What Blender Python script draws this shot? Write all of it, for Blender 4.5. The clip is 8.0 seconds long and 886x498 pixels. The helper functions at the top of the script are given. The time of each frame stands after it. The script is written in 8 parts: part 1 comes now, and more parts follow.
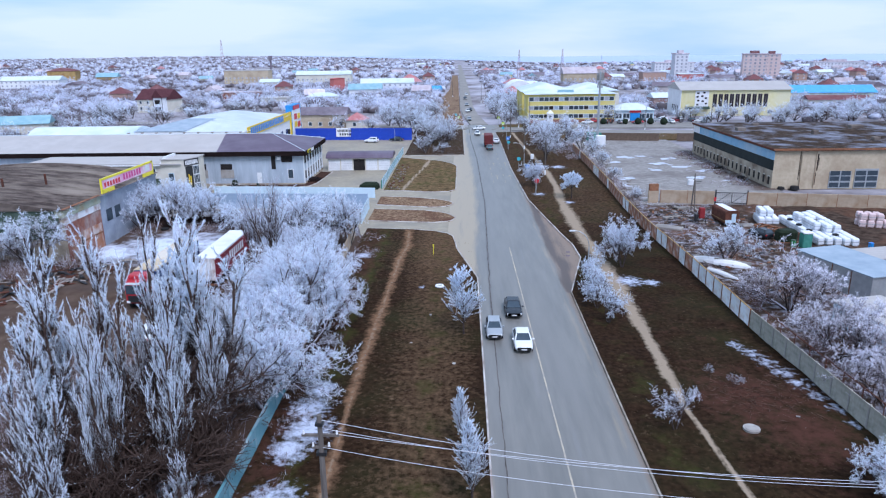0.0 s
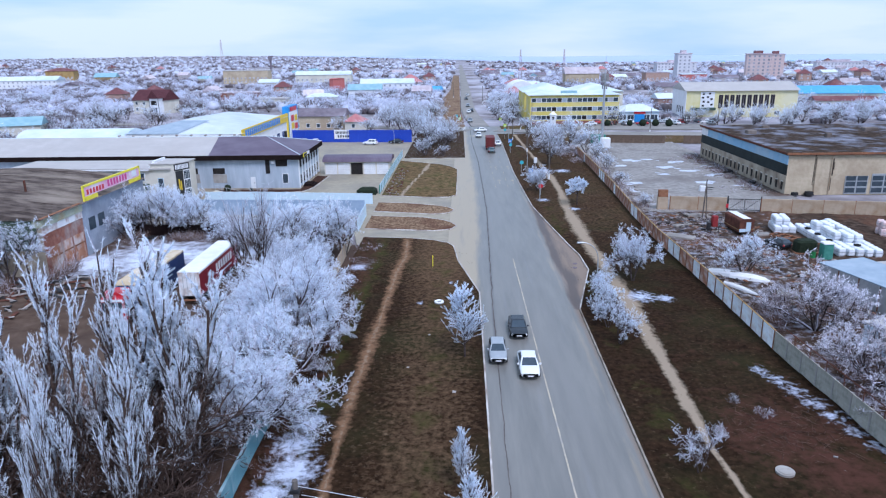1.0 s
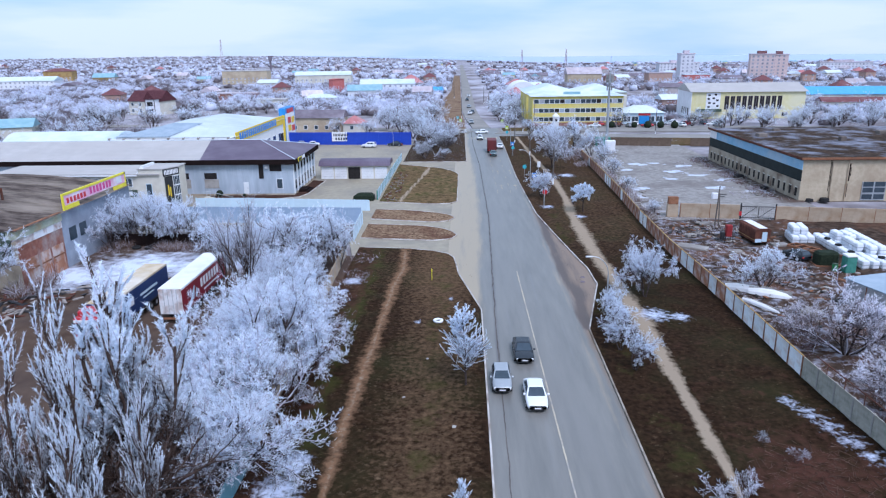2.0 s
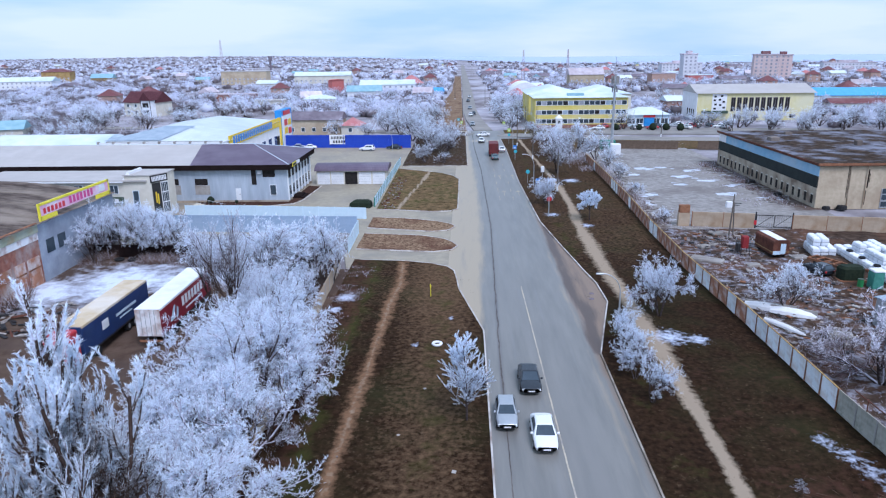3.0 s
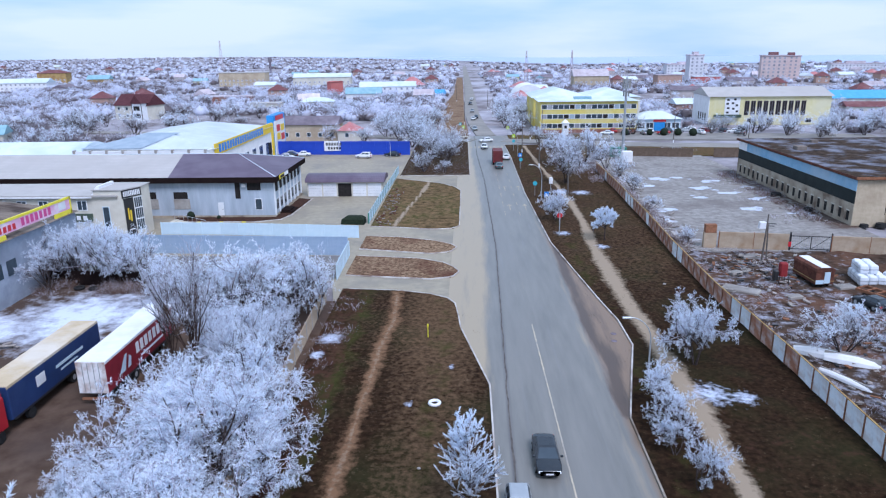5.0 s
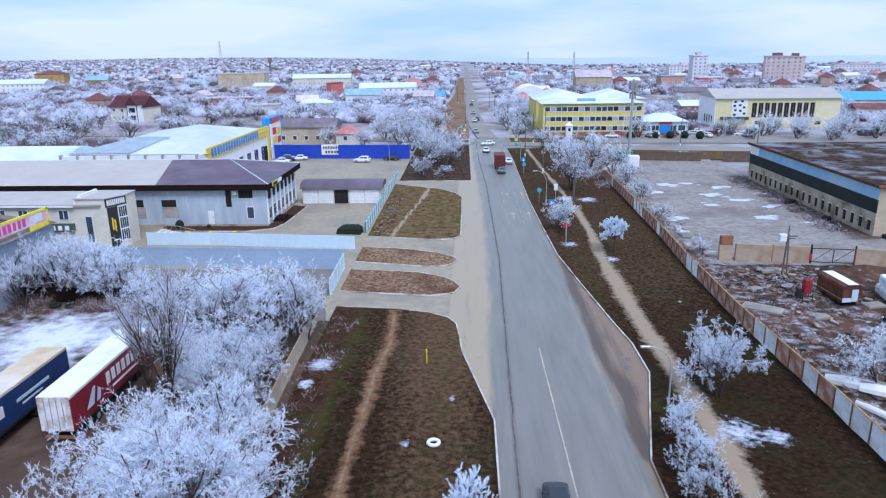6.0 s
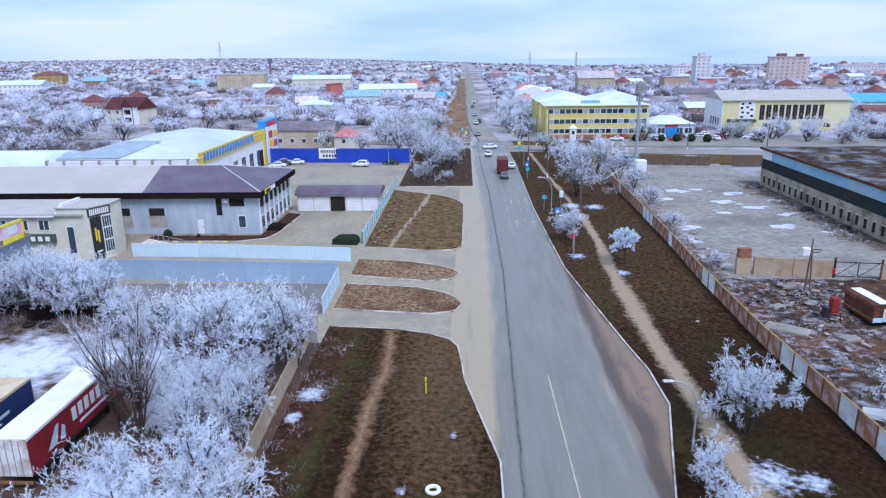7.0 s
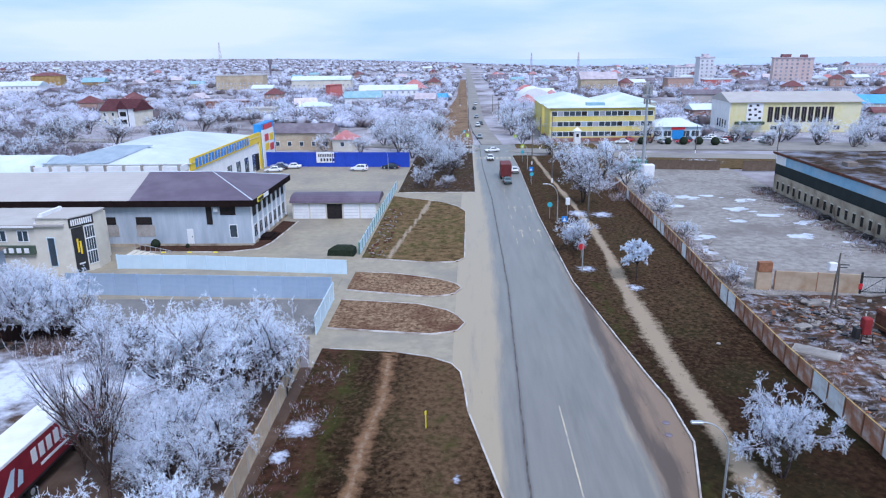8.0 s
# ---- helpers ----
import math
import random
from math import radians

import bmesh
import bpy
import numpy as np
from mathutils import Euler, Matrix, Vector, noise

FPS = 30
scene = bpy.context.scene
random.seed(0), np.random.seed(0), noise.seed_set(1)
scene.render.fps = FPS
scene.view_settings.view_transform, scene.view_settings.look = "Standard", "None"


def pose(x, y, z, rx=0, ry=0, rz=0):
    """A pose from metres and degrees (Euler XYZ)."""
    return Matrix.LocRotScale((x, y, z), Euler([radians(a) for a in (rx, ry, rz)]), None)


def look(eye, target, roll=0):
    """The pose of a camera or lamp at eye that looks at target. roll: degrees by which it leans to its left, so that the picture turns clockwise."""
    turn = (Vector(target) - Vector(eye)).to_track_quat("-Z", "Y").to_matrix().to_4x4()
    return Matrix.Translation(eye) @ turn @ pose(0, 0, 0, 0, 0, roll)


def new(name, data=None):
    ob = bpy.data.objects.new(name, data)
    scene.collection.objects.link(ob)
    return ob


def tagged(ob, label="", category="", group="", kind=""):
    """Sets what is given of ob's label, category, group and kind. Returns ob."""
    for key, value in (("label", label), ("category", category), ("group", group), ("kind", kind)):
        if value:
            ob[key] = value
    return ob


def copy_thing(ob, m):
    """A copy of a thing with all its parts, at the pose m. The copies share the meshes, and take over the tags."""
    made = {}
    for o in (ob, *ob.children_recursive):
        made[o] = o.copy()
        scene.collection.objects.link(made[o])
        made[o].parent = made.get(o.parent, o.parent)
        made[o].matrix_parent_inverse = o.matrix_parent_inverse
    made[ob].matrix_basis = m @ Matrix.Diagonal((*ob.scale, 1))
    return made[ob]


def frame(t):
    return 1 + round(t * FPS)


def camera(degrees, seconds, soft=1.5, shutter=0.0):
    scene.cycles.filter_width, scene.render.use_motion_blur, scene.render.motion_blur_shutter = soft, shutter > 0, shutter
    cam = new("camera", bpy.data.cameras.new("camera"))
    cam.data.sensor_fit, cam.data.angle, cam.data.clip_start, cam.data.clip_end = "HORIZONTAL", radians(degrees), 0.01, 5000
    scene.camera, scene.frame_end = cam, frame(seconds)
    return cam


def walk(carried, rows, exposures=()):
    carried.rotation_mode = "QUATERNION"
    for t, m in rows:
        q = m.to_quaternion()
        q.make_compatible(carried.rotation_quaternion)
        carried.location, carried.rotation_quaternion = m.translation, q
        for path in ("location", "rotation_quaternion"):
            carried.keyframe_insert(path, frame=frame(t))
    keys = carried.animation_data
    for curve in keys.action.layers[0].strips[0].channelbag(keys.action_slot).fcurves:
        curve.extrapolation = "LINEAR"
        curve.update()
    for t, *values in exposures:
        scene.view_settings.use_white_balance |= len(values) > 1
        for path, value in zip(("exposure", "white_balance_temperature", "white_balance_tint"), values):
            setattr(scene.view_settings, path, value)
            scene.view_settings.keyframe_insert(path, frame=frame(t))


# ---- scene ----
cam = camera(66.0, 8.0, soft=1.2)
ROWS = [
    (0.00, 0.000, 0.000, 28.000, 1.550, -16.372, 0.748),
    (0.50, -0.009, 2.687, 28.000, 1.589, -16.375, 0.747),
    (1.00, -0.014, 5.405, 28.015, 1.628, -16.376, 0.746),
    (1.50, -0.016, 8.150, 28.042, 1.667, -16.375, 0.745),
    (2.25, -0.020, 12.311, 28.101, 1.725, -16.369, 0.744),
    (3.00, -0.029, 16.509, 28.177, 1.783, -16.358, 0.744),
    (3.50, -0.040, 19.322, 28.235, 1.821, -16.348, 0.744),
    (4.00, -0.059, 22.141, 28.296, 1.859, -16.337, 0.744),
    (4.50, -0.086, 24.961, 28.358, 1.898, -16.323, 0.745),
    (5.25, -0.147, 29.187, 28.451, 1.955, -16.298, 0.746),
    (6.00, -0.238, 33.394, 28.536, 2.012, -16.268, 0.747),
    (6.50, -0.317, 36.181, 28.587, 2.049, -16.245, 0.748),
    (7.00, -0.415, 38.948, 28.629, 2.087, -16.221, 0.750),
    (7.50, -0.531, 41.692, 28.663, 2.125, -16.194, 0.752),
    (8.00, -0.669, 44.409, 28.685, 2.162, -16.165, 0.754),
]
walk(cam, [(t, pose(x, y, z, 90 + pitch, roll, yaw)) for t, x, y, z, yaw, pitch, roll in ROWS],
     [(0.0, -0.02, 5550, 20), (8.0, -0.02, 5550, 20)])

# ---- sky and sun: a bright, thinly overcast winter day ----
world = bpy.data.worlds.new("winter_sky")
scene.world = world
world.use_nodes = True
wn, wl = world.node_tree.nodes, world.node_tree.links
sky = wn.new("ShaderNodeTexSky")
sky.sky_type = "NISHITA"
sky.sun_disc = False
sky.sun_elevation = radians(53)
sky.sun_rotation = radians(150)
sky_dim = wn.new("ShaderNodeVectorMath")
sky_dim.operation = "SCALE"
sky_dim.inputs["Scale"].default_value = 0.09
wl.new(sky.outputs[0], sky_dim.inputs[0])
coord = wn.new("ShaderNodeTexCoord")
stretch = wn.new("ShaderNodeMapping")
stretch.inputs["Scale"].default_value = (1.6, 1.6, 9.0)
wl.new(coord.outputs["Generated"], stretch.inputs[0])
veil = wn.new("ShaderNodeTexNoise")
veil.inputs["Scale"].default_value = 1.7
veil.inputs["Detail"].default_value = 5
veil.inputs["Roughness"].default_value = 0.5
wl.new(stretch.outputs[0], veil.inputs[0])
veil_ramp = wn.new("ShaderNodeValToRGB")
veil_ramp.color_ramp.elements[0].position, veil_ramp.color_ramp.elements[0].color = 0.36, (0.54, 0.78, 0.96, 1)
veil_ramp.color_ramp.elements[1].position, veil_ramp.color_ramp.elements[1].color = 0.62, (0.85, 0.98, 1.06, 1)
wl.new(veil.outputs[0], veil_ramp.inputs[0])
veil_mix = wn.new("ShaderNodeMix")
veil_mix.data_type = "RGBA"
veil_mix.inputs[0].default_value = 0.86
wl.new(sky_dim.outputs[0], veil_mix.inputs[6])
wl.new(veil_ramp.outputs[0], veil_mix.inputs[7])
wl.new(veil_mix.outputs[2], wn["Background"].inputs[0])
wn["Background"].inputs[1].default_value = 1.0

sun_data = bpy.data.lights.new("sun", "SUN")
sun_data.energy, sun_data.angle, sun_data.color = 2.8, radians(22), (1.0, 0.975, 0.95)
sun = new("sun", sun_data)
sun.matrix_world = look((40, -10, 110), (0, 60, 0))


# ---- materials ----
def mixed(nt, fac, a, b):
    m = nt.nodes.new("ShaderNodeMix")
    m.data_type = "RGBA"
    for socket, value in ((m.inputs[0], fac), (m.inputs[6], a), (m.inputs[7], b)):
        if isinstance(value, bpy.types.NodeSocket):
            nt.links.new(value, socket)
        elif isinstance(value, tuple):
            socket.default_value = (*value, 1)
        else:
            socket.default_value = value
    return m.outputs[2]


def grain(nt, vector, scale, lo, hi, detail=6.0, rough=0.6):
    """A noise between 0 and 1, cut at lo and hi."""
    n = nt.nodes.new("ShaderNodeTexNoise")
    n.inputs["Scale"].default_value, n.inputs["Detail"].default_value, n.inputs["Roughness"].default_value = scale, detail, rough
    nt.links.new(vector, n.inputs[0])
    r = nt.nodes.new("ShaderNodeMapRange")
    r.inputs["From Min"].default_value, r.inputs["From Max"].default_value = lo, hi
    nt.links.new(n.outputs[0], r.inputs[0])
    return r.outputs[0], n.outputs[0]


def maths(nt, op, a, b):
    m = nt.nodes.new("ShaderNodeMath")
    m.operation = op
    for socket, value in ((m.inputs[0], a), (m.inputs[1], b)):
        if isinstance(value, bpy.types.NodeSocket):
            nt.links.new(value, socket)
        else:
            socket.default_value = value
    return m.outputs[0]


def mat(name, a, b, scale=1.0, rough=0.8, bump=0.15, stain=None, amount=0.6, wide=0.12, metal=0.0, layers=(), stretch=(1, 1, 1), vary=0.0, cap=None, wave=None, through_light=0.0):
    """Two-tone grain, wide stains, layers that follow a mesh attribute with frayed edges, and frost that settles on upward faces (cap)."""
    m = bpy.data.materials.new(name)
    m.use_nodes = True
    nt = m.node_tree
    bsdf = nt.nodes["Principled BSDF"]
    tc = nt.nodes.new("ShaderNodeTexCoord")
    mp = nt.nodes.new("ShaderNodeMapping")
    mp.inputs["Scale"].default_value = stretch
    nt.links.new(tc.outputs["Object"], mp.inputs[0])
    vec = mp.outputs[0]
    fine, raw = grain(nt, vec, scale, 0.34, 0.66)
    col = mixed(nt, fine, a, b)
    if stain:
        wide_fac, _ = grain(nt, vec, wide, 0.46, 0.66, 5.0)
        col = mixed(nt, maths(nt, "MULTIPLY", wide_fac, amount), col, stain)
    if wave:
        period, dark, across = wave
        w = nt.nodes.new("ShaderNodeTexWave")
        w.bands_direction = across
        w.inputs["Scale"].default_value = period
        w.inputs["Distortion"].default_value = 0.3
        nt.links.new(tc.outputs["Object"], w.inputs[0])
        col = mixed(nt, maths(nt, "MULTIPLY", w.outputs["Fac"], 0.5), col, dark)
    for attr, colour, size, fray in layers:
        at = nt.nodes.new("ShaderNodeAttribute")
        at.attribute_name = attr
        _, n = grain(nt, vec, size, 0, 1, 8.0, 0.68)
        s = maths(nt, "ADD", at.outputs["Fac"], maths(nt, "MULTIPLY", maths(nt, "SUBTRACT", n, 0.5), fray))
        r = nt.nodes.new("ShaderNodeMapRange")
        r.inputs["From Min"].default_value, r.inputs["From Max"].default_value = 0.3, 0.7
        nt.links.new(s, r.inputs[0])
        gain = nt.nodes.new("ShaderNodeMapRange")
        gain.inputs["From Min"].default_value, gain.inputs["From Max"].default_value = 0.0, 0.06
        nt.links.new(at.outputs["Fac"], gain.inputs[0])
        col = mixed(nt, maths(nt, "MULTIPLY", r.outputs[0], gain.outputs[0]), col, colour)
    if cap:
        colour, lo, hi = cap
        geo = nt.nodes.new("ShaderNodeNewGeometry")
        sep = nt.nodes.new("ShaderNodeSeparateXYZ")
        nt.links.new(geo.outputs["Normal"], sep.inputs[0])
        r = nt.nodes.new("ShaderNodeMapRange")
        r.inputs["From Min"].default_value, r.inputs["From Max"].default_value = lo, hi
        nt.links.new(maths(nt, "ADD", sep.outputs["Z"], maths(nt, "MULTIPLY", maths(nt, "SUBTRACT", raw, 0.5), 0.8)), r.inputs[0])
        col = mixed(nt, r.outputs[0], col, colour)
    if vary:
        info = nt.nodes.new("ShaderNodeObjectInfo")
        hsv = nt.nodes.new("ShaderNodeHueSaturation")
        nt.links.new(maths(nt, "ADD", maths(nt, "MULTIPLY", info.outputs["Random"], 2 * vary), 1 - vary), hsv.inputs["Value"])
        nt.links.new(col, hsv.inputs["Color"])
        col = hsv.outputs[0]
    nt.links.new(col, bsdf.inputs["Base Color"])
    bsdf.inputs["Roughness"].default_value = rough
    bsdf.inputs["Metallic"].default_value = metal
    if rough > 0.6:
        bsdf.inputs["Specular IOR Level"].default_value = 0.05 if rough > 0.9 else 0.2
    if through_light:
        tr = nt.nodes.new("ShaderNodeBsdfTranslucent")
        nt.links.new(col, tr.inputs[0])
        mx = nt.nodes.new("ShaderNodeMixShader")
        mx.inputs[0].default_value = through_light
        nt.links.new(bsdf.outputs[0], mx.inputs[1])
        nt.links.new(tr.outputs[0], mx.inputs[2])
        nt.links.new(mx.outputs[0], nt.nodes["Material Output"].inputs[0])
    if bump:
        bp = nt.nodes.new("ShaderNodeBump")
        bp.inputs["Strength"].default_value = bump
        bp.inputs["Distance"].default_value = 0.05
        nt.links.new(raw, bp.inputs["Height"])
        nt.links.new(bp.outputs[0], bsdf.inputs["Normal"])
    return m


FROST = (0.85, 0.915, 1.0)
SNOW = (0.78, 0.82, 0.90)
TURF, PATH = (0.027, 0.028, 0.011), (0.30, 0.238, 0.172)
m_ground = mat("winter_ground", (0.12, 0.100, 0.098), (0.36, 0.345, 0.375), 0.07, 0.95, 0.0, stain=(0.50, 0.50, 0.57), amount=0.8, wide=0.014)
m_verge = mat("winter_turf", (0.0115, 0.0062, 0.0036), (0.038, 0.0208, 0.0112), 2.1, 0.95, 0.35, stain=TURF, amount=0.6, wide=0.1,
              layers=(("straw", (0.110, 0.068, 0.038), 2.0, 1.5), ("green", (0.042, 0.044, 0.012), 0.35, 1.4), ("fleck", (0.17, 0.118, 0.072), 1.9, 1.9), ("red", (0.068, 0.030, 0.021), 0.8, 1.6), ("trail", (0.185, 0.106, 0.060), 1.3, 1.3), ("path", PATH, 1.8, 1.1), ("frost", (0.50, 0.55, 0.68), 1.7, 1.5)))
m_turf_tuft = mat("dull_grass_tuft", (0.055, 0.040, 0.022), (0.11, 0.078, 0.045), 2.0, 0.95, 0.0)
m_straw = mat("dry_grass", (0.070, 0.038, 0.022), (0.34, 0.235, 0.150), 2.4, 0.95, 0.6, stain=(0.085, 0.036, 0.024), amount=0.85, wide=0.14,
              layers=(("red", (0.078, 0.034, 0.022), 1.1, 1.2), ("path", PATH, 0.8, 0.6), ("frost", (0.6, 0.64, 0.75), 1.5, 1.2)))
m_lawn = mat("greenish_winter_grass", (0.046, 0.032, 0.013), (0.125, 0.086, 0.042), 1.1, 0.95, 0.6, stain=(0.066, 0.064, 0.021), amount=0.8, wide=0.14,
             layers=(("straw", (0.19, 0.125, 0.065), 0.7, 2.2), ("red", (0.085, 0.034, 0.022), 0.7, 1.9), ("path", PATH, 0.7, 0.85), ("frost", (0.55, 0.58, 0.68), 1.1, 1.9)))
m_asphalt = mat("worn_asphalt", (0.150, 0.146, 0.134), (0.204, 0.196, 0.178), 0.9, 0.40, 0.1, stain=(0.195, 0.187, 0.173), amount=0.75, wide=0.25, stretch=(1, 0.10, 1),
                layers=(("dust", (0.340, 0.278, 0.192), 0.8, 1.1), ("mud", (0.205, 0.138, 0.090), 0.9, 1.0), ("grime", (0.085, 0.056, 0.040), 1.1, 1.5), ("tracks", (0.20, 0.197, 0.195), 0.6, 1.2), ("crack", (0.075, 0.072, 0.075), 0.6, 0.6)))
m_seam = mat("dark_tar_seam", (0.060, 0.052, 0.048), (0.15, 0.13, 0.12), 1.5, 0.8, 0.2, stain=(0.18, 0.16, 0.14), amount=0.7, wide=0.5)
m_paving = mat("concrete_paving", (0.262, 0.228, 0.166), (0.350, 0.302, 0.218), 0.9, 0.58, 0.1, stain=(0.20, 0.18, 0.15), amount=0.7, wide=0.12, layers=(("frost", SNOW, 0.5, 1.0),))
m_yard = mat("depot_dirt", (0.066, 0.042, 0.030), (0.118, 0.082, 0.062), 0.5, 0.95, 0.4, stain=(0.075, 0.055, 0.047), amount=0.8, wide=0.1,
             layers=(("frost", (0.60, 0.655, 0.78), 0.5, 1.1),))
m_scrap = mat("scrapyard_ground", (0.024, 0.015, 0.011), (0.090, 0.063, 0.047), 0.8, 0.95, 0.6, stain=(0.16, 0.08, 0.05), amount=0.6, wide=0.14,
              layers=(("frost", (0.47, 0.49, 0.58), 0.7, 1.5),))
m_apron = mat("icy_concrete", (0.190, 0.176, 0.162), (0.330, 0.312, 0.294), 0.9, 0.8, 0.3, stain=(0.16, 0.14, 0.13), amount=0.8, wide=0.12,
              layers=(("frost", (0.58, 0.62, 0.71), 0.6, 1.5), ("soil", (0.085, 0.056, 0.042), 0.6, 1.3)))
m_far_road = mat("dusty_far_asphalt", (0.20, 0.19, 0.178), (0.26, 0.248, 0.23), 0.3, 0.85, 0.05, stain=(0.31, 0.29, 0.262), amount=0.6, wide=0.08)
m_ice = mat("frozen_puddle_ice", (0.46, 0.51, 0.60), (0.60, 0.65, 0.73), 0.5, 0.62, 0.05, stain=(0.36, 0.39, 0.45), amount=0.6, wide=0.4)
m_brown_wall = mat("weathered_brown_wall", (0.105, 0.075, 0.056), (0.175, 0.128, 0.095), 0.7, 0.9, 0.2, stain=(0.06, 0.042, 0.034), amount=0.8, wide=0.2)
m_lot = mat("grey_yard_asphalt", (0.15, 0.145, 0.145), (0.21, 0.203, 0.20), 0.4, 0.9, 0.1, stain=(0.28, 0.26, 0.235), amount=0.6, wide=0.12)
m_kerb = mat("lime_washed_kerb", (0.42, 0.39, 0.37), (0.62, 0.59, 0.56), 1.0, 0.9, 0.1, stain=(0.20, 0.14, 0.11), amount=0.8, wide=0.35)
m_line = mat("worn_road_paint", (0.52, 0.46, 0.36), (0.42, 0.36, 0.27), 3.0, 0.8, 0.0, stain=(0.27, 0.265, 0.26), amount=1.0, wide=0.5)
m_water = mat("grey_sea", (0.38, 0.47, 0.66), (0.42, 0.51, 0.70), 0.01, 0.6, 0.0)
m_bark = mat("frosty_bark", (0.034, 0.026, 0.025), (0.085, 0.066, 0.060), 6, 0.95, 0.4, layers=(("frost", (0.60, 0.60, 0.72), 3.0, 0.5),), cap=((0.66, 0.66, 0.77), 0.25, 1.1))
m_brown_bark = mat("brown_bark", (0.046, 0.030, 0.025), (0.10, 0.070, 0.058), 4, 0.95, 0.3, layers=(("frost", (0.66, 0.66, 0.77), 3.0, 0.5),))
m_brown_twig = mat("bare_brown_twigs", (0.058, 0.037, 0.030), (0.12, 0.082, 0.068), 1.5, 0.95, 0.0, layers=(("frost", FROST, 0.9, 0.35),), through_light=0.35)
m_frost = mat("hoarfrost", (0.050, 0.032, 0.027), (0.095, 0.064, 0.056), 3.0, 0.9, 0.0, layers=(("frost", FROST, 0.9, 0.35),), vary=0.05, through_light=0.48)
m_shrub = mat("lilac_brown_twigs", (0.13, 0.085, 0.085), (0.20, 0.14, 0.145), 3.0, 0.9, 0.0, layers=(("frost", (0.86, 0.85, 0.93), 0.9, 0.4),), through_light=0.35)
# haze mixed into the tone: paler and more lilac than the near twigs
m_far = mat("far_woods", (0.155, 0.130, 0.140), (0.24, 0.21, 0.225), 0.2, 0.95, 0.0, layers=(("frost", (0.70, 0.73, 0.86), 0.03, 0.6),), through_light=0.3)
m_scrub = mat("dry_scrub", (0.075, 0.046, 0.034), (0.15, 0.096, 0.072), 1.0, 0.95, 0.0, layers=(("frost", (0.62, 0.62, 0.72), 1.2, 0.7),))

m_concrete = mat("old_concrete", (0.30, 0.28, 0.26), (0.42, 0.40, 0.37), 1.2, 0.9, 0.25, stain=(0.20, 0.17, 0.15), amount=0.7, wide=0.3)
m_cream_panel = mat("weathered_fence_panel", (0.74, 0.77, 0.80), (0.86, 0.88, 0.90), 0.9, 0.88, 0.2, stain=(0.42, 0.26, 0.17), amount=0.6, wide=0.6, vary=0.1)
m_green_panel = mat("mossy_concrete_panel", (0.36, 0.34, 0.285), (0.50, 0.475, 0.41), 0.9, 0.9, 0.25, stain=(0.15, 0.165, 0.12), amount=0.8, wide=0.5, vary=0.08)
m_kerb_dirty = mat("dirty_kerb", (0.20, 0.165, 0.13), (0.40, 0.36, 0.31), 1.2, 0.9, 0.1, stain=(0.10, 0.06, 0.04), amount=0.8, wide=0.3)
m_rust_panel = mat("rusted_fence_panel", (0.30, 0.13, 0.075), (0.42, 0.21, 0.13), 0.9, 0.9, 0.3, stain=(0.58, 0.55, 0.53), amount=0.85, wide=0.5, vary=0.12)
m_roof_vault = mat("stained_vault_felt", (0.045, 0.034, 0.031), (0.165, 0.132, 0.112), 0.9, 0.95, 0.3, stain=(0.33, 0.28, 0.23), amount=0.65, wide=0.16, stretch=(0.45, 1.0, 1))
m_cornice = mat("peeling_green_cornice", (0.34, 0.38, 0.28), (0.46, 0.48, 0.38), 0.7, 0.9, 0.2, stain=(0.40, 0.27, 0.13), amount=0.7, wide=0.4)
m_rust = mat("rust", (0.20, 0.085, 0.045), (0.33, 0.16, 0.09), 2.0, 0.9, 0.3, stain=(0.10, 0.055, 0.04), amount=0.7, wide=0.5)
m_rust_dark = mat("dark_rusted_steel", (0.085, 0.032, 0.022), (0.15, 0.06, 0.04), 1.5, 0.9, 0.2, stain=(0.05, 0.025, 0.02), amount=0.6, wide=0.5)
m_maroon = mat("dull_maroon_paint", (0.20, 0.02, 0.025), (0.27, 0.035, 0.035), 1.5, 0.7, 0.1)
m_ochre = mat("ochre_paint", (0.34, 0.23, 0.085), (0.44, 0.31, 0.13), 2.0, 0.8, 0.1, stain=(0.25, 0.13, 0.06), amount=0.8, wide=0.4)
m_tan_wall = mat("tan_fence_plaster", (0.36, 0.28, 0.20), (0.46, 0.37, 0.275), 0.8, 0.9, 0.2, stain=(0.28, 0.17, 0.09), amount=0.8, wide=0.25, vary=0.07)
m_iceblue = mat("ice_blue_metal_fence", (0.50, 0.64, 0.74), (0.58, 0.71, 0.80), 0.6, 0.55, 0.05, stain=(0.40, 0.52, 0.62), amount=0.5, wide=0.2, vary=0.03)
m_steel_blue = mat("dull_steel_blue_sheet", (0.30, 0.40, 0.54), (0.38, 0.48, 0.61), 0.6, 0.5, 0.05, stain=(0.24, 0.32, 0.43), amount=0.6, wide=0.25, vary=0.04)
m_teal = mat("teal_painted_metal", (0.10, 0.25, 0.30), (0.15, 0.32, 0.37), 0.8, 0.6, 0.1, stain=(0.42, 0.50, 0.54), amount=0.6, wide=0.3)
m_cobalt = mat("cobalt_blue_metal", (0.014, 0.05, 0.42), (0.02, 0.07, 0.50), 0.5, 0.45, 0.03, stain=(0.012, 0.035, 0.30), amount=0.5, wide=0.2)
m_panel_grey = mat("grey_blue_cladding", (0.36, 0.42, 0.49), (0.47, 0.53, 0.60), 1.1, 0.6, 0.05, stain=(0.32, 0.37, 0.43), amount=0.6, wide=0.5, stretch=(1, 1, 0.16))
m_fascia = mat("dark_brown_fascia", (0.012, 0.008, 0.008), (0.020, 0.013, 0.012), 1, 0.95, 0.02)
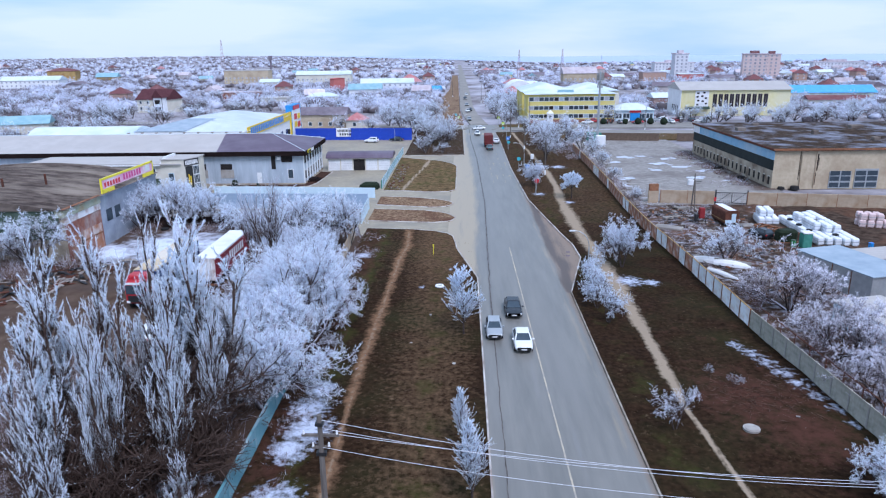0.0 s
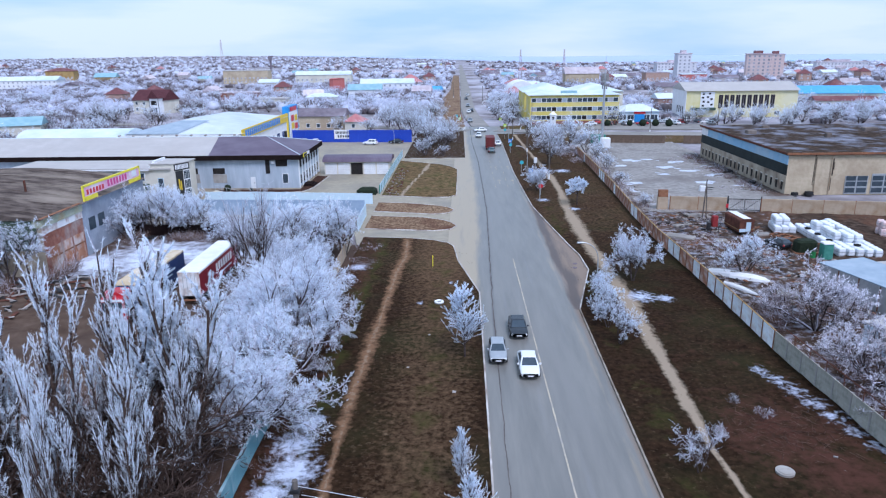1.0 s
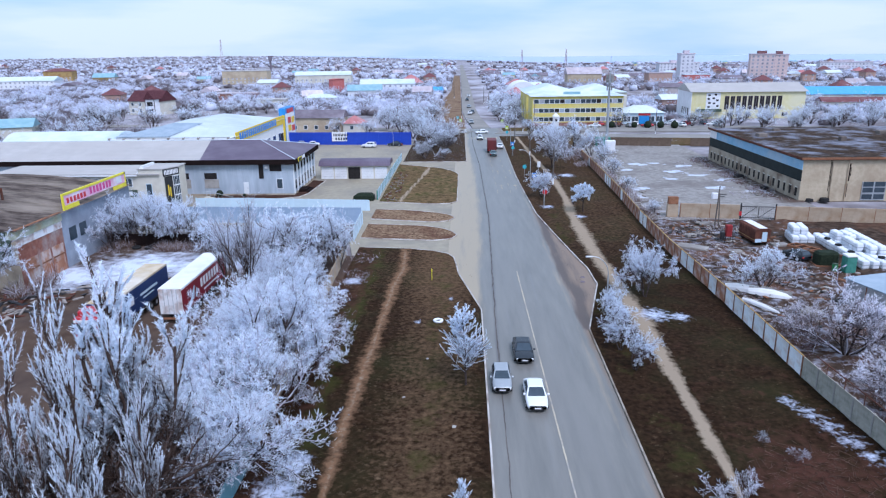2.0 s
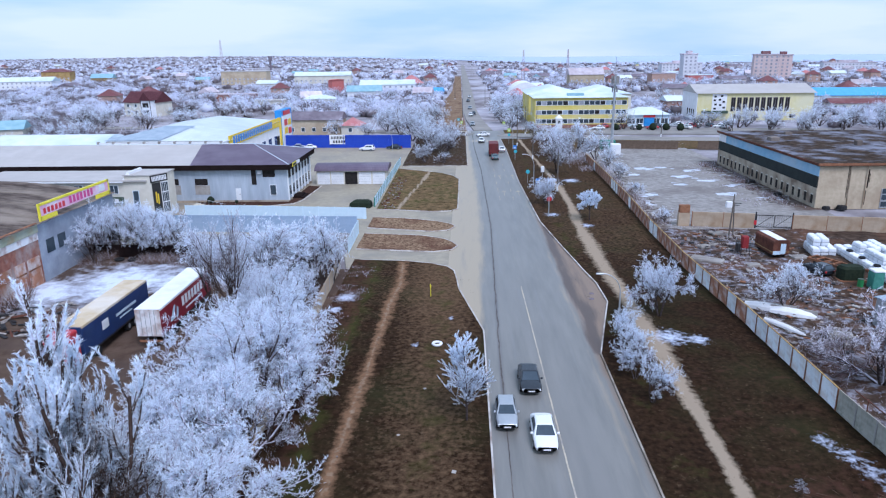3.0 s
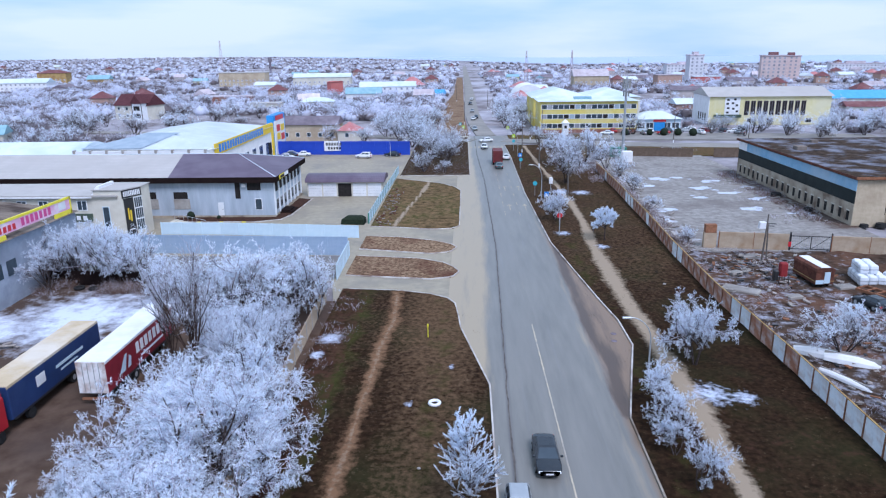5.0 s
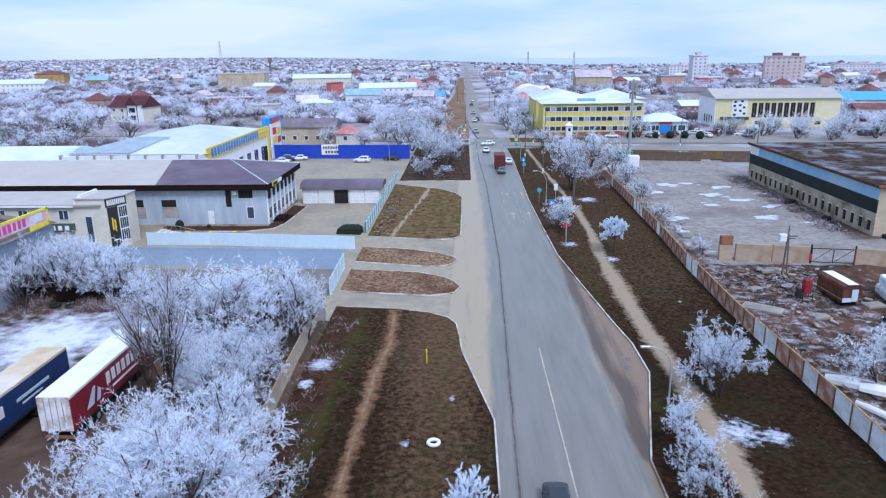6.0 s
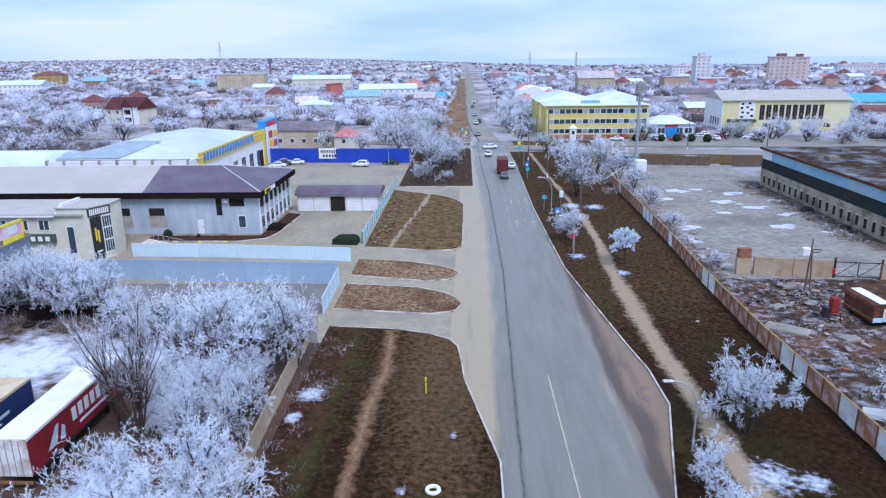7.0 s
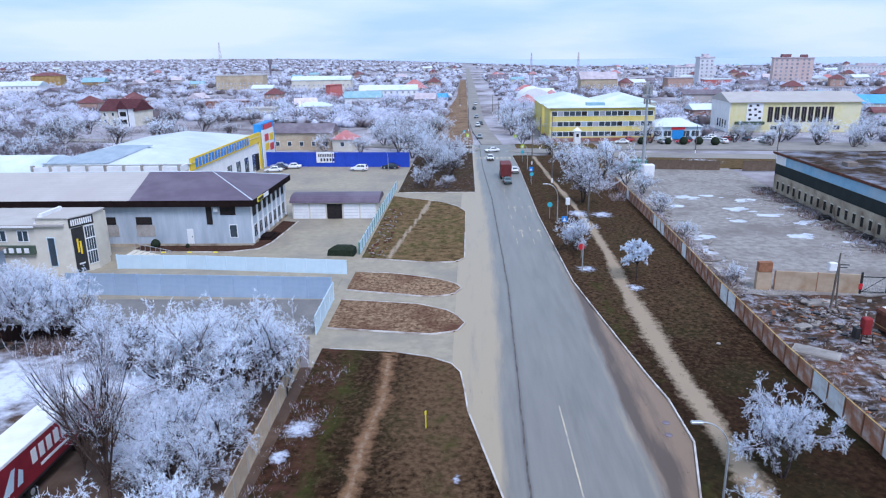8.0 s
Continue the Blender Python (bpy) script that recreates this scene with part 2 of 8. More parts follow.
m_roof_plum = mat("plum_metal_roof", (0.088, 0.062, 0.098), (0.115, 0.082, 0.126), 0.6, 0.5, 0.03, stain=(0.20, 0.17, 0.215), amount=0.5, wide=0.15, wave=(0.9, (0.085, 0.06, 0.09), "X"))
m_roof_beige = mat("pale_beige_roof", (0.40, 0.38, 0.366), (0.475, 0.455, 0.44), 0.4, 0.75, 0.05, stain=(0.37, 0.34, 0.32), amount=0.5, wide=0.1, wave=(0.42, (0.385, 0.365, 0.35), "Y"))
m_roof_frost = mat("frosted_metal_roof", (0.55, 0.62, 0.68), (0.66, 0.72, 0.77), 0.3, 0.7, 0.03, stain=(0.42, 0.52, 0.58), amount=0.7, wide=0.06)
m_roof_hall = mat("frosted_sheet_roof", (0.50, 0.56, 0.62), (0.60, 0.66, 0.71), 0.3, 0.7, 0.03, stain=(0.40, 0.46, 0.52), amount=0.7, wide=0.08, wave=(0.7, (0.46, 0.52, 0.58), "Y"))
m_roof_patch = mat("bare_grey_roof_sheets", (0.26, 0.33, 0.40), (0.34, 0.41, 0.48), 0.4, 0.7, 0.03)
# pale grey panes: the haze before far windows is put into their colour
m_window_far = mat("hazy_pale_window", (0.22, 0.23, 0.27), (0.34, 0.35, 0.39), 0.4, 0.35, 0.0, vary=0.25)
m_magenta = mat("magenta_lettering", (0.55, 0.06, 0.22), (0.62, 0.09, 0.27), 1.5, 0.6, 0.0)
m_dull_red = mat("dull_red_paint", (0.46, 0.13, 0.12), (0.52, 0.18, 0.16), 0.8, 0.7, 0.02)
m_roof_teal = mat("teal_roof", (0.20, 0.36, 0.42), (0.30, 0.46, 0.52), 0.4, 0.7, 0.03)
m_roof_tar = mat("tarred_roof", (0.018, 0.013, 0.010), (0.080, 0.055, 0.039), 0.9, 0.95, 0.35, stain=(0.28, 0.30, 0.37), amount=0.7, wide=0.2)
m_roof_grey = mat("grey_felt_roof", (0.13, 0.105, 0.09), (0.25, 0.215, 0.19), 0.4, 0.95, 0.3, stain=(0.05, 0.036, 0.03), amount=0.7, wide=0.12)
# far red and maroon roofs greyed and paled, so haze sits in the colour
m_roof_red = mat("hazed_red_metal_roof", (0.40, 0.15, 0.15), (0.48, 0.21, 0.21), 0.8, 0.7, 0.03, stain=(0.58, 0.44, 0.45), amount=0.5, wide=0.2)
m_roof_maroon = mat("maroon_tile_roof", (0.13, 0.050, 0.054), (0.19, 0.080, 0.082), 1.0, 0.8, 0.05, stain=(0.32, 0.20, 0.21), amount=0.4, wide=0.2)
m_roof_dark_maroon = mat("dark_maroon_tiles", (0.070, 0.022, 0.028), (0.11, 0.040, 0.046), 1.0, 0.8, 0.05)
m_roof_purple = mat("grey_purple_roof", (0.13, 0.11, 0.13), (0.19, 0.16, 0.19), 0.6, 0.8, 0.05, stain=(0.34, 0.31, 0.35), amount=0.5, wide=0.1)
m_roof_sky = mat("bright_blue_roof", (0.07, 0.32, 0.62), (0.10, 0.38, 0.70), 0.5, 0.6, 0.02)
m_roof_far = mat("far_frosted_roof", (0.40, 0.34, 0.36), (0.58, 0.53, 0.58), 0.3, 0.9, 0.0, vary=0.25)
m_wall_far = mat("far_house_wall", (0.42, 0.37, 0.36), (0.52, 0.47, 0.46), 0.3, 0.9, 0.0, vary=0.2)
m_yellow = mat("yellow_render", (0.60, 0.50, 0.12), (0.68, 0.57, 0.17), 0.6, 0.85, 0.05, stain=(0.62, 0.58, 0.36), amount=0.5, wide=0.1)
m_pale_yellow = mat("pale_yellow_render", (0.62, 0.56, 0.27), (0.70, 0.64, 0.36), 0.6, 0.85, 0.05, stain=(0.64, 0.62, 0.48), amount=0.6, wide=0.08)
m_plaster = mat("cream_plaster", (0.58, 0.55, 0.47), (0.66, 0.63, 0.55), 0.7, 0.85, 0.08, stain=(0.48, 0.44, 0.37), amount=0.5, wide=0.2)
m_tan_brick = mat("sand_brick", (0.43, 0.355, 0.25), (0.53, 0.445, 0.325), 1.2, 0.9, 0.15, stain=(0.30, 0.225, 0.155), amount=0.6, wide=0.14)
m_red_brick = mat("red_brick", (0.22, 0.085, 0.06), (0.32, 0.14, 0.10), 1.5, 0.9, 0.2, stain=(0.40, 0.37, 0.35), amount=0.8, wide=0.3)
m_peel = mat("peeling_plaster", (0.34, 0.285, 0.215), (0.50, 0.44, 0.345), 0.8, 0.9, 0.25, stain=(0.13, 0.085, 0.06), amount=0.85, wide=0.4)
m_white = mat("white_paint", (0.72, 0.73, 0.75), (0.79, 0.80, 0.82), 1.0, 0.6, 0.02, stain=(0.60, 0.60, 0.62), amount=0.5, wide=0.4)
m_black = mat("black_paint", (0.012, 0.012, 0.014), (0.022, 0.022, 0.024), 2, 0.5, 0.02)
m_dark = mat("dark_opening", (0.016, 0.014, 0.014), (0.028, 0.024, 0.023), 2, 0.8, 0.0)
m_glass = mat("window_glass", (0.035, 0.05, 0.065), (0.055, 0.075, 0.095), 0.6, 0.12, 0.0)
m_glass_green = mat("dark_green_glazing", (0.010, 0.017, 0.017), (0.018, 0.027, 0.027), 0.4, 0.65, 0.0, stain=(0.03, 0.036, 0.036), amount=0.5, wide=0.5)
m_frame = mat("white_window_frame", (0.70, 0.72, 0.74), (0.76, 0.78, 0.80), 2, 0.5, 0.0)
m_sky_band = mat("sky_blue_band", (0.20, 0.38, 0.54), (0.28, 0.46, 0.62), 0.6, 0.8, 0.05, stain=(0.42, 0.50, 0.56), amount=0.6, wide=0.12)
m_gold = mat("signal_yellow", (0.72, 0.50, 0.02), (0.80, 0.57, 0.03), 1.0, 0.5, 0.0)
m_lemon = mat("lemon_yellow_paint", (0.75, 0.65, 0.03), (0.82, 0.72, 0.05), 1.0, 0.5, 0.0)
m_azure = mat("azure_panel", (0.02, 0.22, 0.58), (0.035, 0.28, 0.66), 0.6, 0.5, 0.0)
m_sand_roof = mat("sandy_tarpaulin_roof", (0.46, 0.36, 0.23), (0.58, 0.47, 0.32), 0.5, 0.85, 0.05, stain=(0.66, 0.62, 0.56), amount=0.7, wide=0.2)
m_rusty_white = mat("white_paint_with_rust", (0.70, 0.70, 0.71), (0.80, 0.80, 0.81), 0.8, 0.6, 0.03, stain=(0.30, 0.15, 0.09), amount=0.9, wide=0.55)
m_navy = mat("navy_tarpaulin", (0.010, 0.030, 0.11), (0.016, 0.042, 0.14), 0.8, 0.55, 0.06, stain=(0.03, 0.06, 0.15), amount=0.5, wide=0.3)
m_red = mat("red_vehicle_paint", (0.36, 0.012, 0.022), (0.43, 0.02, 0.03), 0.8, 0.4, 0.02)
m_crimson = mat("crimson_tarpaulin", (0.20, 0.010, 0.022), (0.27, 0.016, 0.03), 0.8, 0.55, 0.06, stain=(0.15, 0.01, 0.02), amount=0.6, wide=0.3)
m_box_red = mat("dark_red_box_paint", (0.10, 0.010, 0.012), (0.15, 0.018, 0.018), 1.0, 0.6, 0.05, stain=(0.07, 0.02, 0.02), amount=0.6, wide=0.4)
m_pink = mat("pink_sign_face", (0.70, 0.34, 0.50), (0.76, 0.48, 0.60), 0.8, 0.6, 0.0, stain=(0.78, 0.70, 0.74), amount=0.9, wide=0.45)
m_mural = mat("grey_blue_painted_wall", (0.27, 0.31, 0.38), (0.36, 0.40, 0.47), 0.6, 0.85, 0.1, stain=(0.21, 0.23, 0.27), amount=0.6, wide=0.25)
m_green_wall = mat("dark_green_sheet", (0.055, 0.085, 0.060), (0.085, 0.12, 0.09), 0.7, 0.8, 0.08, stain=(0.05, 0.055, 0.045), amount=0.6, wide=0.25)
m_green = mat("green_plastic", (0.02, 0.17, 0.05), (0.03, 0.23, 0.07), 1.0, 0.5, 0.02)
m_dark_green = mat("dark_green_hedge", (0.010, 0.017, 0.010), (0.022, 0.032, 0.018), 3.0, 0.9, 0.5)
m_mesh_green = mat("green_mesh_fence", (0.05, 0.20, 0.16), (0.08, 0.27, 0.22), 2.0, 0.7, 0.0)
m_mulch = mat("mulch_bed", (0.035, 0.019, 0.014), (0.08, 0.042, 0.03), 2.5, 0.95, 0.7)
m_sack = mat("white_bulk_bag", (0.66, 0.69, 0.74), (0.74, 0.77, 0.82), 1.5, 0.75, 0.2, vary=0.07)
m_sack_pink = mat("pinkish_bulk_bag", (0.62, 0.47, 0.46), (0.70, 0.56, 0.55), 1.5, 0.75, 0.2, vary=0.05)
m_steel = mat("galvanised_steel", (0.36, 0.38, 0.40), (0.45, 0.47, 0.49), 1.5, 0.45, 0.02, metal=0.5)
m_pole_wood = mat("weathered_pole", (0.10, 0.085, 0.075), (0.17, 0.15, 0.135), 3, 0.9, 0.2, stretch=(1, 1, 0.15))
m_pole_conc = mat("concrete_pole", (0.25, 0.245, 0.235), (0.34, 0.335, 0.32), 2, 0.9, 0.1)
m_wire = mat("frosted_wire", (0.55, 0.56, 0.62), (0.66, 0.67, 0.73), 5, 0.7, 0.0)
m_tyre = mat("tyre_rubber", (0.016, 0.016, 0.017), (0.028, 0.028, 0.029), 4, 0.85, 0.05)
m_car_white = mat("white_car_paint", (0.70, 0.72, 0.74), (0.74, 0.76, 0.78), 2, 0.25, 0.0)
m_car_dark = mat("dark_grey_car_paint", (0.020, 0.026, 0.034), (0.028, 0.034, 0.042), 2, 0.25, 0.0)
m_car_silver = mat("silver_car_paint", (0.36, 0.39, 0.42), (0.40, 0.43, 0.46), 2, 0.3, 0.0, metal=0.3)
m_car_green = mat("grey_green_car_paint", (0.10, 0.15, 0.16), (0.12, 0.17, 0.18), 2, 0.3, 0.0)
m_lamp_glass = mat("headlamp_glass", (0.70, 0.72, 0.74), (0.78, 0.80, 0.82), 3, 0.15, 0.0)
m_tail = mat("red_lens", (0.40, 0.01, 0.01), (0.50, 0.02, 0.02), 3, 0.3, 0.0)
m_sign_blue = mat("blue_sign_face", (0.03, 0.20, 0.62), (0.04, 0.24, 0.68), 2, 0.4, 0.0)
m_sign_cyan = mat("turquoise_sign_face", (0.05, 0.36, 0.45), (0.07, 0.42, 0.50), 2, 0.4, 0.0)
m_sign_red = mat("red_sign_face", (0.52, 0.02, 0.03), (0.60, 0.03, 0.04), 2, 0.4, 0.0)
m_sign_lime = mat("lime_sign_face", (0.40, 0.60, 0.03), (0.46, 0.66, 0.05), 2, 0.4, 0.0)
m_timber = mat("grey_scrap_timber", (0.20, 0.17, 0.15), (0.34, 0.31, 0.29), 2, 0.9, 0.2, vary=0.25)
# far walls, muted and paled: distance haze is mixed into these base colours
m_terracotta = mat("terracotta_render", (0.38, 0.25, 0.20), (0.46, 0.32, 0.27), 0.8, 0.9, 0.05)
m_apartment = mat("pinkish_apartment_brick", (0.56, 0.44, 0.42), (0.64, 0.52, 0.50), 0.3, 0.9, 0.0)
m_apartment_grey = mat("grey_apartment_panel", (0.56, 0.56, 0.60), (0.64, 0.64, 0.68), 0.3, 0.9, 0.0)


# ---- mesh helpers ----
class Solid:
    """Vertices and faces of one mesh, gathered piece by piece."""

    def __init__(self):
        self.v, self.f = [], []

    def add(self, verts, faces):
        n = len(self.v)
        self.v.extend(verts)
        self.f.extend([tuple(i + n for i in f) for f in faces])
        return self

    def box(self, x0, y0, z0, x1, y1, z1):
        return self.add([(x0, y0, z0), (x1, y0, z0), (x1, y1, z0), (x0, y1, z0), (x0, y0, z1), (x1, y0, z1), (x1, y1, z1), (x0, y1, z1)],
                        [(3, 2, 1, 0), (4, 5, 6, 7), (0, 1, 5, 4), (1, 2, 6, 5), (2, 3, 7, 6), (3, 0, 4, 7)])

    def soft_box(self, x0, y0, z0, x1, y1, z1, c):
        """A box with its upright and top edges cut by c."""
        ring = [(x0 + c, y0), (x1 - c, y0), (x1, y0 + c), (x1, y1 - c), (x1 - c, y1), (x0 + c, y1), (x0, y1 - c), (x0, y0 + c)]
        mx, my = (x0 + x1) / 2, (y0 + y1) / 2
        inner = [(x + c * (1 if x < mx else -1) * 0.8, y + c * (1 if y < my else -1) * 0.8) for x, y in ring]
        return self.loft([[(x, y, z0) for x, y in ring], [(x, y, z1 - c) for x, y in ring], [(x, y, z1) for x, y in inner]])

    def loft(self, rings, caps=True):
        k = len(rings[0])
        faces = [(a * k + i, a * k + (i + 1) % k, (a + 1) * k + (i + 1) % k, (a + 1) * k + i) for a in range(len(rings) - 1) for i in range(k)]
        if caps:
            faces += [tuple(reversed(range(k))), tuple(range((len(rings) - 1) * k, len(rings) * k))]
        return self.add([p for r in rings for p in r], faces)

    def prism(self, poly, z0, z1):
        return self.loft([[(x, y, z0) for x, y in poly], [(x, y, z1) for x, y in poly]])

    def tube(self, pts, radii, sides=6, caps=True):
        pts = [Vector(p) for p in pts]
        rings = []
        for i, p in enumerate(pts):
            d = (pts[min(i + 1, len(pts) - 1)] - pts[max(i - 1, 0)]).normalized()
            u = d.cross(Vector((0.31, 0.95, 0.05)) if abs(d.z) > 0.7 else Vector((0, 0, 1))).normalized()
            w = d.cross(u)
            r = float(radii[i] if isinstance(radii, (list, tuple)) else radii)
            rings.append([tuple(p + r * (math.cos(a) * u + math.sin(a) * w)) for a in [2 * math.pi * k / sides for k in range(sides)]])
        return self.loft(rings, caps)

    def cyl(self, x, y, z0, z1, r, sides=12, r2=None):
        r2 = r if r2 is None else r2
        ring = [(math.cos(2 * math.pi * k / sides), math.sin(2 * math.pi * k / sides)) for k in range(sides)]
        return self.loft([[(x + r * c, y + r * s, z0) for c, s in ring], [(x + r2 * c, y + r2 * s, z1) for c, s in ring]])

    def data(self, name, material, smooth=False):
        me = bpy.data.meshes.new(name)
        me.from_pydata(self.v, [], self.f)
        me.materials.append(material)
        if smooth:
            me.shade_smooth()
        me.update()
        return me


def part(name, solid, material, parent, label="", smooth=False, at=None):
    ob = new(name, solid.data(name, material, smooth) if isinstance(solid, Solid) else solid)
    ob.parent = parent
    if at:
        ob.matrix_basis = at
    if label:
        ob["label"] = label
    return ob


def thing(name, label, category, at=(0, 0, 0), turn=0.0, group="", kind=""):
    ob = new(name)
    ob.matrix_basis = pose(*at, 0, 0, turn)
    return tagged(ob, label, category, group, kind)


def setting(name, solid, material, label, category, smooth=False):
    return tagged(new(name, solid.data(name, material, smooth)), label, category, "", "structure")


def fall(x, y):
    """The land sinks gently towards the horizon."""
    d = math.hypot(x, y)
    return -0.0075 * max(0.0, d - 420.0) * min(1.0, max(-0.1, (x / max(d, 1.0) + 0.30) / 0.42))


def spots(x, y, places):
    """1 inside soft round patches (x, y, radius), fading out."""
    return max([0.0] + [max(0.0, 1.15 - math.hypot((x - a) / r, (y - b) / (r * 1.15)) * 0.9) for a, b, r in places])


def near_line(x, y, line, width):
    best = 1e9
    for (ax, ay), (bx, by) in zip(line, line[1:]):
        dx, dy = bx - ax, by - ay
        t = min(1, max(0, ((x - ax) * dx + (y - ay) * dy) / (dx * dx + dy * dy)))
        best = min(best, math.hypot(x - ax - t * dx, y - ay - t * dy))
    width *= 1.0 + 0.75 * noise.noise((x * 0.13, y * 0.13, 5.5)) + 0.35 * noise.noise((x * 0.6, y * 0.6, 1.5))
    return max(0.0, 1.0 - 0.5 * best / max(0.2, width))


def sheet(name, us, lo, hi, n, z, material, label, category, along="y", attrs=None, wob=0.0, deep=0.4):
    """A slab between two edges lo(u) and hi(u), with attributes worked out at each vertex."""
    s = Solid()
    top = []
    for u in us:
        a, b = lo(u), hi(u)
        row = []
        for j in range(n + 1):
            w = a + (b - a) * j / n
            x, y = (w, u) if along == "y" else (u, w)
            edge = min(j, n - j) > 0
            row.append((x, y, z + (wob * noise.noise((x * 0.35, y * 0.35, 3.1)) if edge and wob else 0.0)))
        top.append(row)
    m = len(us)
    verts = [p for r in top for p in r]
    k = n + 1
    flip = along == "y"
    faces = []
    for i in range(m - 1):
        for j in range(n):
            q = (i * k + j, i * k + j + 1, (i + 1) * k + j + 1, (i + 1) * k + j)
            faces.append(q if flip else q[::-1])
    rim = [i for i in range(k)] + [i * k + n for i in range(1, m)] + [(m - 1) * k + j for j in range(n - 1, -1, -1)] + [i * k for i in range(m - 2, 0, -1)]
    base = len(verts)
    verts += [(verts[i][0], verts[i][1], z - deep) for i in rim]
    for a in range(len(rim)):
        b = (a + 1) % len(rim)
        q = (rim[a], base + a, base + b, rim[b])
        faces.append(q if flip else q[::-1])
    s.add(verts, faces)
    ob = setting(name, s, material, label, category)
    for key, fn in (attrs or {}).items():
        at = ob.data.attributes.new(key, "FLOAT", "POINT")
        at.data.foreach_set("value", [fn(v[0], v[1]) for v in verts])
    return ob


def line_of(pairs):
    xs, ys = [p[0] for p in pairs], [p[1] for p in pairs]
    return lambda u: float(np.interp(u, xs, ys))


def steps(a, b, d):
    return [float(v) for v in np.linspace(a, b, max(2, int(abs(b - a) / d) + 1))]


# ---- ground, sea, roads, verges ----
s = Solid()
radii = [0, 40, 90, 150, 220, 300, 380, 460, 560, 700, 900, 1200, 1700, 2400, 3300, 4400]
K = 96
verts = [(0, 0, -0.30)]
for r in radii[1:]:
    for k in range(K):
        a = 2 * math.pi * k / K
        verts.append((r * math.sin(a), r * math.cos(a), -0.30 + fall(r * math.sin(a), abs(r * math.cos(a)))))
faces = [(0, 1 + (k + 1) % K, 1 + k) for k in range(K)]
for i in range(len(radii) - 2):
    for k in range(K):
        k2 = (k + 1) % K
        faces.append((1 + i * K + k, 1 + i * K + k2, 1 + (i + 1) * K + k2, 1 + (i + 1) * K + k))
s.add(verts, faces)
setting("ground", s, m_ground, "frosty brown winter ground reaching to the horizon", "ground")

# the sea beyond the town
s = Solid()
arc = [radians(a) for a in range(-16, 75, 2)]


def shore(a):
    return 1750 + 2640 * min(1.0, max(0.0, (radians(9) - a) / radians(24))) ** 1.5


s.add([(r * math.sin(a), r * math.cos(a), fall(r * math.sin(a), r * math.cos(a)) + lift) for share, lift in ((0.0, 0.6), (0.35, 1.0), (1.0, 1.5)) for a in arc for r in (shore(a) + share * (4450 - shore(a)),)],
      [(j * len(arc) + i, j * len(arc) + i + 1, (j + 1) * len(arc) + i + 1, (j + 1) * len(arc) + i) for j in range(2) for i in range(len(arc) - 1)])
setting("water", s, m_water, "pale grey-blue sea behind the town", "sea")

KERB_L = [(-60, 1.85), (82, 1.8), (88.7, 0.4), (95, -0.9), (98.7, -1.2), (102, -1.6), (103.8, -2.5), (105.2, -4.6), (106.4, -8.3), (107, -14.8)]
KERB_R = [(-60, 12.6), (50, 12.7), (76.5, 12.8), (84, 14.6), (90.5, 16.2), (97, 16.1), (102, 15.4), (115, 13.9), (128, 12.5), (143, 12.1), (165, 11.6), (215, 11.7), (238, 11.2)]
PATH_R = [(18.4, -20), (18.4, 38), (17.8, 49), (18.3, 63), (18.6, 80), (18.5, 98), (18.3, 111), (18.5, 125), (19.4, 141), (19.5, 155), (19.0, 175), (18, 200), (17, 235)]
PATH_L = [(-9.2, 10), (-9.4, 46), (-9.5, 58), (-9.0, 78), (-8.8, 90), (-8.2, 97), (-8.7, 107)]
crack_x = line_of([(-60, 2.6), (40, 2.9), (78, 3.2), (105, 3.7), (126, 4.1), (180, 3.7), (217, 2.6), (262, 2.2)])
sheet("road", steps(-60, 262, 1.2), lambda y: -2.4, lambda y: 17.2, 64, 0.0, m_asphalt, "grey dusty worn asphalt carriageway with a long dark seam", "road", attrs={
    "dust": lambda x, y: min(0.74, max(0.0, 0.22 + (crack_x(y) - 0.9 - x) / 2.4)) + 0.34 * max(0, 1 - abs(x - 11.7) / 1.1) + 0.30 * max(0, 1 - abs(x - 6.7) / 0.7),
    "mud": lambda x, y: max(0.0, min(1, (x - 11.3) / 2.0)) if 72 < y < 133 else max(0.0, 1 - abs(x - 12.5) / 0.6) * 0.6,
    "grime": lambda x, y: 0.92 * max(0.0, 1 - abs(x - 12.8 - 0.5 * noise.noise((y * 0.12, 2.0, 6.0))) / 1.2) + 0.42 * max(0.0, 1 - abs(x - 14.4) / 1.3) if 76 < y < 131 else 0.0,
    "tracks": lambda x, y: 0.38 * max(max(0, 1 - abs(x - t) / 0.55) for t in (4.6, 6.3, 8.3, 10.2)),
    "crack": lambda x, y: max(0, 1 - abs(x - crack_x(y)) / 0.5) * (0.66 if y > 65 else 0.44)})
seam_rng = random.Random(17)
s = Solid()
seam = []
for y in steps(-20, 262, 0.35):
    wide = (0.055 if y > 66 else 0.03) * (1.0 + 0.9 * noise.noise((y * 0.5, 1.0, 0.0))) + 0.012
    x = crack_x(y) + 0.10 * noise.noise((y * 0.35, 4.0, 2.0)) + seam_rng.uniform(-0.02, 0.02)
    seam.append([(x - wide, y, 0.008), (x + wide, y, 0.008), (x + wide, y, -0.05), (x - wide, y, -0.05)])
s.loft(seam)
setting("trim_road_seam", s, m_seam, "dark uneven tar seam along the asphalt", "road seam")
sheet("forecourt", steps(-60, -2.4, 1.5), lambda x: 103 if x > -17.5 else 110.2, lambda x: 226, 60, 0.0, m_paving, "pale concrete driveways and parking lot", "pavement", along="x",
      attrs={"frost": lambda x, y: 0.0})
path_wide = line_of([(-60, 0.15), (46, 0.17), (58, 0.42), (72, 0.80), (85, 0.86), (128, 0.74), (145, 0.58), (235, 0.48)])
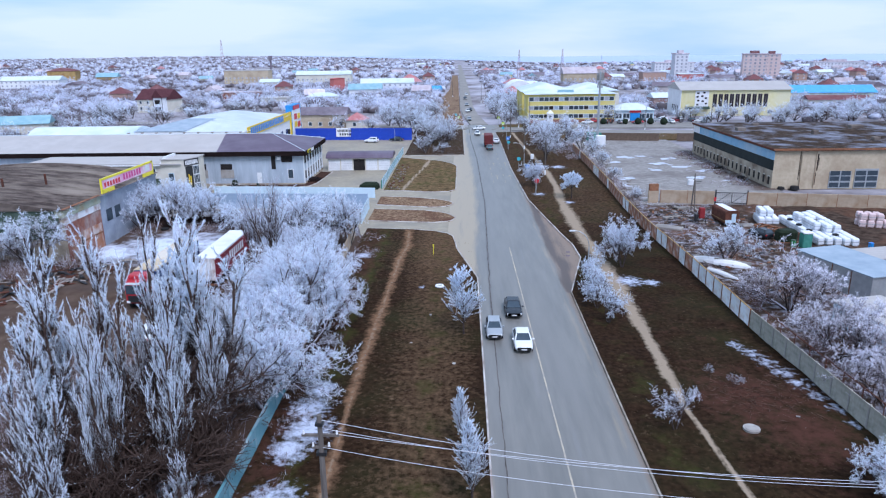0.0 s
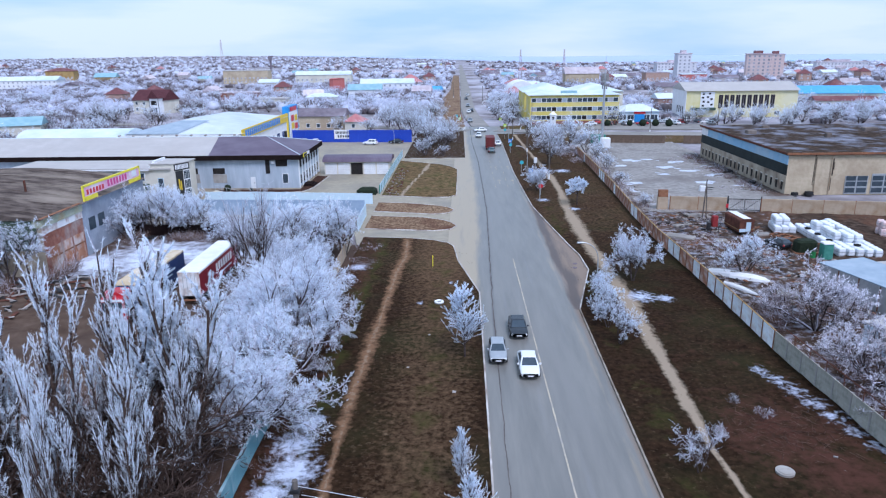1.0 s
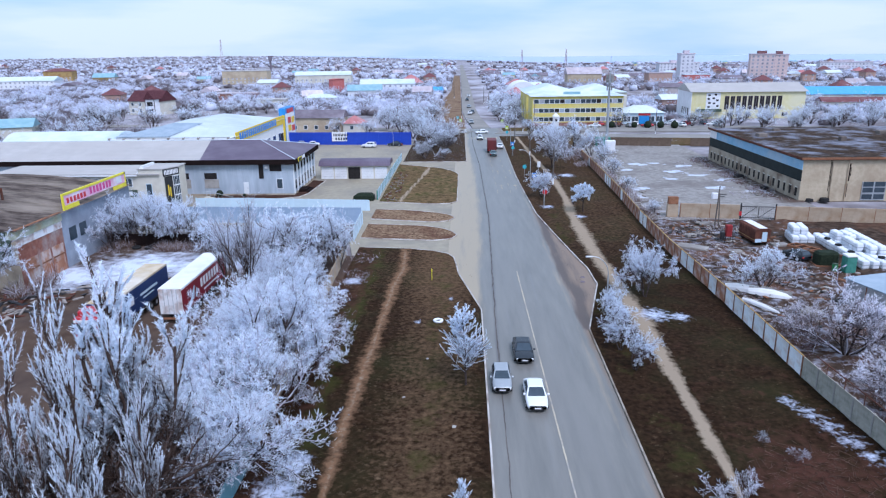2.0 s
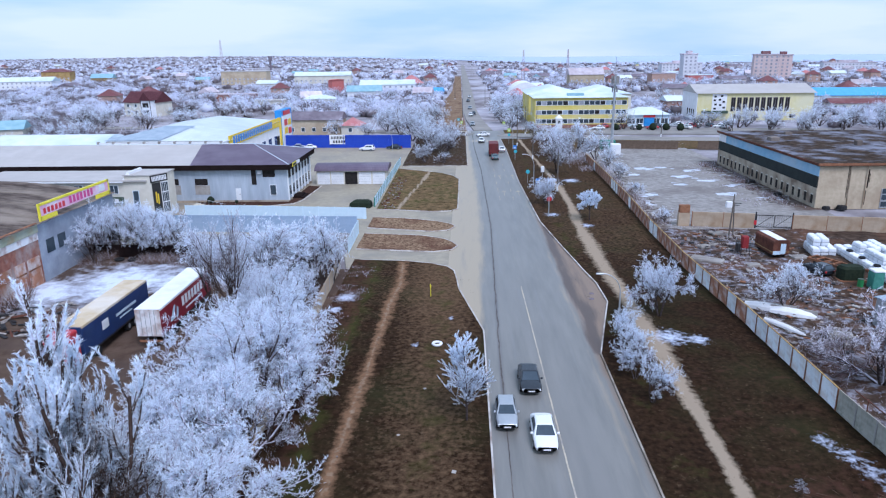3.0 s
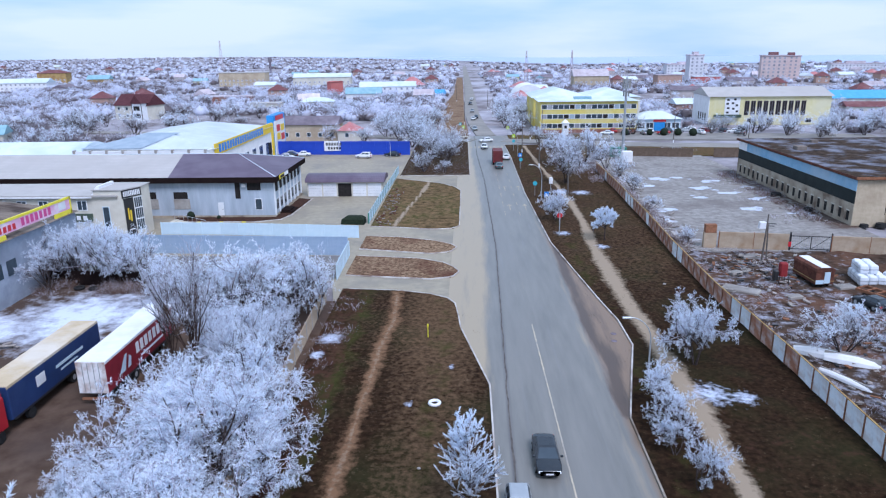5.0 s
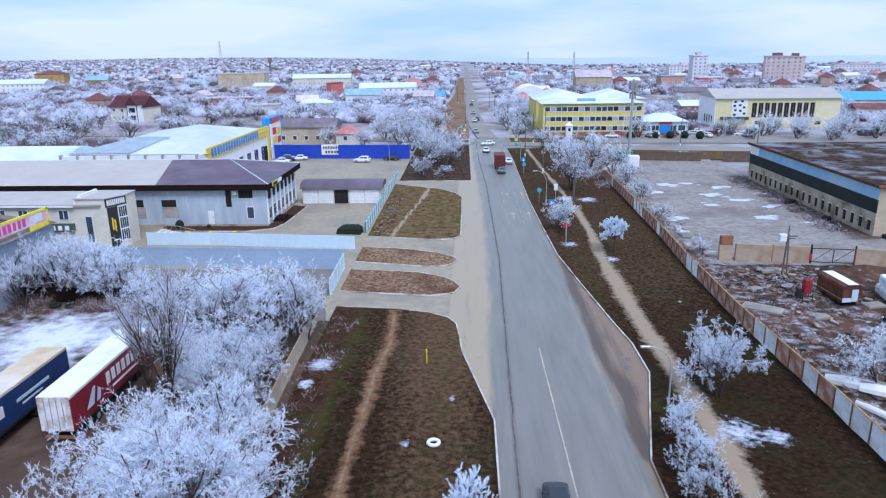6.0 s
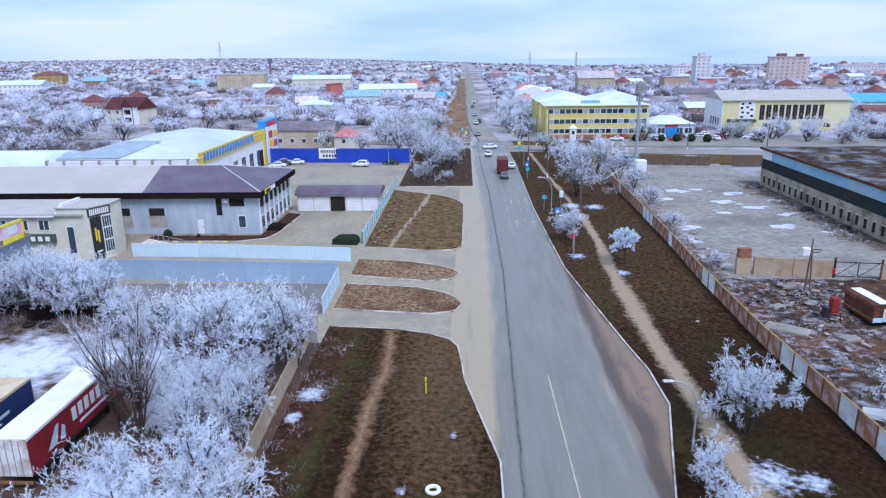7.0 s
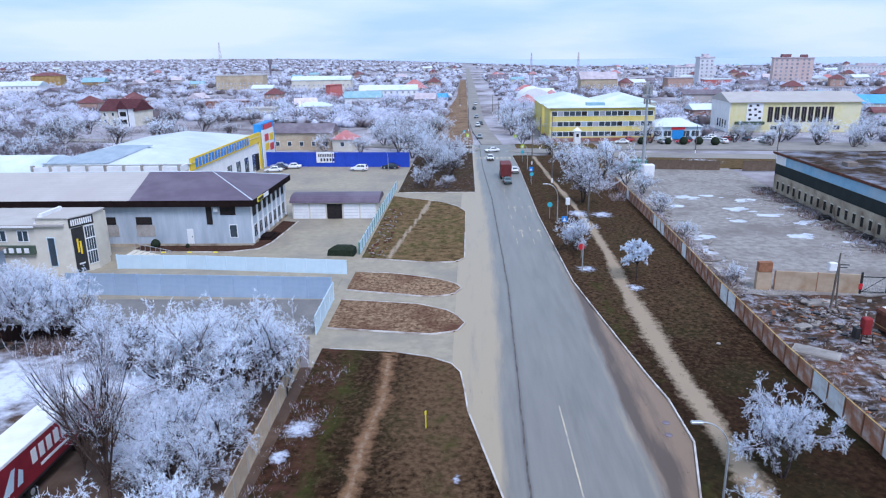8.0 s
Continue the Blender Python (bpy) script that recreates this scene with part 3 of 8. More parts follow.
sheet("lower_yard", steps(-51, -17.4, 2), lambda x: 110.8, lambda x: 121.4, 6, 0.02, m_lot, "dark grey asphalt yard inside the blue fence", "yard", along="x")
sheet("verge_left", steps(-60, 107, 0.6), lambda y: -15.6, line_of(KERB_L), 64, 0.10, m_verge, "brown winter verge with a trodden dirt path", "verge", wob=0.10, attrs={
    "trail": lambda x, y: 0.78 * near_line(x, y, PATH_L, 0.62),
    "path": lambda x, y: 0.44 * near_line(x, y, PATH_L, 0.26),
    "fleck": lambda x, y: 0.10 + 0.08 * noise.noise((x * 0.2, y * 0.2, 9.0)),
    "straw": lambda x, y: 0.20 + 0.28 * max(0.0, 1.0 - ((x + 3.0) / 5.0) ** 2) + 0.14 * min(1.0, max(0.0, (y - 78) / 14)),
    "green": lambda x, y: 0.56 * max(0.0, 1 - abs(x + 12.2) / 2.6) + 0.36 * max(0.0, 1 - abs(x + 3.0) / 3.5),
    "red": lambda x, y: 0.42 if x < -12 else 0.05,
    "frost": lambda x, y: 0.72 * spots(x, y, [(-5.1, 78.5, 0.5), (-1.7, 85.6, 0.45), (-14.2, 92.0, 1.7), (-14.8, 88.0, 1.0), (-12.8, 43.2, 2.0), (-12.0, 46, 2.6), (-12.6, 49.4, 2.2), (-12.2, 52.4, 1.8), (-12.5, 37, 2.6)])})
sheet("verge_right", steps(-60, 238, 0.75), line_of(KERB_R), lambda y: 30.4, 60, 0.10, m_verge, "brown winter verge with a trodden dirt path", "verge", wob=0.12, attrs={
    "path": lambda x, y: near_line(x, y, PATH_R, path_wide(y)),
    "green": lambda x, y: 0.38 * max(0.0, 1 - abs(x - 15.2) / 3.0),
    "straw": lambda x, y: 0.16 + 0.26 * min(1.0, max(0.0, (y - 88) / 30)),
    "fleck": lambda x, y: 0.08 + 0.08 * noise.noise((x * 0.2, y * 0.2, 9.0)),
    "red": lambda x, y: 0.24 * (y < 75 and x > 19) + 0.42 * spots(x, y, [(23.5, 51, 5.5), (26, 46, 4)]),
    "frost": lambda x, y: (0.66 if y > 70 else 0.50) * spots(x, y, [(20.5, 80.5, 2.3), (23, 79.8, 1.6), (26.4, 61.6, 1.3), (27.0, 59.8, 1.5), (27.6, 57.8, 1.6), (28.2, 55.8, 1.6), (28.7, 53.8, 1.5), (29.2, 51.6, 1.3), (29.6, 49.4, 1.1), (29.8, 47, 0.9), (18.8, 166, 2.6), (19.9, 125.5, 1.5), (15, 133, 1.6), (23, 165, 2.6)])})
isl1_lo, isl1_hi = line_of([(-16.2, 112.4), (-4.9, 110.8), (-2.1, 111.7), (-1.3, 113.9)]), line_of([(-16.2, 121.2), (-6.9, 119.8), (-3.2, 117.7), (-1.9, 115.6), (-1.3, 114.1)])
isl2_lo, isl2_hi = line_of([(-16.2, 124.7), (-5.6, 122.2), (-2.7, 123.1), (-1.8, 125.4)]), line_of([(-16.2, 132), (-10.9, 131.3), (-5.2, 129.2), (-2.6, 127.2), (-1.8, 125.6)])
blk_lo, blk_hi = line_of([(-16.4, 138.2), (-12.4, 137.6), (-6.3, 136.2), (-2.6, 136.6), (-1.5, 138.5)]), line_of([(-16.4, 182.4), (-6.3, 176.4), (-3, 172.4), (-1.5, 168)])
for nm, xs, lo, hi, tone in (("verge_island_south", (-16.2, -1.3), isl1_lo, isl1_hi, m_straw), ("verge_island_north", (-16.2, -1.8), isl2_lo, isl2_hi, m_straw),
                             ("verge_block", (-16.4, -1.5), blk_lo, blk_hi, m_lawn)):
    sheet(nm, steps(*xs, 0.5), lo, hi, 24, 0.10, tone, "dry straw-brown grass island between driveways", "verge", along="x", wob=0.12, attrs={
        "path": lambda x, y: near_line(x, y, [(-12.6, 137), (-11.4, 150), (-9.5, 166), (-8.5, 178)], 0.36) if y > 136 else 0,
        "straw": lambda x, y: 0.42, "red": lambda x, y: 0.1 if y > 136 else (0.36 if y < 122 else 0.12) * min(1.0, max(0.0, (-2.2 - x) / 3.0)), "frost": lambda x, y: 0.0})
sheet("verge_far_left", steps(186, 258, 1.5), line_of([(186, -15.9), (258, -15.9)]), line_of([(186, 0.45), (258, 0.0)]), 20, 0.10, m_verge, "brown verge under frosted trees", "verge", wob=0.1,
      attrs={"path": lambda x, y: 0, "straw": lambda x, y: 0.4, "red": lambda x, y: 0.1, "frost": lambda x, y: 0.2})


def kerb(name, pts, label="lime-washed concrete kerb stones along the road edge", w=0.14, h=0.15, material=None):
    """A raised strip along a line of (x, y)."""
    s = Solid()
    left, right = [], []
    for i, p in enumerate(pts):
        a, b = pts[max(0, i - 1)], pts[min(len(pts) - 1, i + 1)]
        dx, dy = b[0] - a[0], b[1] - a[1]
        k = math.hypot(dx, dy)
        nx, ny = -dy / k * w / 2, dx / k * w / 2
        left.append((p[0] + nx, p[1] + ny))
        right.append((p[0] - nx, p[1] - ny))
    rings = [[(l[0], l[1], -0.1), (r[0], r[1], -0.1), (r[0], r[1], h), (l[0], l[1], h)] for l, r in zip(left, right)]
    s.loft(rings)
    return setting(name, s, material or m_kerb, label, "kerb")


def densify(pts, d=2.0):
    out = []
    for (ax, ay), (bx, by) in zip(pts, pts[1:]):
        n = max(1, int(math.hypot(bx - ax, by - ay) / d))
        out += [(ax + (bx - ax) * i / n, ay + (by - ay) * i / n) for i in range(n)]
    return out + [pts[-1]]


kerb("kerb_1", densify([(x, y) for y, x in KERB_L]))
kerb("kerb_2", densify([(x, y) for y, x in KERB_R if y > 76]))
kerb("kerb_8", densify([(x, y) for y, x in KERB_R if y < 77]), "dirty brown concrete kerb stones along the road edge", material=m_kerb_dirty)
for i, (x0, x1, lo, hi) in enumerate(((-16.2, -1.3, isl1_lo, isl1_hi), (-16.2, -1.8, isl2_lo, isl2_hi), (-16.4, -1.5, blk_lo, blk_hi))):
    xs = steps(x0, x1, 0.7)
    kerb("kerb_%d" % (i + 3), [(x, lo(x)) for x in xs] + [(x, hi(x)) for x in reversed(xs)])
kerb("kerb_6", densify([(-15.8, 186), (0.45, 186), (0.0, 258)]))

sheet("lawn_square", steps(214.5, 234.5, 2), lambda y: 31.8, lambda y: 150, 60, 0.06, m_lawn, "brown-green winter lawn behind the apron", "verge", wob=0.1,
      attrs={"straw": lambda x, y: 0.36, "red": lambda x, y: 0.3, "frost": lambda x, y: 0.5 * spots(x, y, [(60, 226, 6), (90, 224, 8)])})
sheet("lawn_corner", steps(252, 262, 1.6), lambda y: 13.5, lambda y: 38, 16, 0.16, m_lawn, "brown-green winter lawn at the junction", "verge", wob=0.08,
      attrs={"straw": lambda x, y: 0.3, "frost": lambda x, y: 0.0})
sheet("verge_far_road", steps(264, 760, 8), line_of([(264, -16), (500, -9), (760, -11)]), line_of([(264, 0.5), (345, -1.6), (487, -2.6), (760, -4.8)]), 6, 0.0, m_straw, "straw-brown strip beside the far road", "verge", wob=0.1,
      attrs={"path": lambda x, y: 0.35, "frost": lambda x, y: 0.12})

# road paint: centre line, lane arrows, far dashes
s = Solid()
for a, b in ((-40, 96),):
    for y in steps(a, b, 2.0)[:-1]:
        s.box(7.15 - 0.0085 * (y - 40), y, 0.004, 7.27 - 0.0085 * (y - 40), y + 2.0, 0.012)
for y in (146, 154, 162, 170, 178, 186, 214, 222):
    s.box(6.6, y, 0.004, 6.72, y + 3.2, 0.012)
    s.box(9.2, y, 0.004, 9.32, y + 2.6, 0.012)
for x in (7.7, 10.6):
    for y in (150, 168):
        s.box(x, y, 0.004, x + 0.14, y + 3.6, 0.012)
        s.add([(x - 0.4, y + 3.6, 0.012), (x + 0.54, y + 3.6, 0.012), (x + 0.07, y + 5.0, 0.012)], [(0, 1, 2)])
for k in range(9):
    s.box(0.8 + 1.15 * k, 232, 0.004, 1.4 + 1.15 * k, 235.5, 0.012)
setting("trim_road_paint", s, m_line, "worn pale centre line and lane arrows on asphalt", "road marking")

# depot yard, scrapyard, apron and far streets
sheet("depot_yard", steps(-75, -15.6, 1.3), lambda x: 10, lambda x: 110.2 if x < -17.5 else 103, 60, 0.0, m_yard, "brown dirt depot yard partly under snow", "yard", along="x", wob=0.12, attrs={
    "frost": lambda x, y: 0.62 * spots(x, y, [(-44, 98, 10), (-37, 99, 6), (-31, 100, 4), (-52, 94, 7), (-41, 90, 3)]) + 0.10})
sheet("scrapyard", steps(-20, 123, 1.0), lambda y: 30.4, lambda y: 112, 80, 0.0, m_scrap, "littered scrapyard soil with patches of hoarfrost", "yard", wob=0.35, attrs={
    "frost": lambda x, y: 0.31 if x < 45 else (0.08 if x > 56 else 0.2)})
ICE = [(42.5, 180, 3.4), (47, 181.5, 2.8), (53, 177, 3.6), (48.4, 169.5, 3.0), (51.4, 150, 3.2), (56, 158, 3.0), (45.6, 160, 2.0), (52, 164, 2.6), (38.5, 172, 2.4), (58.5, 170, 2.2), (58, 146, 3.4), (36.8, 150, 2.6), (33, 142, 2.2)]
sheet("apron", steps(123, 232, 1.3), line_of([(123, 30.4), (190, 30.4), (232, 31.5)]), lambda y: 63.0, 40, 0.02, m_apron, "grey concrete apron with frozen puddles", "pavement", wob=0.05, attrs={
    "frost": lambda x, y: 0.30 * spots(x, y, ICE) + (0.30 if x < 36 - (y - 125) * 0.02 else 0.06),
    "soil": lambda x, y: 0.62 * max(0.0, min(1.0, (34.6 - x) / 2.5)) + (0.66 * max(0.0, min(1.0, (x - 56.5) / 3.0)) if 136 < y < 190 else 0.0)})
rng_ice = random.Random(31)
for px0, py0, pr in ICE:
    for k in range(3):
        cx, cy, rr = px0 + rng_ice.uniform(-2.2, 2.2) * (k > 0), py0 + rng_ice.uniform(-2.4, 2.4) * (k > 0), pr * (0.52, 0.26, 0.18)[k] * rng_ice.uniform(0.7, 1.15)
        ring = []
        for q in range(18):
            a = 2 * math.pi * q / 18
            w = rr * (1.0 + 0.75 * noise.noise((math.cos(a) * 1.1 + px0, math.sin(a) * 1.1 + py0, 3.0 * k)))
            ring.append((cx + 1.35 * w * math.cos(a), cy + 0.9 * w * math.sin(a)))
        tagged(new("frozen_puddle", Solid().prism(ring, -0.02, 0.03 + 0.004 * k).data("frozen_puddle", m_ice)), "pale frozen puddle on the grey concrete apron", "puddle", "frozen puddles")
s = Solid()
for pts, w, z in (([(6.3, 262), (3.6, 300), (2.0, 345), (1.4, 487), (-0.8, 825), (-6, 1500)], 3.3, 0.02), ([(12, 250), (43, 238), (110, 228), (260, 205)], 4.5, 0.015),
                  ([(2, 250), (-30, 262), (-120, 280), (-260, 300)], 3.2, 0.015), ([(40, 258), (75, 256), (130, 248)], 9.0, 0.01)):
    left, right = [], []
    for i, p in enumerate(pts):
        a, b = pts[max(0, i - 1)], pts[min(len(pts) - 1, i + 1)]
        k = math.hypot(b[0] - a[0], b[1] - a[1])
        nx, ny = -(b[1] - a[1]) / k * w, (b[0] - a[0]) / k * w
        left.append((p[0] + nx, p[1] + ny, z + 0.1 + fall(*p)))
        right.append((p[0] - nx, p[1] - ny, z + 0.1 + fall(*p)))
    s.loft([[l, r, (r[0], r[1], r[2] - 0.6), (l[0], l[1], l[2] - 0.6)] for l, r in zip(left, right)])
setting("road_far", s, m_far_road, "pale dusty far road and side streets", "road")


# ---- large structures: buildings and walls ----
def window(parent, wall, u0, z0, u1, z1, plane, glass=None, frame_mat=None, bars=1, label=""):
    """A framed window on a wall that faces south (plane is its y), east or west (plane is its x)."""
    glass, frame_mat = glass or m_glass, frame_mat or m_frame
    d = 0.07

    def slab(a, b, c, e, out):
        if wall == "s":
            return Solid().box(a, plane - out, b, c, plane + 0.1, e)
        if wall == "e":
            return Solid().box(plane - 0.1, a, b, plane + out, c, e)
        return Solid().box(plane - out, a, b, plane + 0.1, c, e)

    w = part("window", slab(u0, z0, u1, z1, d), frame_mat, parent, label)
    t = min(0.12, (u1 - u0) * 0.09)
    step = (u1 - u0 - t) / bars
    for i in range(bars):
        part("pane", slab(u0 + t + i * step, z0 + t, u0 + (i + 1) * step, z1 - t, d + 0.012), glass, w)
    return w


def bars_of_writing(parent, wall, plane, u0, z0, u1, z1, n, material, name="lettering", out=0.09, rise=0.0):
    """Unreadable writing as plain upright bars."""
    s = Solid()
    w = (u1 - u0) / n
    for i in range(n):
        a, b = u0 + i * w + 0.2 * w, u0 + (i + 1) * w - 0.2 * w
        dz = rise * i / n
        if wall == "s":
            s.box(a, plane - out, z0 + dz, b, plane, z1 + dz)
        else:
            s.box(plane, a, z0 + dz, plane + out, b, z1 + dz)
    return part(name, s, material, parent)


def gable(x0, y0, x1, y1, z0, z1, axis="x", lip=0.12):
    """A solid gabled roof."""
    if axis == "x":
        ym = (y0 + y1) / 2
        return Solid().loft([[(x, y0, z0), (x, y1, z0), (x, y1, z0 + lip), (x, ym, z1), (x, y0, z0 + lip)] for x in (x0, x1)])
    xm = (x0 + x1) / 2
    return Solid().loft([[(x1, y, z0), (x0, y, z0), (x0, y, z0 + lip), (xm, y, z1), (x1, y, z0 + lip)][::-1] for y in (y0, y1)])


def hip(x0, y0, x1, y1, z0, z1, inset=None):
    """A solid hipped roof with its ridge along the longer side."""
    if x1 - x0 >= y1 - y0:
        i = inset or (y1 - y0) / 2
        ym = (y0 + y1) / 2
        ridge = [(x0 + i, ym, z1), (x1 - i, ym, z1)]
        faces = [(0, 1, 5, 4), (2, 3, 4, 5), (1, 2, 5), (3, 0, 4), (3, 2, 1, 0)]
    else:
        i = inset or (x1 - x0) / 2
        xm = (x0 + x1) / 2
        ridge = [(xm, y0 + i, z1), (xm, y1 - i, z1)]
        faces = [(1, 2, 5, 4), (3, 0, 4, 5), (0, 1, 4), (2, 3, 5), (3, 2, 1, 0)]
    return Solid().add([(x0, y0, z0), (x1, y0, z0), (x1, y1, z0), (x0, y1, z0)] + ridge, faces)


# grey clad warehouse with the plum roof
b = thing("warehouse", "long grey-blue clad warehouse with a plum and beige metal roof", "building", (-34.4, 145.1, 0))
part("wall", Solid().box(-95, 0, -0.2, 0, 20.6, 6.7), m_panel_grey, b)
s = Solid()
for i in range(58):
    s.box(-34.6 + 0.6 * i, -0.035, 0.5, -34.56 + 0.6 * i, 0.02, 6.5)
part("cladding_seams", s, m_panel_grey, b)
part("plinth", Solid().box(-95, -0.12, -0.2, 0.12, 20.7, 0.45), m_peel, b)
part("fascia", Solid().box(-95.6, -0.9, 6.45, 0.9, 21.5, 7.45), m_fascia, b, "dark brown eaves band")
s = Solid()
s.add([(-95.6, -0.9, 7.45), (-18.2, -0.9, 7.45), (-19.6, 10.3, 10.0), (-95.6, 10.3, 10.0), (-95.6, 21.5, 7.45), (-18.2, 21.5, 7.45)], [(0, 1, 2, 3), (3, 2, 5, 4), (0, 3, 4)])
part("roof", s, m_roof_beige, b, "pale beige sheet roof")
s = Solid()
s.add([(-18.2, -0.9, 7.45), (0.9, -0.9, 7.45), (-9.0, 10.3, 10.0), (-19.6, 10.3, 10.0), (0.9, 21.5, 7.45), (-18.2, 21.5, 7.45)], [(0, 1, 2, 3), (1, 4, 2), (2, 4, 5, 3)])
part("roof", s, m_roof_plum, b, "plum-coloured hipped metal roof")
part("ridge_cap", Solid().tube([(-95, 10.3, 10.02), (-9.0, 10.3, 10.02), (0.8, -0.8, 7.5)], 0.10, 5), m_roof_frost, b, "pale ridge cap")
part("ridge_cap", Solid().tube([(-9.0, 10.3, 10.02), (0.8, 21.4, 7.5)], 0.10, 5), m_roof_frost, b, "pale ridge cap")
for x0, x1 in ((-23.7, -21.1), (-17.9, -15.4), (-30, -27.4), (-36.5, -34), (-43, -40.4), (-50, -47.4)):
    window(b, "s", x0, 3.5, x1, 4.7, 0.0, m_dark, m_fascia)
    part("panel", Solid().box(x0 - 0.1, -0.06, 1.6, x1 + 0.3, 0.05, 3.44), m_concrete, b, "dull grey infill panel")
door = part("door", Solid().box(-10.1, -0.08, 0.4, -9.1, 0.05, 2.8), m_frame, b, "white steel door")
part("handle", Solid().box(-9.35, -0.14, 1.5, -9.25, -0.08, 1.7), m_black, door)
window(b, "s", -6.8, 3.5, -5.9, 6.5, 0.0, m_dark, m_fascia)
window(b, "s", -4.6, 5.0, -2.2, 6.5, 0.0, m_dark, m_fascia)
window(b, "s", -3.4, 1.4, -2.1, 3.5, 0.0, m_glass, m_frame, 1)
part("air_conditioner", Solid().soft_box(-5.5, -0.4, 5.6, -4.8, 0.05, 6.2, 0.06), m_white, b)
for i, y in enumerate((1.2, 3.9, 6.6, 9.3, 12.0, 14.7, 17.4)):
    window(b, "e", y, 1.0, y + 1.7, 3.1, 0.0, m_glass, m_frame, 2)
    window(b, "e", y, 4.5, y + 1.7, 6.3, 0.0, m_dark, m_fascia)
for y in (0.3, 3.2, 5.9, 8.6, 11.3, 14.0, 16.7, 19.6):
    part("pilaster", Solid().box(-0.05, y, 0.4, 0.22, y + 0.3, 6.45), m_frame, b, "white pilaster")
sign = part("sign", Solid().box(0.9, 1.4, 6.65, 1.0, 4.4, 7.4), m_lemon, b, "yellow sign strip")
bars_of_writing(sign, "e", 1.0, 1.6, 6.8, 4.2, 7.25, 7, m_black)
part("sign", Solid().box(0.9, 4.6, 6.7, 1.0, 7.2, 7.35), m_white, b, "white sign strip")
steps_ob = part("steps", Solid().box(0.1, 3.0, -0.1, 2.4, 7.0, 0.35).box(0.1, 3.3, 0.35, 1.8, 6.7, 0.6), m_fascia, b, "dark entrance steps")
tagged(new("mulch_bed", Solid().prism([(-52, 142.0), (-37, 141.8), (-33.2, 143.6), (-32.2, 147), (-31.4, 160), (-33.9, 161), (-34.1, 147), (-36, 144.9), (-52, 144.9)], -0.05, 0.16).data("mulch_bed", m_mulch)),
       "dark red-brown mulch bed along the warehouse wall", "flower bed", "", "structure")
kerb("kerb_7", densify([(-52.2, 141.9), (-37, 141.7), (-33, 143.4), (-31.9, 147), (-31.1, 161)]))
for x, r in ((-49.2, 0.75), (-44.2, 0.35)):
    bsh = Solid()
    bsh.loft([[(x + r * c * math.cos(a), 144 + r * c * math.sin(a), 0.1 + r * z) for a in [k * math.pi / 5 for k in range(10)]] for c, z in ((0.5, 0.0), (0.95, 0.5), (1.0, 0.9), (0.7, 1.5), (0.25, 1.8))])
    tagged(new("clipped_shrub", bsh.data("clipped_shrub", m_dark_green, True)), "small dark clipped evergreen shrub in mulch", "shrub")

# garages with a rounded plum roof
b = thing("garage_row", "white garage row with a rounded plum metal roof", "garage", (-32.6, 163.0, 0))
part("wall", Solid().box(0, 0, -0.1, 15.4, 5.6, 3.1), m_plaster, b)
s = Solid()
arcs = [(0.35 - 0.9 + 3.4 * (1 - math.cos(a)), 3.0 + 1.25 * math.sin(a)) for a in [k * math.pi / 10 for k in range(11)]]
s.loft([[(x, y, z) for y, z in arcs] for x in (15.8, -0.3)])
part("roof", s, m_roof_plum, b, "rounded plum metal roof")
for i in range(5):
    x = 0.25 + i * 3.02
    d = part("garage_door", Solid().box(x, -0.08, 0.05, x + 2.7, 0.06, 2.7), m_dark if i == 2 else m_white, b, "open dark doorway" if i == 2 else "white sectional door")
    if i != 2:
        s = Solid()
        for z in (0.6, 1.15, 1.7, 2.25):
            s.box(x + 0.05, -0.1, z, x + 2.65, -0.07, z + 0.03)
        part("seam", s, m_steel, d)

# cream corner building with a curved glazed end
b = thing("corner_building", "cream plastered building with a rounded black-and-white glazed end", "building", (-54.4, 131.0, 0))
part("wall", Solid().box(-32, 0, -0.2, 0.0, 9.5, 6.9), m_plaster, b)
part("roof", Solid().box(-32.3, -0.4, 6.9, -0.6, 10, 7.15), m_roof_beige, b, "flat beige roof")
part("wall", Solid().prism([(-4.5, 0.05), (0.0, 0.0), (1.6, 3.2), (1.6, 6.2), (-4.5, 6.2)], -0.2, 7.9), m_plaster, b, "turned cream end wall")
part("parapet", Solid().prism([(-4.7, -0.12), (0.06, -0.14), (1.78, 3.2), (1.78, 6.35), (-4.7, 6.35)], 7.86, 8.02), m_roof_beige, b)
part("parapet_block", Solid().add([(-4.9, 0.1, 7.1), (-3.6, 0.1, 7.1), (-3.6, 5.2, 7.1), (-4.9, 5.2, 7.1), (-4.0, 0.3, 8.5), (-3.6, 0.3, 8.5), (-3.6, 5.0, 8.5), (-4.0, 5.0, 8.5)],
                                  [(3, 2, 1, 0), (4, 5, 6, 7), (0, 1, 5, 4), (1, 2, 6, 5), (2, 3, 7, 6), (3, 0, 4, 7)]), m_white, b, "white sloped parapet block")
part("gutter", Solid().box(-32.3, -0.55, 6.75, -4.6, -0.4, 6.95), m_white, b)


def end_slab(u0, u1, z0, z1, out):
    """A slab on the turned end wall, between the shares u0 and u1 of its width."""
    a, c = (1.6 * u0, 3.2 * u0), (1.6 * u1, 3.2 * u1)
    nx, ny = 0.894, -0.447
    return Solid().prism([(a[0] - 0.05 * nx, a[1] - 0.05 * ny), (a[0] + out * nx, a[1] + out * ny), (c[0] + out * nx, c[1] + out * ny), (c[0] - 0.05 * nx, c[1] - 0.05 * ny)], z0, z1)


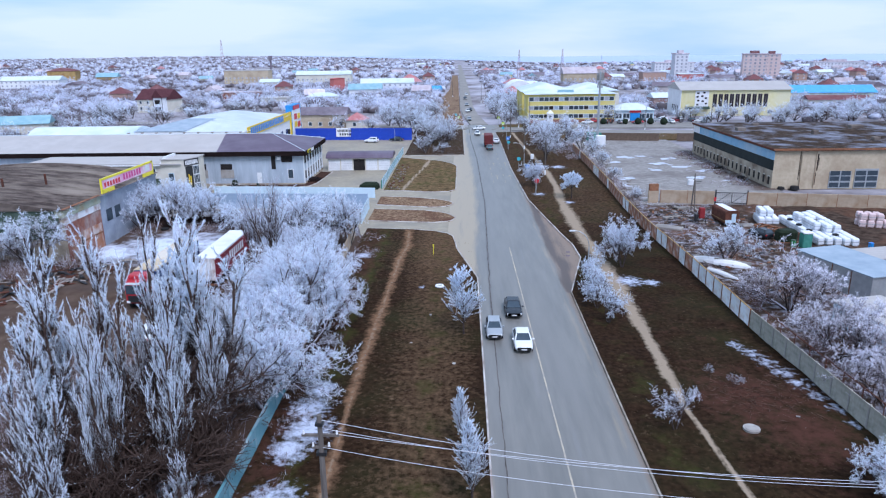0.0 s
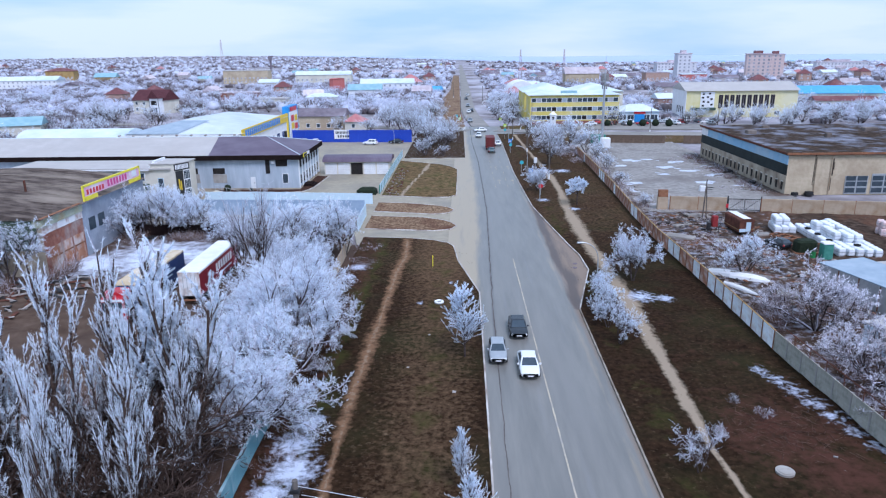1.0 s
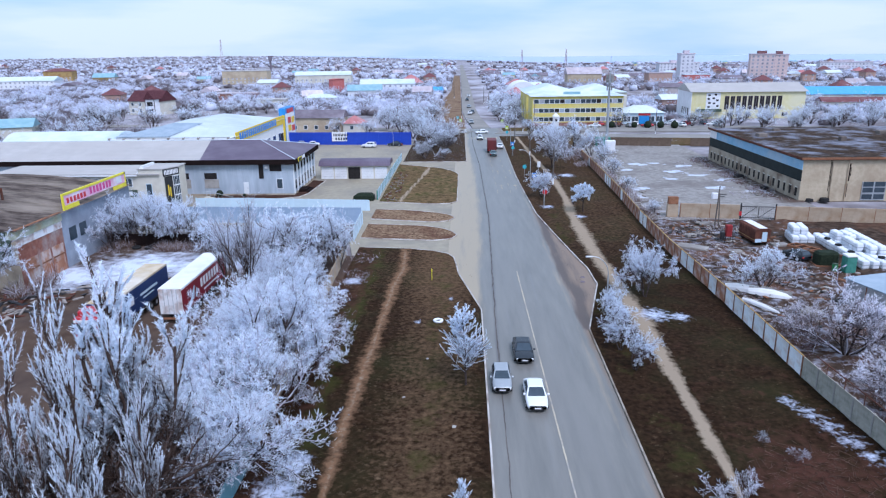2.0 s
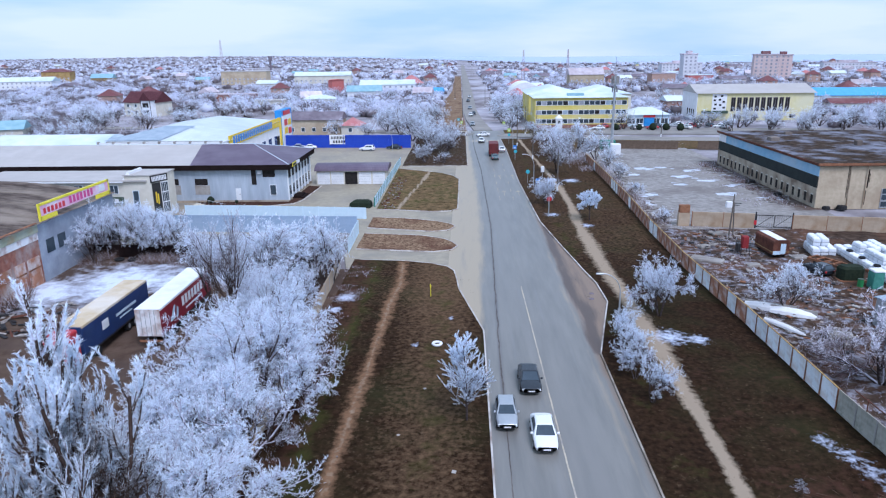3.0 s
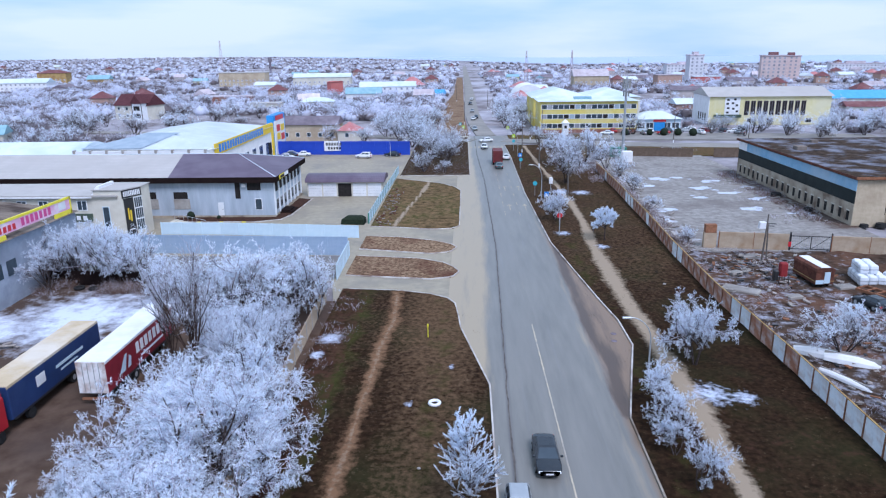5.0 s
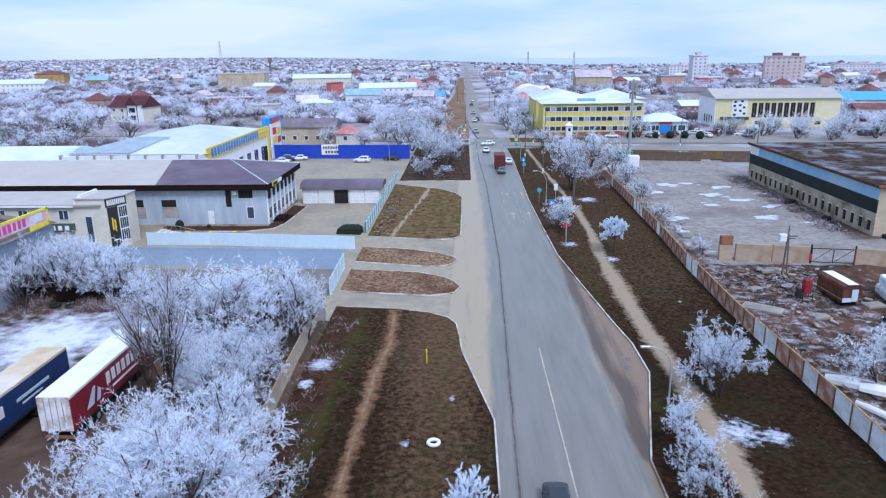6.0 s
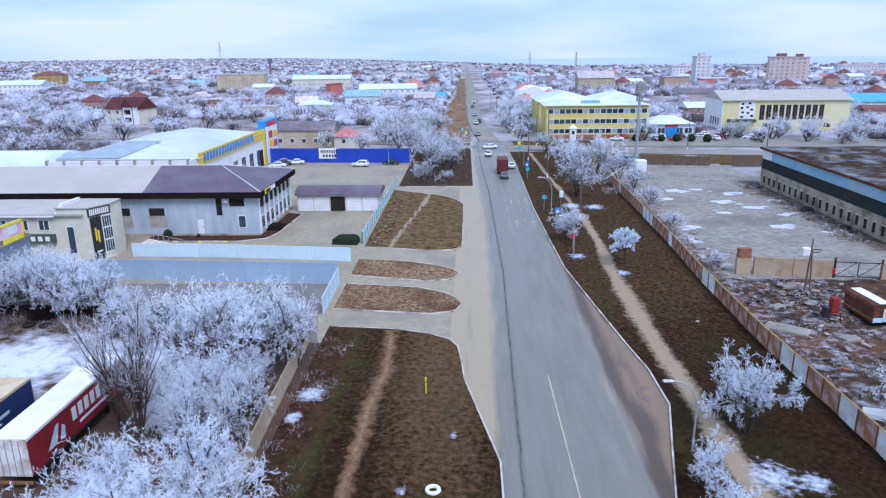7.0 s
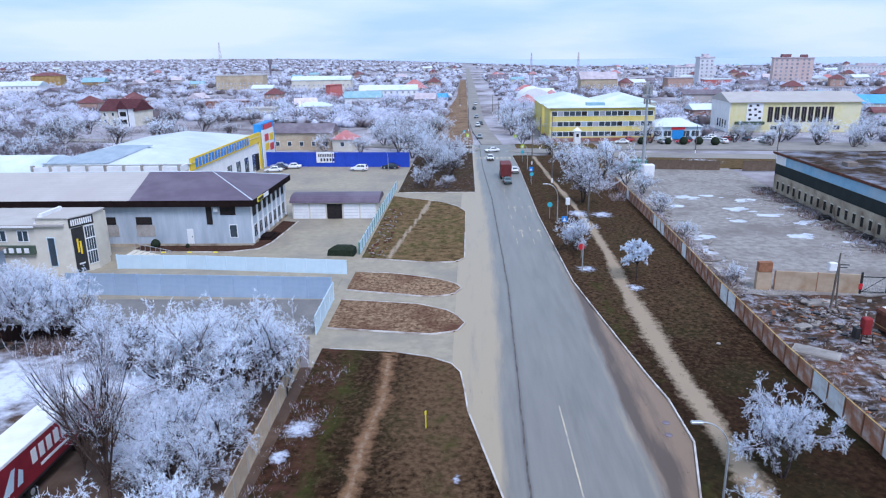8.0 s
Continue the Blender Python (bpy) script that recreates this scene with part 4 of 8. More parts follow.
sign = part("sign", end_slab(0.0, 1.0, 6.55, 7.85, 0.10), m_black, b, "black sign band with white letters drawn as bars")
for k in range(10):
    part("lettering", end_slab(0.07 + 0.088 * k, 0.125 + 0.088 * k, 6.78, 7.62, 0.14), m_white, sign)
panel = part("sign", end_slab(0.06, 0.54, 0.2, 6.45, 0.08), m_black, b, "tall black sign panel with a gold emblem")
part("emblem", end_slab(0.20, 0.27, 3.0, 4.9, 0.11), m_gold, panel)
part("emblem", end_slab(0.31, 0.38, 2.7, 4.5, 0.11), m_gold, panel)
part("lettering", end_slab(0.18, 0.42, 1.3, 1.5, 0.11), m_white, panel)
wf = part("window", end_slab(0.57, 0.99, 0.9, 6.45, 0.08), m_frame, b, "white framed glazing grid")
for k in range(4):
    for z0, z1 in ((1.05, 2.75), (2.95, 4.55), (4.75, 6.3)):
        part("pane", end_slab(0.59 + 0.1 * k, 0.665 + 0.1 * k, z0, z1, 0.11), m_glass, wf)
for x0, z0, x1, z1 in ((-3.3, 1.2, -2.2, 5.3), ):
    window(b, "s", x0, z0, x1, z1, 0.0, m_glass, m_iceblue)
for x in (-7.3, -10.4, -13.5, -17, -20.5):
    window(b, "s", x, 4.7, x + 1.6, 6.3, 0.0, m_glass, m_frame, 2)
aw = part("awning", Solid().box(-16, -0.5, 3.0, -5, 0.05, 4.2), m_green_wall, b, "dark green name board with white bars")
bars_of_writing(aw, "s", -0.5, -15, 3.25, -5.5, 3.95, 9, m_white, out=0.05)

# pale blue sheet fences and the ramp
def run_fence(name, label, pts, h, material, n_per=2.5, post_mat=None, z0=-0.1, cap=None, group="", thick=0.08):
    """A fence along a line, one panel and post at a time."""
    f = thing(name, label, "fence", (pts[0][0], pts[0][1], 0), group=group)
    ox, oy = pts[0]
    made = {}
    for (ax, ay), (bx, by) in zip(pts, pts[1:]):
        L = math.hypot(bx - ax, by - ay)
        n = max(1, round(L / n_per))
        ang = math.degrees(math.atan2(by - ay, bx - ax))
        w = round(L / n, 3)
        for i in range(n):
            cx, cy = ax + (bx - ax) * i / n - ox, ay + (by - ay) * i / n - oy
            mt = material(i) if callable(material) else material
            key = (w, mt.name)
            if key not in made:
                made[key] = Solid().box(0.05, -thick / 2, z0, w - 0.05, thick / 2, h).box(0.12, -thick / 2 - 0.02, h * 0.12, w - 0.12, thick / 2 + 0.02, h * 0.16).data("panel", mt)
            part("panel", made[key], mt, f, at=pose(cx, cy, 0, 0, 0, ang))
            if "post" not in made:
                made["post"] = Solid().box(-0.07, -0.1, z0, 0.07, 0.1, h + 0.05).data("post", post_mat or m_concrete)
            part("post", made["post"], None, f, at=pose(cx, cy, 0, 0, 0, ang))
        if cap:
            part("top_rail", Solid().box(0, -thick / 2 - 0.03, h, L, thick / 2 + 0.03, h + 0.05), cap, f, at=pose(ax - ox, ay - oy, 0, 0, 0, ang))
    return f


run_fence("sheet_fence", "pale ice-blue sheet metal fence beside the ramp", [(-50, 133.8), (-40, 133.6), (-17.2, 131.2)], 2.0, m_iceblue, 2.9, m_iceblue)
run_fence("sheet_fence", "dull steel-blue sheet metal fence around the lower yard", [(-51, 123.3), (-17.3, 121.6)], 2.8, m_steel_blue, 3.0, m_steel_blue)
run_fence("sheet_fence", "pale ice-blue sheet metal fence closing the lower yard", [(-17.2, 121.4), (-17.0, 110.5)], 2.2, m_iceblue, 3.0, m_iceblue)
run_fence("sheet_fence", "pale ice-blue sheet metal fence with green mesh", [(-17.0, 140.5), (-16.9, 164), (-16.6, 190)], 1.8, m_iceblue, 2.6, m_mesh_green)
tagged(new("ramp", Solid().prism([(-50, 124.5), (-17.6, 122.6), (-17.6, 130.6), (-50, 133.2)], -0.08, 0.05).data("ramp", m_paving)), "concrete ramp between the blue fences", "ramp", "", "structure")
st = thing("entrance_steps", "broad pale concrete steps beside the corner building", "steps", (-50, 134.5, 0))
for i in range(7):
    part("step", Solid().box(0.75 * i, -0.2, -0.05, 0.75 * (i + 1), 4.5, 1.25 - 0.17 * i), m_plaster, st)
rail = thing("steel_railing", "thin grey steel railing along the steps", "railing", (-50, 139.2, 0))
for i in range(8):
    part("baluster", Solid().cyl(0.75 * i, 0, -0.05, 2.2 - 0.17 * i, 0.03, 6), m_steel, rail)
part("handrail", Solid().tube([(0, 0, 2.2), (5.25, 0, 1.0)], 0.04, 6), m_steel, rail)
hedge = Solid()
hedge.loft([[(-19.8 + 0.8 * x, 140.6 + y, 0.8 * z) for x, y in ring] for ring, z in (([(-2.4, -0.8), (2.6, -1.2), (2.8, 1.0), (-1.6, 1.3)], 0), ([(-2.2, -0.7), (2.5, -1.1), (2.7, 1.0), (-1.5, 1.2)], 1.1), ([(-1.2, -0.3), (1.9, -0.5), (2.0, 0.5), (-0.8, 0.6)], 1.7))])
tagged(new("tarpaulin", hedge.data("tarpaulin", m_dark_green)), "dark green covered heap by the fence gate", "heap")

# cobalt wall with a banner
run_fence("cobalt_fence", "tall cobalt blue sheet metal wall", [(-57, 222.3), (-16.2, 219.6)], 3.8, m_cobalt, 3.4, m_cobalt)
bn = thing("banner", "white banner with dark writing on the blue wall", "banner", (-40.8, 221.0, 0))
part("cloth", Solid().box(0, -0.12, 1.1, 5.8, -0.02, 3.9), m_white, bn)
bars_of_writing(bn, "s", -0.12, 0.4, 2.6, 5.4, 3.4, 11, m_black, out=0.03)
bars_of_writing(bn, "s", -0.12, 0.9, 1.5, 4.9, 2.2, 5, m_black, out=0.03)

# service centre with the yellow sign band
b = thing("service_centre", "white service hall with a yellow sign band and frosted roof", "building", (-55, 174, 0))
part("wall", Solid().box(-29, 0, -0.1, 0, 46, 8.4), m_white, b)
part("roof", hip(-29.5, -0.5, 0.4, 45.5, 8.4, 10.9, 10), m_roof_hall, b, "frosted pale sheet roof")
part("sign", Solid().box(-0.02, 0, 6.9, 0.25, 45.0, 9.4), m_gold, b, "yellow sign band")
bars_of_writing(b, "e", 0.25, 2.0, 7.3, 36, 9.05, 19, m_sign_blue, out=0.12)
part("sign", Solid().box(-1.5, 46, -0.1, 0.46, 58, 11.2), m_azure, b, "tall azure blue end panel")
part("sign", Solid().box(0.46, 46.1, 0.1, 0.66, 56.6, 9.6), m_white, b, "white advertising panel")
for y, z, mt in ((48, 6.6, m_sign_red), (52.4, 6.4, m_gold), (48, 4.2, m_gold), (52.4, 3.8, m_sign_red), (50, 1.4, m_gold)):
    part("poster", Solid().box(0.66, y, z, 0.74, y + 3.4, z + 1.8), mt, b)
part("lettering", Solid().box(0.5, 48, 9.7, 0.7, 55.5, 10.9), m_sign_red, b, "red name strip")
for y in (20, 26, 32, 38):
    window(b, "e", y, 0.3, y + 3.2, 4.6, 0.0, m_glass, m_frame, 3)
part("door", Solid().box(-0.02, 40.6, 0, 0.1, 43.6, 4.2), m_dark, b, "dark open gateway")
part("pillar", Solid().box(-0.02, 44.4, 0, 0.3, 46, 9.2), m_gold, b, "yellow corner pillar")
part("wall", Solid().box(-29, -3.4, -0.1, -0.3, 0, 7.4), m_plaster, b)
part("parapet", Solid().box(-29.2, -3.7, 7.4, -0.2, -3.2, 8.5), m_white, b, "frosted white parapet")
part("parapet", Solid().box(-0.7, -3.2, 7.4, -0.2, 0, 8.5), m_white, b, "frosted white parapet")
for k in range(9):
    part("parapet_pier", Solid().box(-29.2 + 3.55 * k, -3.85, 7.3, -28.7 + 3.55 * k, -3.1, 8.75), m_concrete, b)
part("roof_patch", Solid().add([(-29.4, -0.3, 8.6), (-16, -0.3, 8.62), (-11, 9.4, 10.9), (-18.5, 9.4, 10.92)], [(0, 1, 2, 3)]).add([(-29.4, -0.3, 8.56), (-16, -0.3, 8.58), (-11, 9.4, 10.86), (-18.5, 9.4, 10.88)], [(3, 2, 1, 0)]), m_roof_patch, b, "bare grey-teal roof sheets")
b = thing("vaulted_store", "low store with a frosted white vaulted roof", "building", (-112, 171, 0))
part("wall", Solid().box(0, 0, -0.1, 27, 18, 5.0), m_plaster, b)
part("roof", Solid().loft([[(x, -0.4 + 18.8 * k / 10, 5.0 + 4.4 * math.sin(math.pi * k / 10) ** 0.8) for k in range(11)] for x in (-0.5, 27.5)]), m_roof_frost, b)
part("eave", Solid().box(-0.5, -0.6, 4.7, 27.5, -0.3, 5.15), m_teal, b, "teal eaves board")

# old vaulted hall with brick flank
b = thing("vaulted_hall", "old brick hall with a low vaulted felt roof", "building", (-54.3, 88.6, 0))
part("wall", Solid().box(-40, 0, -0.2, 0, 9.6, 7.7), m_peel, b)
part("cladding", Solid().box(-40, -0.12, 3.6, -0.6, 0.0, 7.5), m_green_wall, b, "dark green sheet metal end wall")
part("brickwork", Solid().box(-1, 0.1, 0.0, 0.10, 9.5, 5.6), m_red_brick, b, "stained red brick lower wall")
part("band", Solid().box(-1, 0.05, 5.65, 0.14, 9.55, 6.55), m_rusty_white, b, "whitewashed band under the cornice")
part("cornice", Solid().box(-1, -0.15, 6.6, 0.25, 9.62, 7.6), m_cornice, b, "peeling pale green cornice")
part("gutter", Solid().box(-1, -0.2, 7.6, 0.32, 9.65, 7.8), m_rust, b, "rusty brown gutter")
for y, w in ((0.9, 2.6), (4.1, 2.0), (6.6, 2.5)):
    dr = part("door", Solid().box(0.0, y, 0, 0.16, y + w, 3.7), m_rust_panel, b, "rust-streaked pale steel door")
    part("door_rail", Solid().box(0.16, y, 2.2, 0.2, y + w, 2.4), m_rust, dr)
part("wall", Solid().box(-40, 9.6, -0.2, 0.1, 29.0, 7.6), m_mural, b, "grey-blue painted flank wall")
for y in (11.0, 13.6):
    part("window", Solid().box(0.08, y, 3.4, 0.16, y + 1.7, 5.2), m_glass, b)
s = Solid()
prof = [(-40.6 + 41.2 * k / 12, 7.7 + 1.9 * math.sin(math.pi * k / 12)) for k in range(13)]
s.loft([[(x, y, z) for x, z in prof] for y in (29.2, -0.4)])
part("roof", s, m_roof_vault, b, "stained dark vaulted roof")
for k in range(6):
    part("roof_seam", Solid().tube([(x, 2 + 5.0 * k, z + 0.02) for x, z in prof], 0.07, 4), m_roof_vault, b)
for x, y in ((-14, 8), (-13.2, 8.3), (-9, 12)):
    part("vent_pipe", Solid().cyl(x, y, 8.2, 10.6, 0.16, 8), m_rust_dark, b)
bb = thing("billboard", "long yellow-framed pink billboard on the hall roof edge", "billboard", (-54.1, 99.2, 7.8))
part("face", Solid().box(-0.06, 0.1, 0.55, 0.06, 17.3, 2.0), m_pink, bb)
part("frame_rail", Solid().box(-0.1, 0, 1.9, 0.12, 17.4, 2.2), m_lemon, bb)
part("frame_rail", Solid().box(-0.1, 0, -0.1, 0.12, 3.6, 0.5), m_lemon, bb)
part("frame_rail", Solid().box(-0.1, 13.6, -0.1, 0.12, 17.4, 0.5), m_lemon, bb)
part("frame_post", Solid().box(-0.1, -0.2, -0.1, 0.12, 0.1, 2.2), m_lemon, bb)
part("frame_post", Solid().box(-0.1, 17.2, -0.1, 0.12, 17.5, 2.2), m_lemon, bb)
bars_of_writing(bb, "e", 0.06, 0.6, 0.75, 5.8, 1.45, 6, m_sign_red, out=0.04)
bars_of_writing(bb, "e", 0.06, 6.6, 0.8, 13.0, 1.75, 7, m_magenta, out=0.04)
part("emblem", Solid().box(0.06, 14.6, 0.8, 0.1, 16.2, 1.8), m_white, bb)
run_fence("dark_fence", "dark brown weathered board fence behind the snowy yard", [(-54.1, 108.9), (-24, 107.8)], 1.9, m_fascia, 2.5, m_fascia)
run_fence("concrete_fence", "cream concrete slab fence half hidden by frosted trees", [(-16.9, 103.0), (-16.5, 86.0), (-15.9, 70.0), (-15.6, 55.0)], 1.9, m_tan_wall, 3.0, m_concrete)
run_fence("teal_fence", "teal painted metal fence with a rounded top rail", [(-15.3, 52), (-15.0, -10)], 1.7, m_teal, 3.0, m_teal, cap=m_teal, thick=0.15)

# right-hand boundary fence
FENCE = [(30.6, -20), (30.5, 44), (29.4, 66), (29.3, 84), (28.7, 104), (29.0, 122), (29.8, 140), (30.4, 165), (30.8, 192)]


def fence_tone(a):
    """Rustier panels along the middle of the fence."""
    lean = {3: -0.05, 4: 0.34, 5: 0.30, 6: 0.16, 7: 0.10}.get(a, -0.9)
    return lambda i: m_rust_panel if noise.noise((i * 0.43 + a * 5.3, 4.2, 0.3)) + lean > 0.0 else m_cream_panel


for a, b in zip(range(0, 8), range(1, 9)):
    run_fence("panel_fence", "weathered pale concrete and rusty panel fence with an ochre top rail", [FENCE[a], FENCE[b]], 2.0,
              fence_tone(a) if a > 1 else m_green_panel, 2.5, m_rust if a > 1 else m_concrete, cap=m_ochre if a > 1 else None, group="boundary fence")
fr = thing("fence_rail", "rusty pipe rail on stakes above the concrete fence", "rail", (30.5, -20, 0))
for k in range(34):
    y = 2.5 * k
    part("stake", Solid().cyl(float(np.interp(y - 20, (-20, 44, 66), (0.1, 0, -1.1))), y, 1.9, 3.0, 0.04, 5), m_rust_dark, fr)
part("pipe", Solid().tube([(0.1, 0, 2.95), (0.0, 64, 2.95), (-1.1, 84, 2.95)], 0.045, 6), m_rust_dark, fr)
part("graffiti", Solid().box(-0.36, 76.6, 0.5, -0.30, 77.5, 1.5), m_lemon, fr, "yellow graffiti patch")

# big shed
b = thing("factory_shed", "sand-brick factory shed with a blue band and dark glazing strip", "building", (62.2, 137.4, 0))
part("wall", Solid().box(0, 0, -0.2, 70, 49, 7.6), m_tan_brick, b)
part("roof", Solid().box(-0.5, -0.5, 7.6, 70.5, 49.5, 8.0), m_roof_tar, b, "frosty black tarred roof")
part("roof_edge", Solid().box(-0.6, -0.62, 7.7, 70.6, -0.5, 8.12), m_rust, b)
part("roof_edge", Solid().box(-0.62, -0.5, 7.7, -0.5, 49.6, 8.12), m_rust_dark, b)
part("band", Solid().box(-0.12, 0.02, 5.75, 0.1, 44.5, 7.6), m_sky_band, b, "faded sky-blue band")
part("band", Solid().box(-0.12, 44.5, 5.75, 0.1, 49, 7.6), m_white, b, "whitewashed end of the band")
g = part("glazing", Solid().box(-0.10, 0.02, 3.65, 0.1, 49, 5.7), m_glass_green, b, "dark green glazing strip")
part("render", Solid().box(-0.08, 0.02, -0.2, 0.1, 49, 3.6), m_peel, b, "peeling plaster base wall")
for i in range(20):
    y = 1.0 + 2.4 * i
    w = part("window", Solid().box(-0.12, y, 0.7, 0.0, y + 0.75, 2.3), m_dark, b)
    part("lintel", Solid().box(-0.16, y - 0.1, 2.3, 0.0, y + 0.85, 2.45), m_plaster, w)
for x0, x1, z1 in ((11.2, 15.5, 3.5), (16.2, 20.8, 3.9), (40, 44, 3.5)):
    gte = part("gate", Solid().box(x0, -0.1, 0.0, x1, 0.05, z1), m_steel, b, "blue-grey steel gate with dark panes")
    for k in range(2):
        for z in (0.25, 1.5, 2.6):
            w = (x1 - x0) / 2
            part("pane", Solid().box(x0 + k * w + 0.15, -0.14, z, x0 + (k + 1) * w - 0.15, -0.09, z + 0.9), m_glass, gte)
for x in (5.4, 8.2, 28, 34):
    part("downpipe", Solid().cyl(x, -0.15, 0.0, 7.6, 0.07, 8), m_tan_wall, b)
part("stain", Solid().box(8.4, -0.012, 0.6, 8.52, 0.05, 3.2).box(8.46, -0.012, 3.6, 8.7, 0.05, 6.9).box(8.75, -0.012, 4.6, 8.86, 0.05, 6.2).box(5.0, -0.012, 1.8, 5.12, 0.05, 7.5).box(5.2, -0.012, 2.6, 5.28, 0.05, 7.5), m_fascia, b, "black tar streaks")
for x, y, w, d, h in ((4, 30, 2.0, 2.0, 0.8), (18, 22, 1.2, 1.2, 1.0), (33, 34, 3, 2, 0.7), (12, 41, 1.6, 1, 0.6), (26, 12, 1.4, 1.4, 0.6)):
    part("roof_hatch", Solid().soft_box(x, y, 7.95, x + w, y + d, 8.0 + h, 0.1), m_roof_grey, b)
for x, y, r in ((60.0, 160.5, 1.1), (60.3, 148, 0.9), (66.5, 136.6, 0.9), (63.8, 136.6, 0.7)):
    tagged(new("scrap_tyre", Solid().cyl(x, y, 0.0, 0.7 * r, r, 12, r * 0.85).data("scrap_tyre", m_tyre)), "black old tyre lying by the shed wall", "tyre")

# tan yard wall with pillar and gate
def tan_line(x):
    return 125.4 - (x - 34.8) * 0.155


run_fence("yard_wall", "tan plastered concrete wall with rust streaks", [(36.6, tan_line(36.6)), (46.0, tan_line(46))], 2.4, m_tan_wall, 4.6, m_rust, thick=0.25)
run_fence("yard_wall", "tan plastered concrete wall with rust streaks", [(51.6, tan_line(51.6)), (96, tan_line(96))], 2.3, m_tan_wall, 5.0, m_rust, thick=0.25)
pl = thing("gate_pillar", "short rusty brick gate pillar", "pillar", (35.3, tan_line(35.3), 0))
part("shaft", Solid().box(-0.9, -0.35, -0.1, 0.9, 0.35, 2.3), m_tan_wall, pl)
part("cap", Solid().box(-0.8, -0.4, 2.3, 0.8, 0.4, 3.5), m_rust, pl)
gt = thing("yard_gate", "black steel bar gate with diagonal braces", "gate", (46.2, tan_line(46.2), 0), -8.8)
for i in range(2):
    leaf = part("leaf", Solid().box(2.7 * i, -0.04, 0.2, 2.7 * i + 2.6, 0.04, 0.3).box(2.7 * i, -0.04, 2.1, 2.7 * i + 2.6, 0.04, 2.2).box(2.7 * i, -0.04, 0.2, 2.7 * i + 0.1, 0.04, 2.2), m_black, gt)
    part("brace", Solid().tube([(2.7 * i + 0.1, 0, 0.25), (2.7 * i + 2.5, 0, 2.15)], 0.04, 5), m_black, leaf)
    for k in range(8):
        part("bar", Solid().cyl(2.7 * i + 0.32 * (k + 1), 0, 0.2, 2.2, 0.02, 5), m_steel, leaf)
part("post", Solid().box(-0.15, -0.1, -0.1, 0.05, 0.1, 2.7), m_black, gt)
part("post", Solid().box(5.35, -0.1, -0.1, 5.5, 0.1, 2.7), m_black, gt)
part("plate", Solid().box(-0.3, -0.16, 0.6, 0.1, -0.1, 1.3), m_sign_red, gt, "red plate")

# low brown wall behind the apron, container, cabinet
run_fence("low_wall", "low brown brick wall behind the apron", [(43, 214.5), (60, 211.5)], 2.3, m_brown_wall, 3.0, m_brown_wall, thick=0.2)
run_fence("low_wall", "low brown brick wall behind the apron", [(65.5, 211.5), (78, 210)], 2.3, m_brown_wall, 3.0, m_brown_wall, thick=0.2)
c = thing("green_container", "green steel container beside the mast", "container", (38.6, 213, 0))
part("body", Solid().soft_box(0, 0, 0, 4.2, 2.4, 2.4, 0.08), m_mesh_green, c)
part("door", Solid().box(0.3, -0.05, 0.2, 1.9, 0.02, 2.2), m_green_wall, c)
c = thing("white_cabinet", "white equipment cabinet at the foot of the mast", "cabinet", (39.6, 203.5, 0))
part("body", Solid().soft_box(0, 0, 0, 2.6, 2.2, 2.7, 0.1), m_white, c)
part("door", Solid().box(0.4, -0.05, 0.2, 1.4, 0.02, 2.3), m_frame, c)

# yellow three-storey school
b = thing("yellow_office", "three-storey yellow banded office block with a frosted roof", "building", (25.2, 269.8, 0))
part("wall", Solid().box(0, 0, -0.2, 33.5, 16, 10.6), m_yellow, b)
for z in (1.4, 4.6, 7.9):
    w = part("window", Solid().box(0.4, -0.06, z, 33.2, 0.05, z + 1.7), m_frame, b, "long ribbon window")
    for k in range(17):
        part("pane", Solid().box(0.6 + 1.92 * k, -0.09, z + 0.15, 2.3 + 1.92 * k, -0.05, z + 1.55), (m_glass, m_glass, m_roof_patch, m_glass, m_dark, m_window_far, m_glass)[(k * 5 + int(z) * 3) % 7], w)
part("plinth", Solid().box(-0.1, -0.1, -0.2, 33.6, 16.1, 1.0), m_red_brick, b, "brick plinth")
part("roof", hip(-0.8, -0.8, 34.3, 16.8, 10.6, 11.9, 7), m_roof_frost, b, "frosted sheet roof")
part("roof_hatch", Solid().box(12, 2.5, 10.9, 18, 4.5, 12.0), m_roof_teal, b)
b2 = thing("yellow_office_wing", "rear yellow wing with frosted hipped roofs", "building", (25.0, 292, 0))
part("wall", Solid().box(0, 0, -0.2, 20, 30, 10.4), m_yellow, b2)
part("roof", hip(-0.8, -0.8, 20.8, 30.8, 10.4, 13.4, 8), m_roof_frost, b2)
part("roof", hip(20, 6, 42, 30.8, 10.0, 13.0, 8), m_roof_frost, b2)
part("wall", Solid().box(20, 6.5, -0.2, 41.5, 30, 10.0), m_plaster, b2)
# turquoise annex
b = thing("turquoise_pavilion", "white and turquoise single-storey pavilion with frosted roof", "building", (59.2, 272.5, 0))
part("wall", Solid().box(0, 0, -0.2, 15.5, 12, 4.0), m_iceblue, b)
part("roof", hip(-0.7, -0.7, 16.2, 12.7, 4.0, 6.4, 6), m_roof_frost, b)
for k in range(5):
    window(b, "s", 0.5 + 3.0 * k, 0.8, 3.1 + 3.0 * k, 2.8, 0.0, m_sign_cyan if k in (2,) else m_glass, m_frame, 2)
part("door", Solid().box(6.3, -0.3, 0, 10, 0.05, 2.9), m_azure, b, "bright blue entrance")
part("sign", Solid().box(6.0, -0.35, 3.1, 10.3, 0, 3.9), m_sign_red, b, "red name strip")

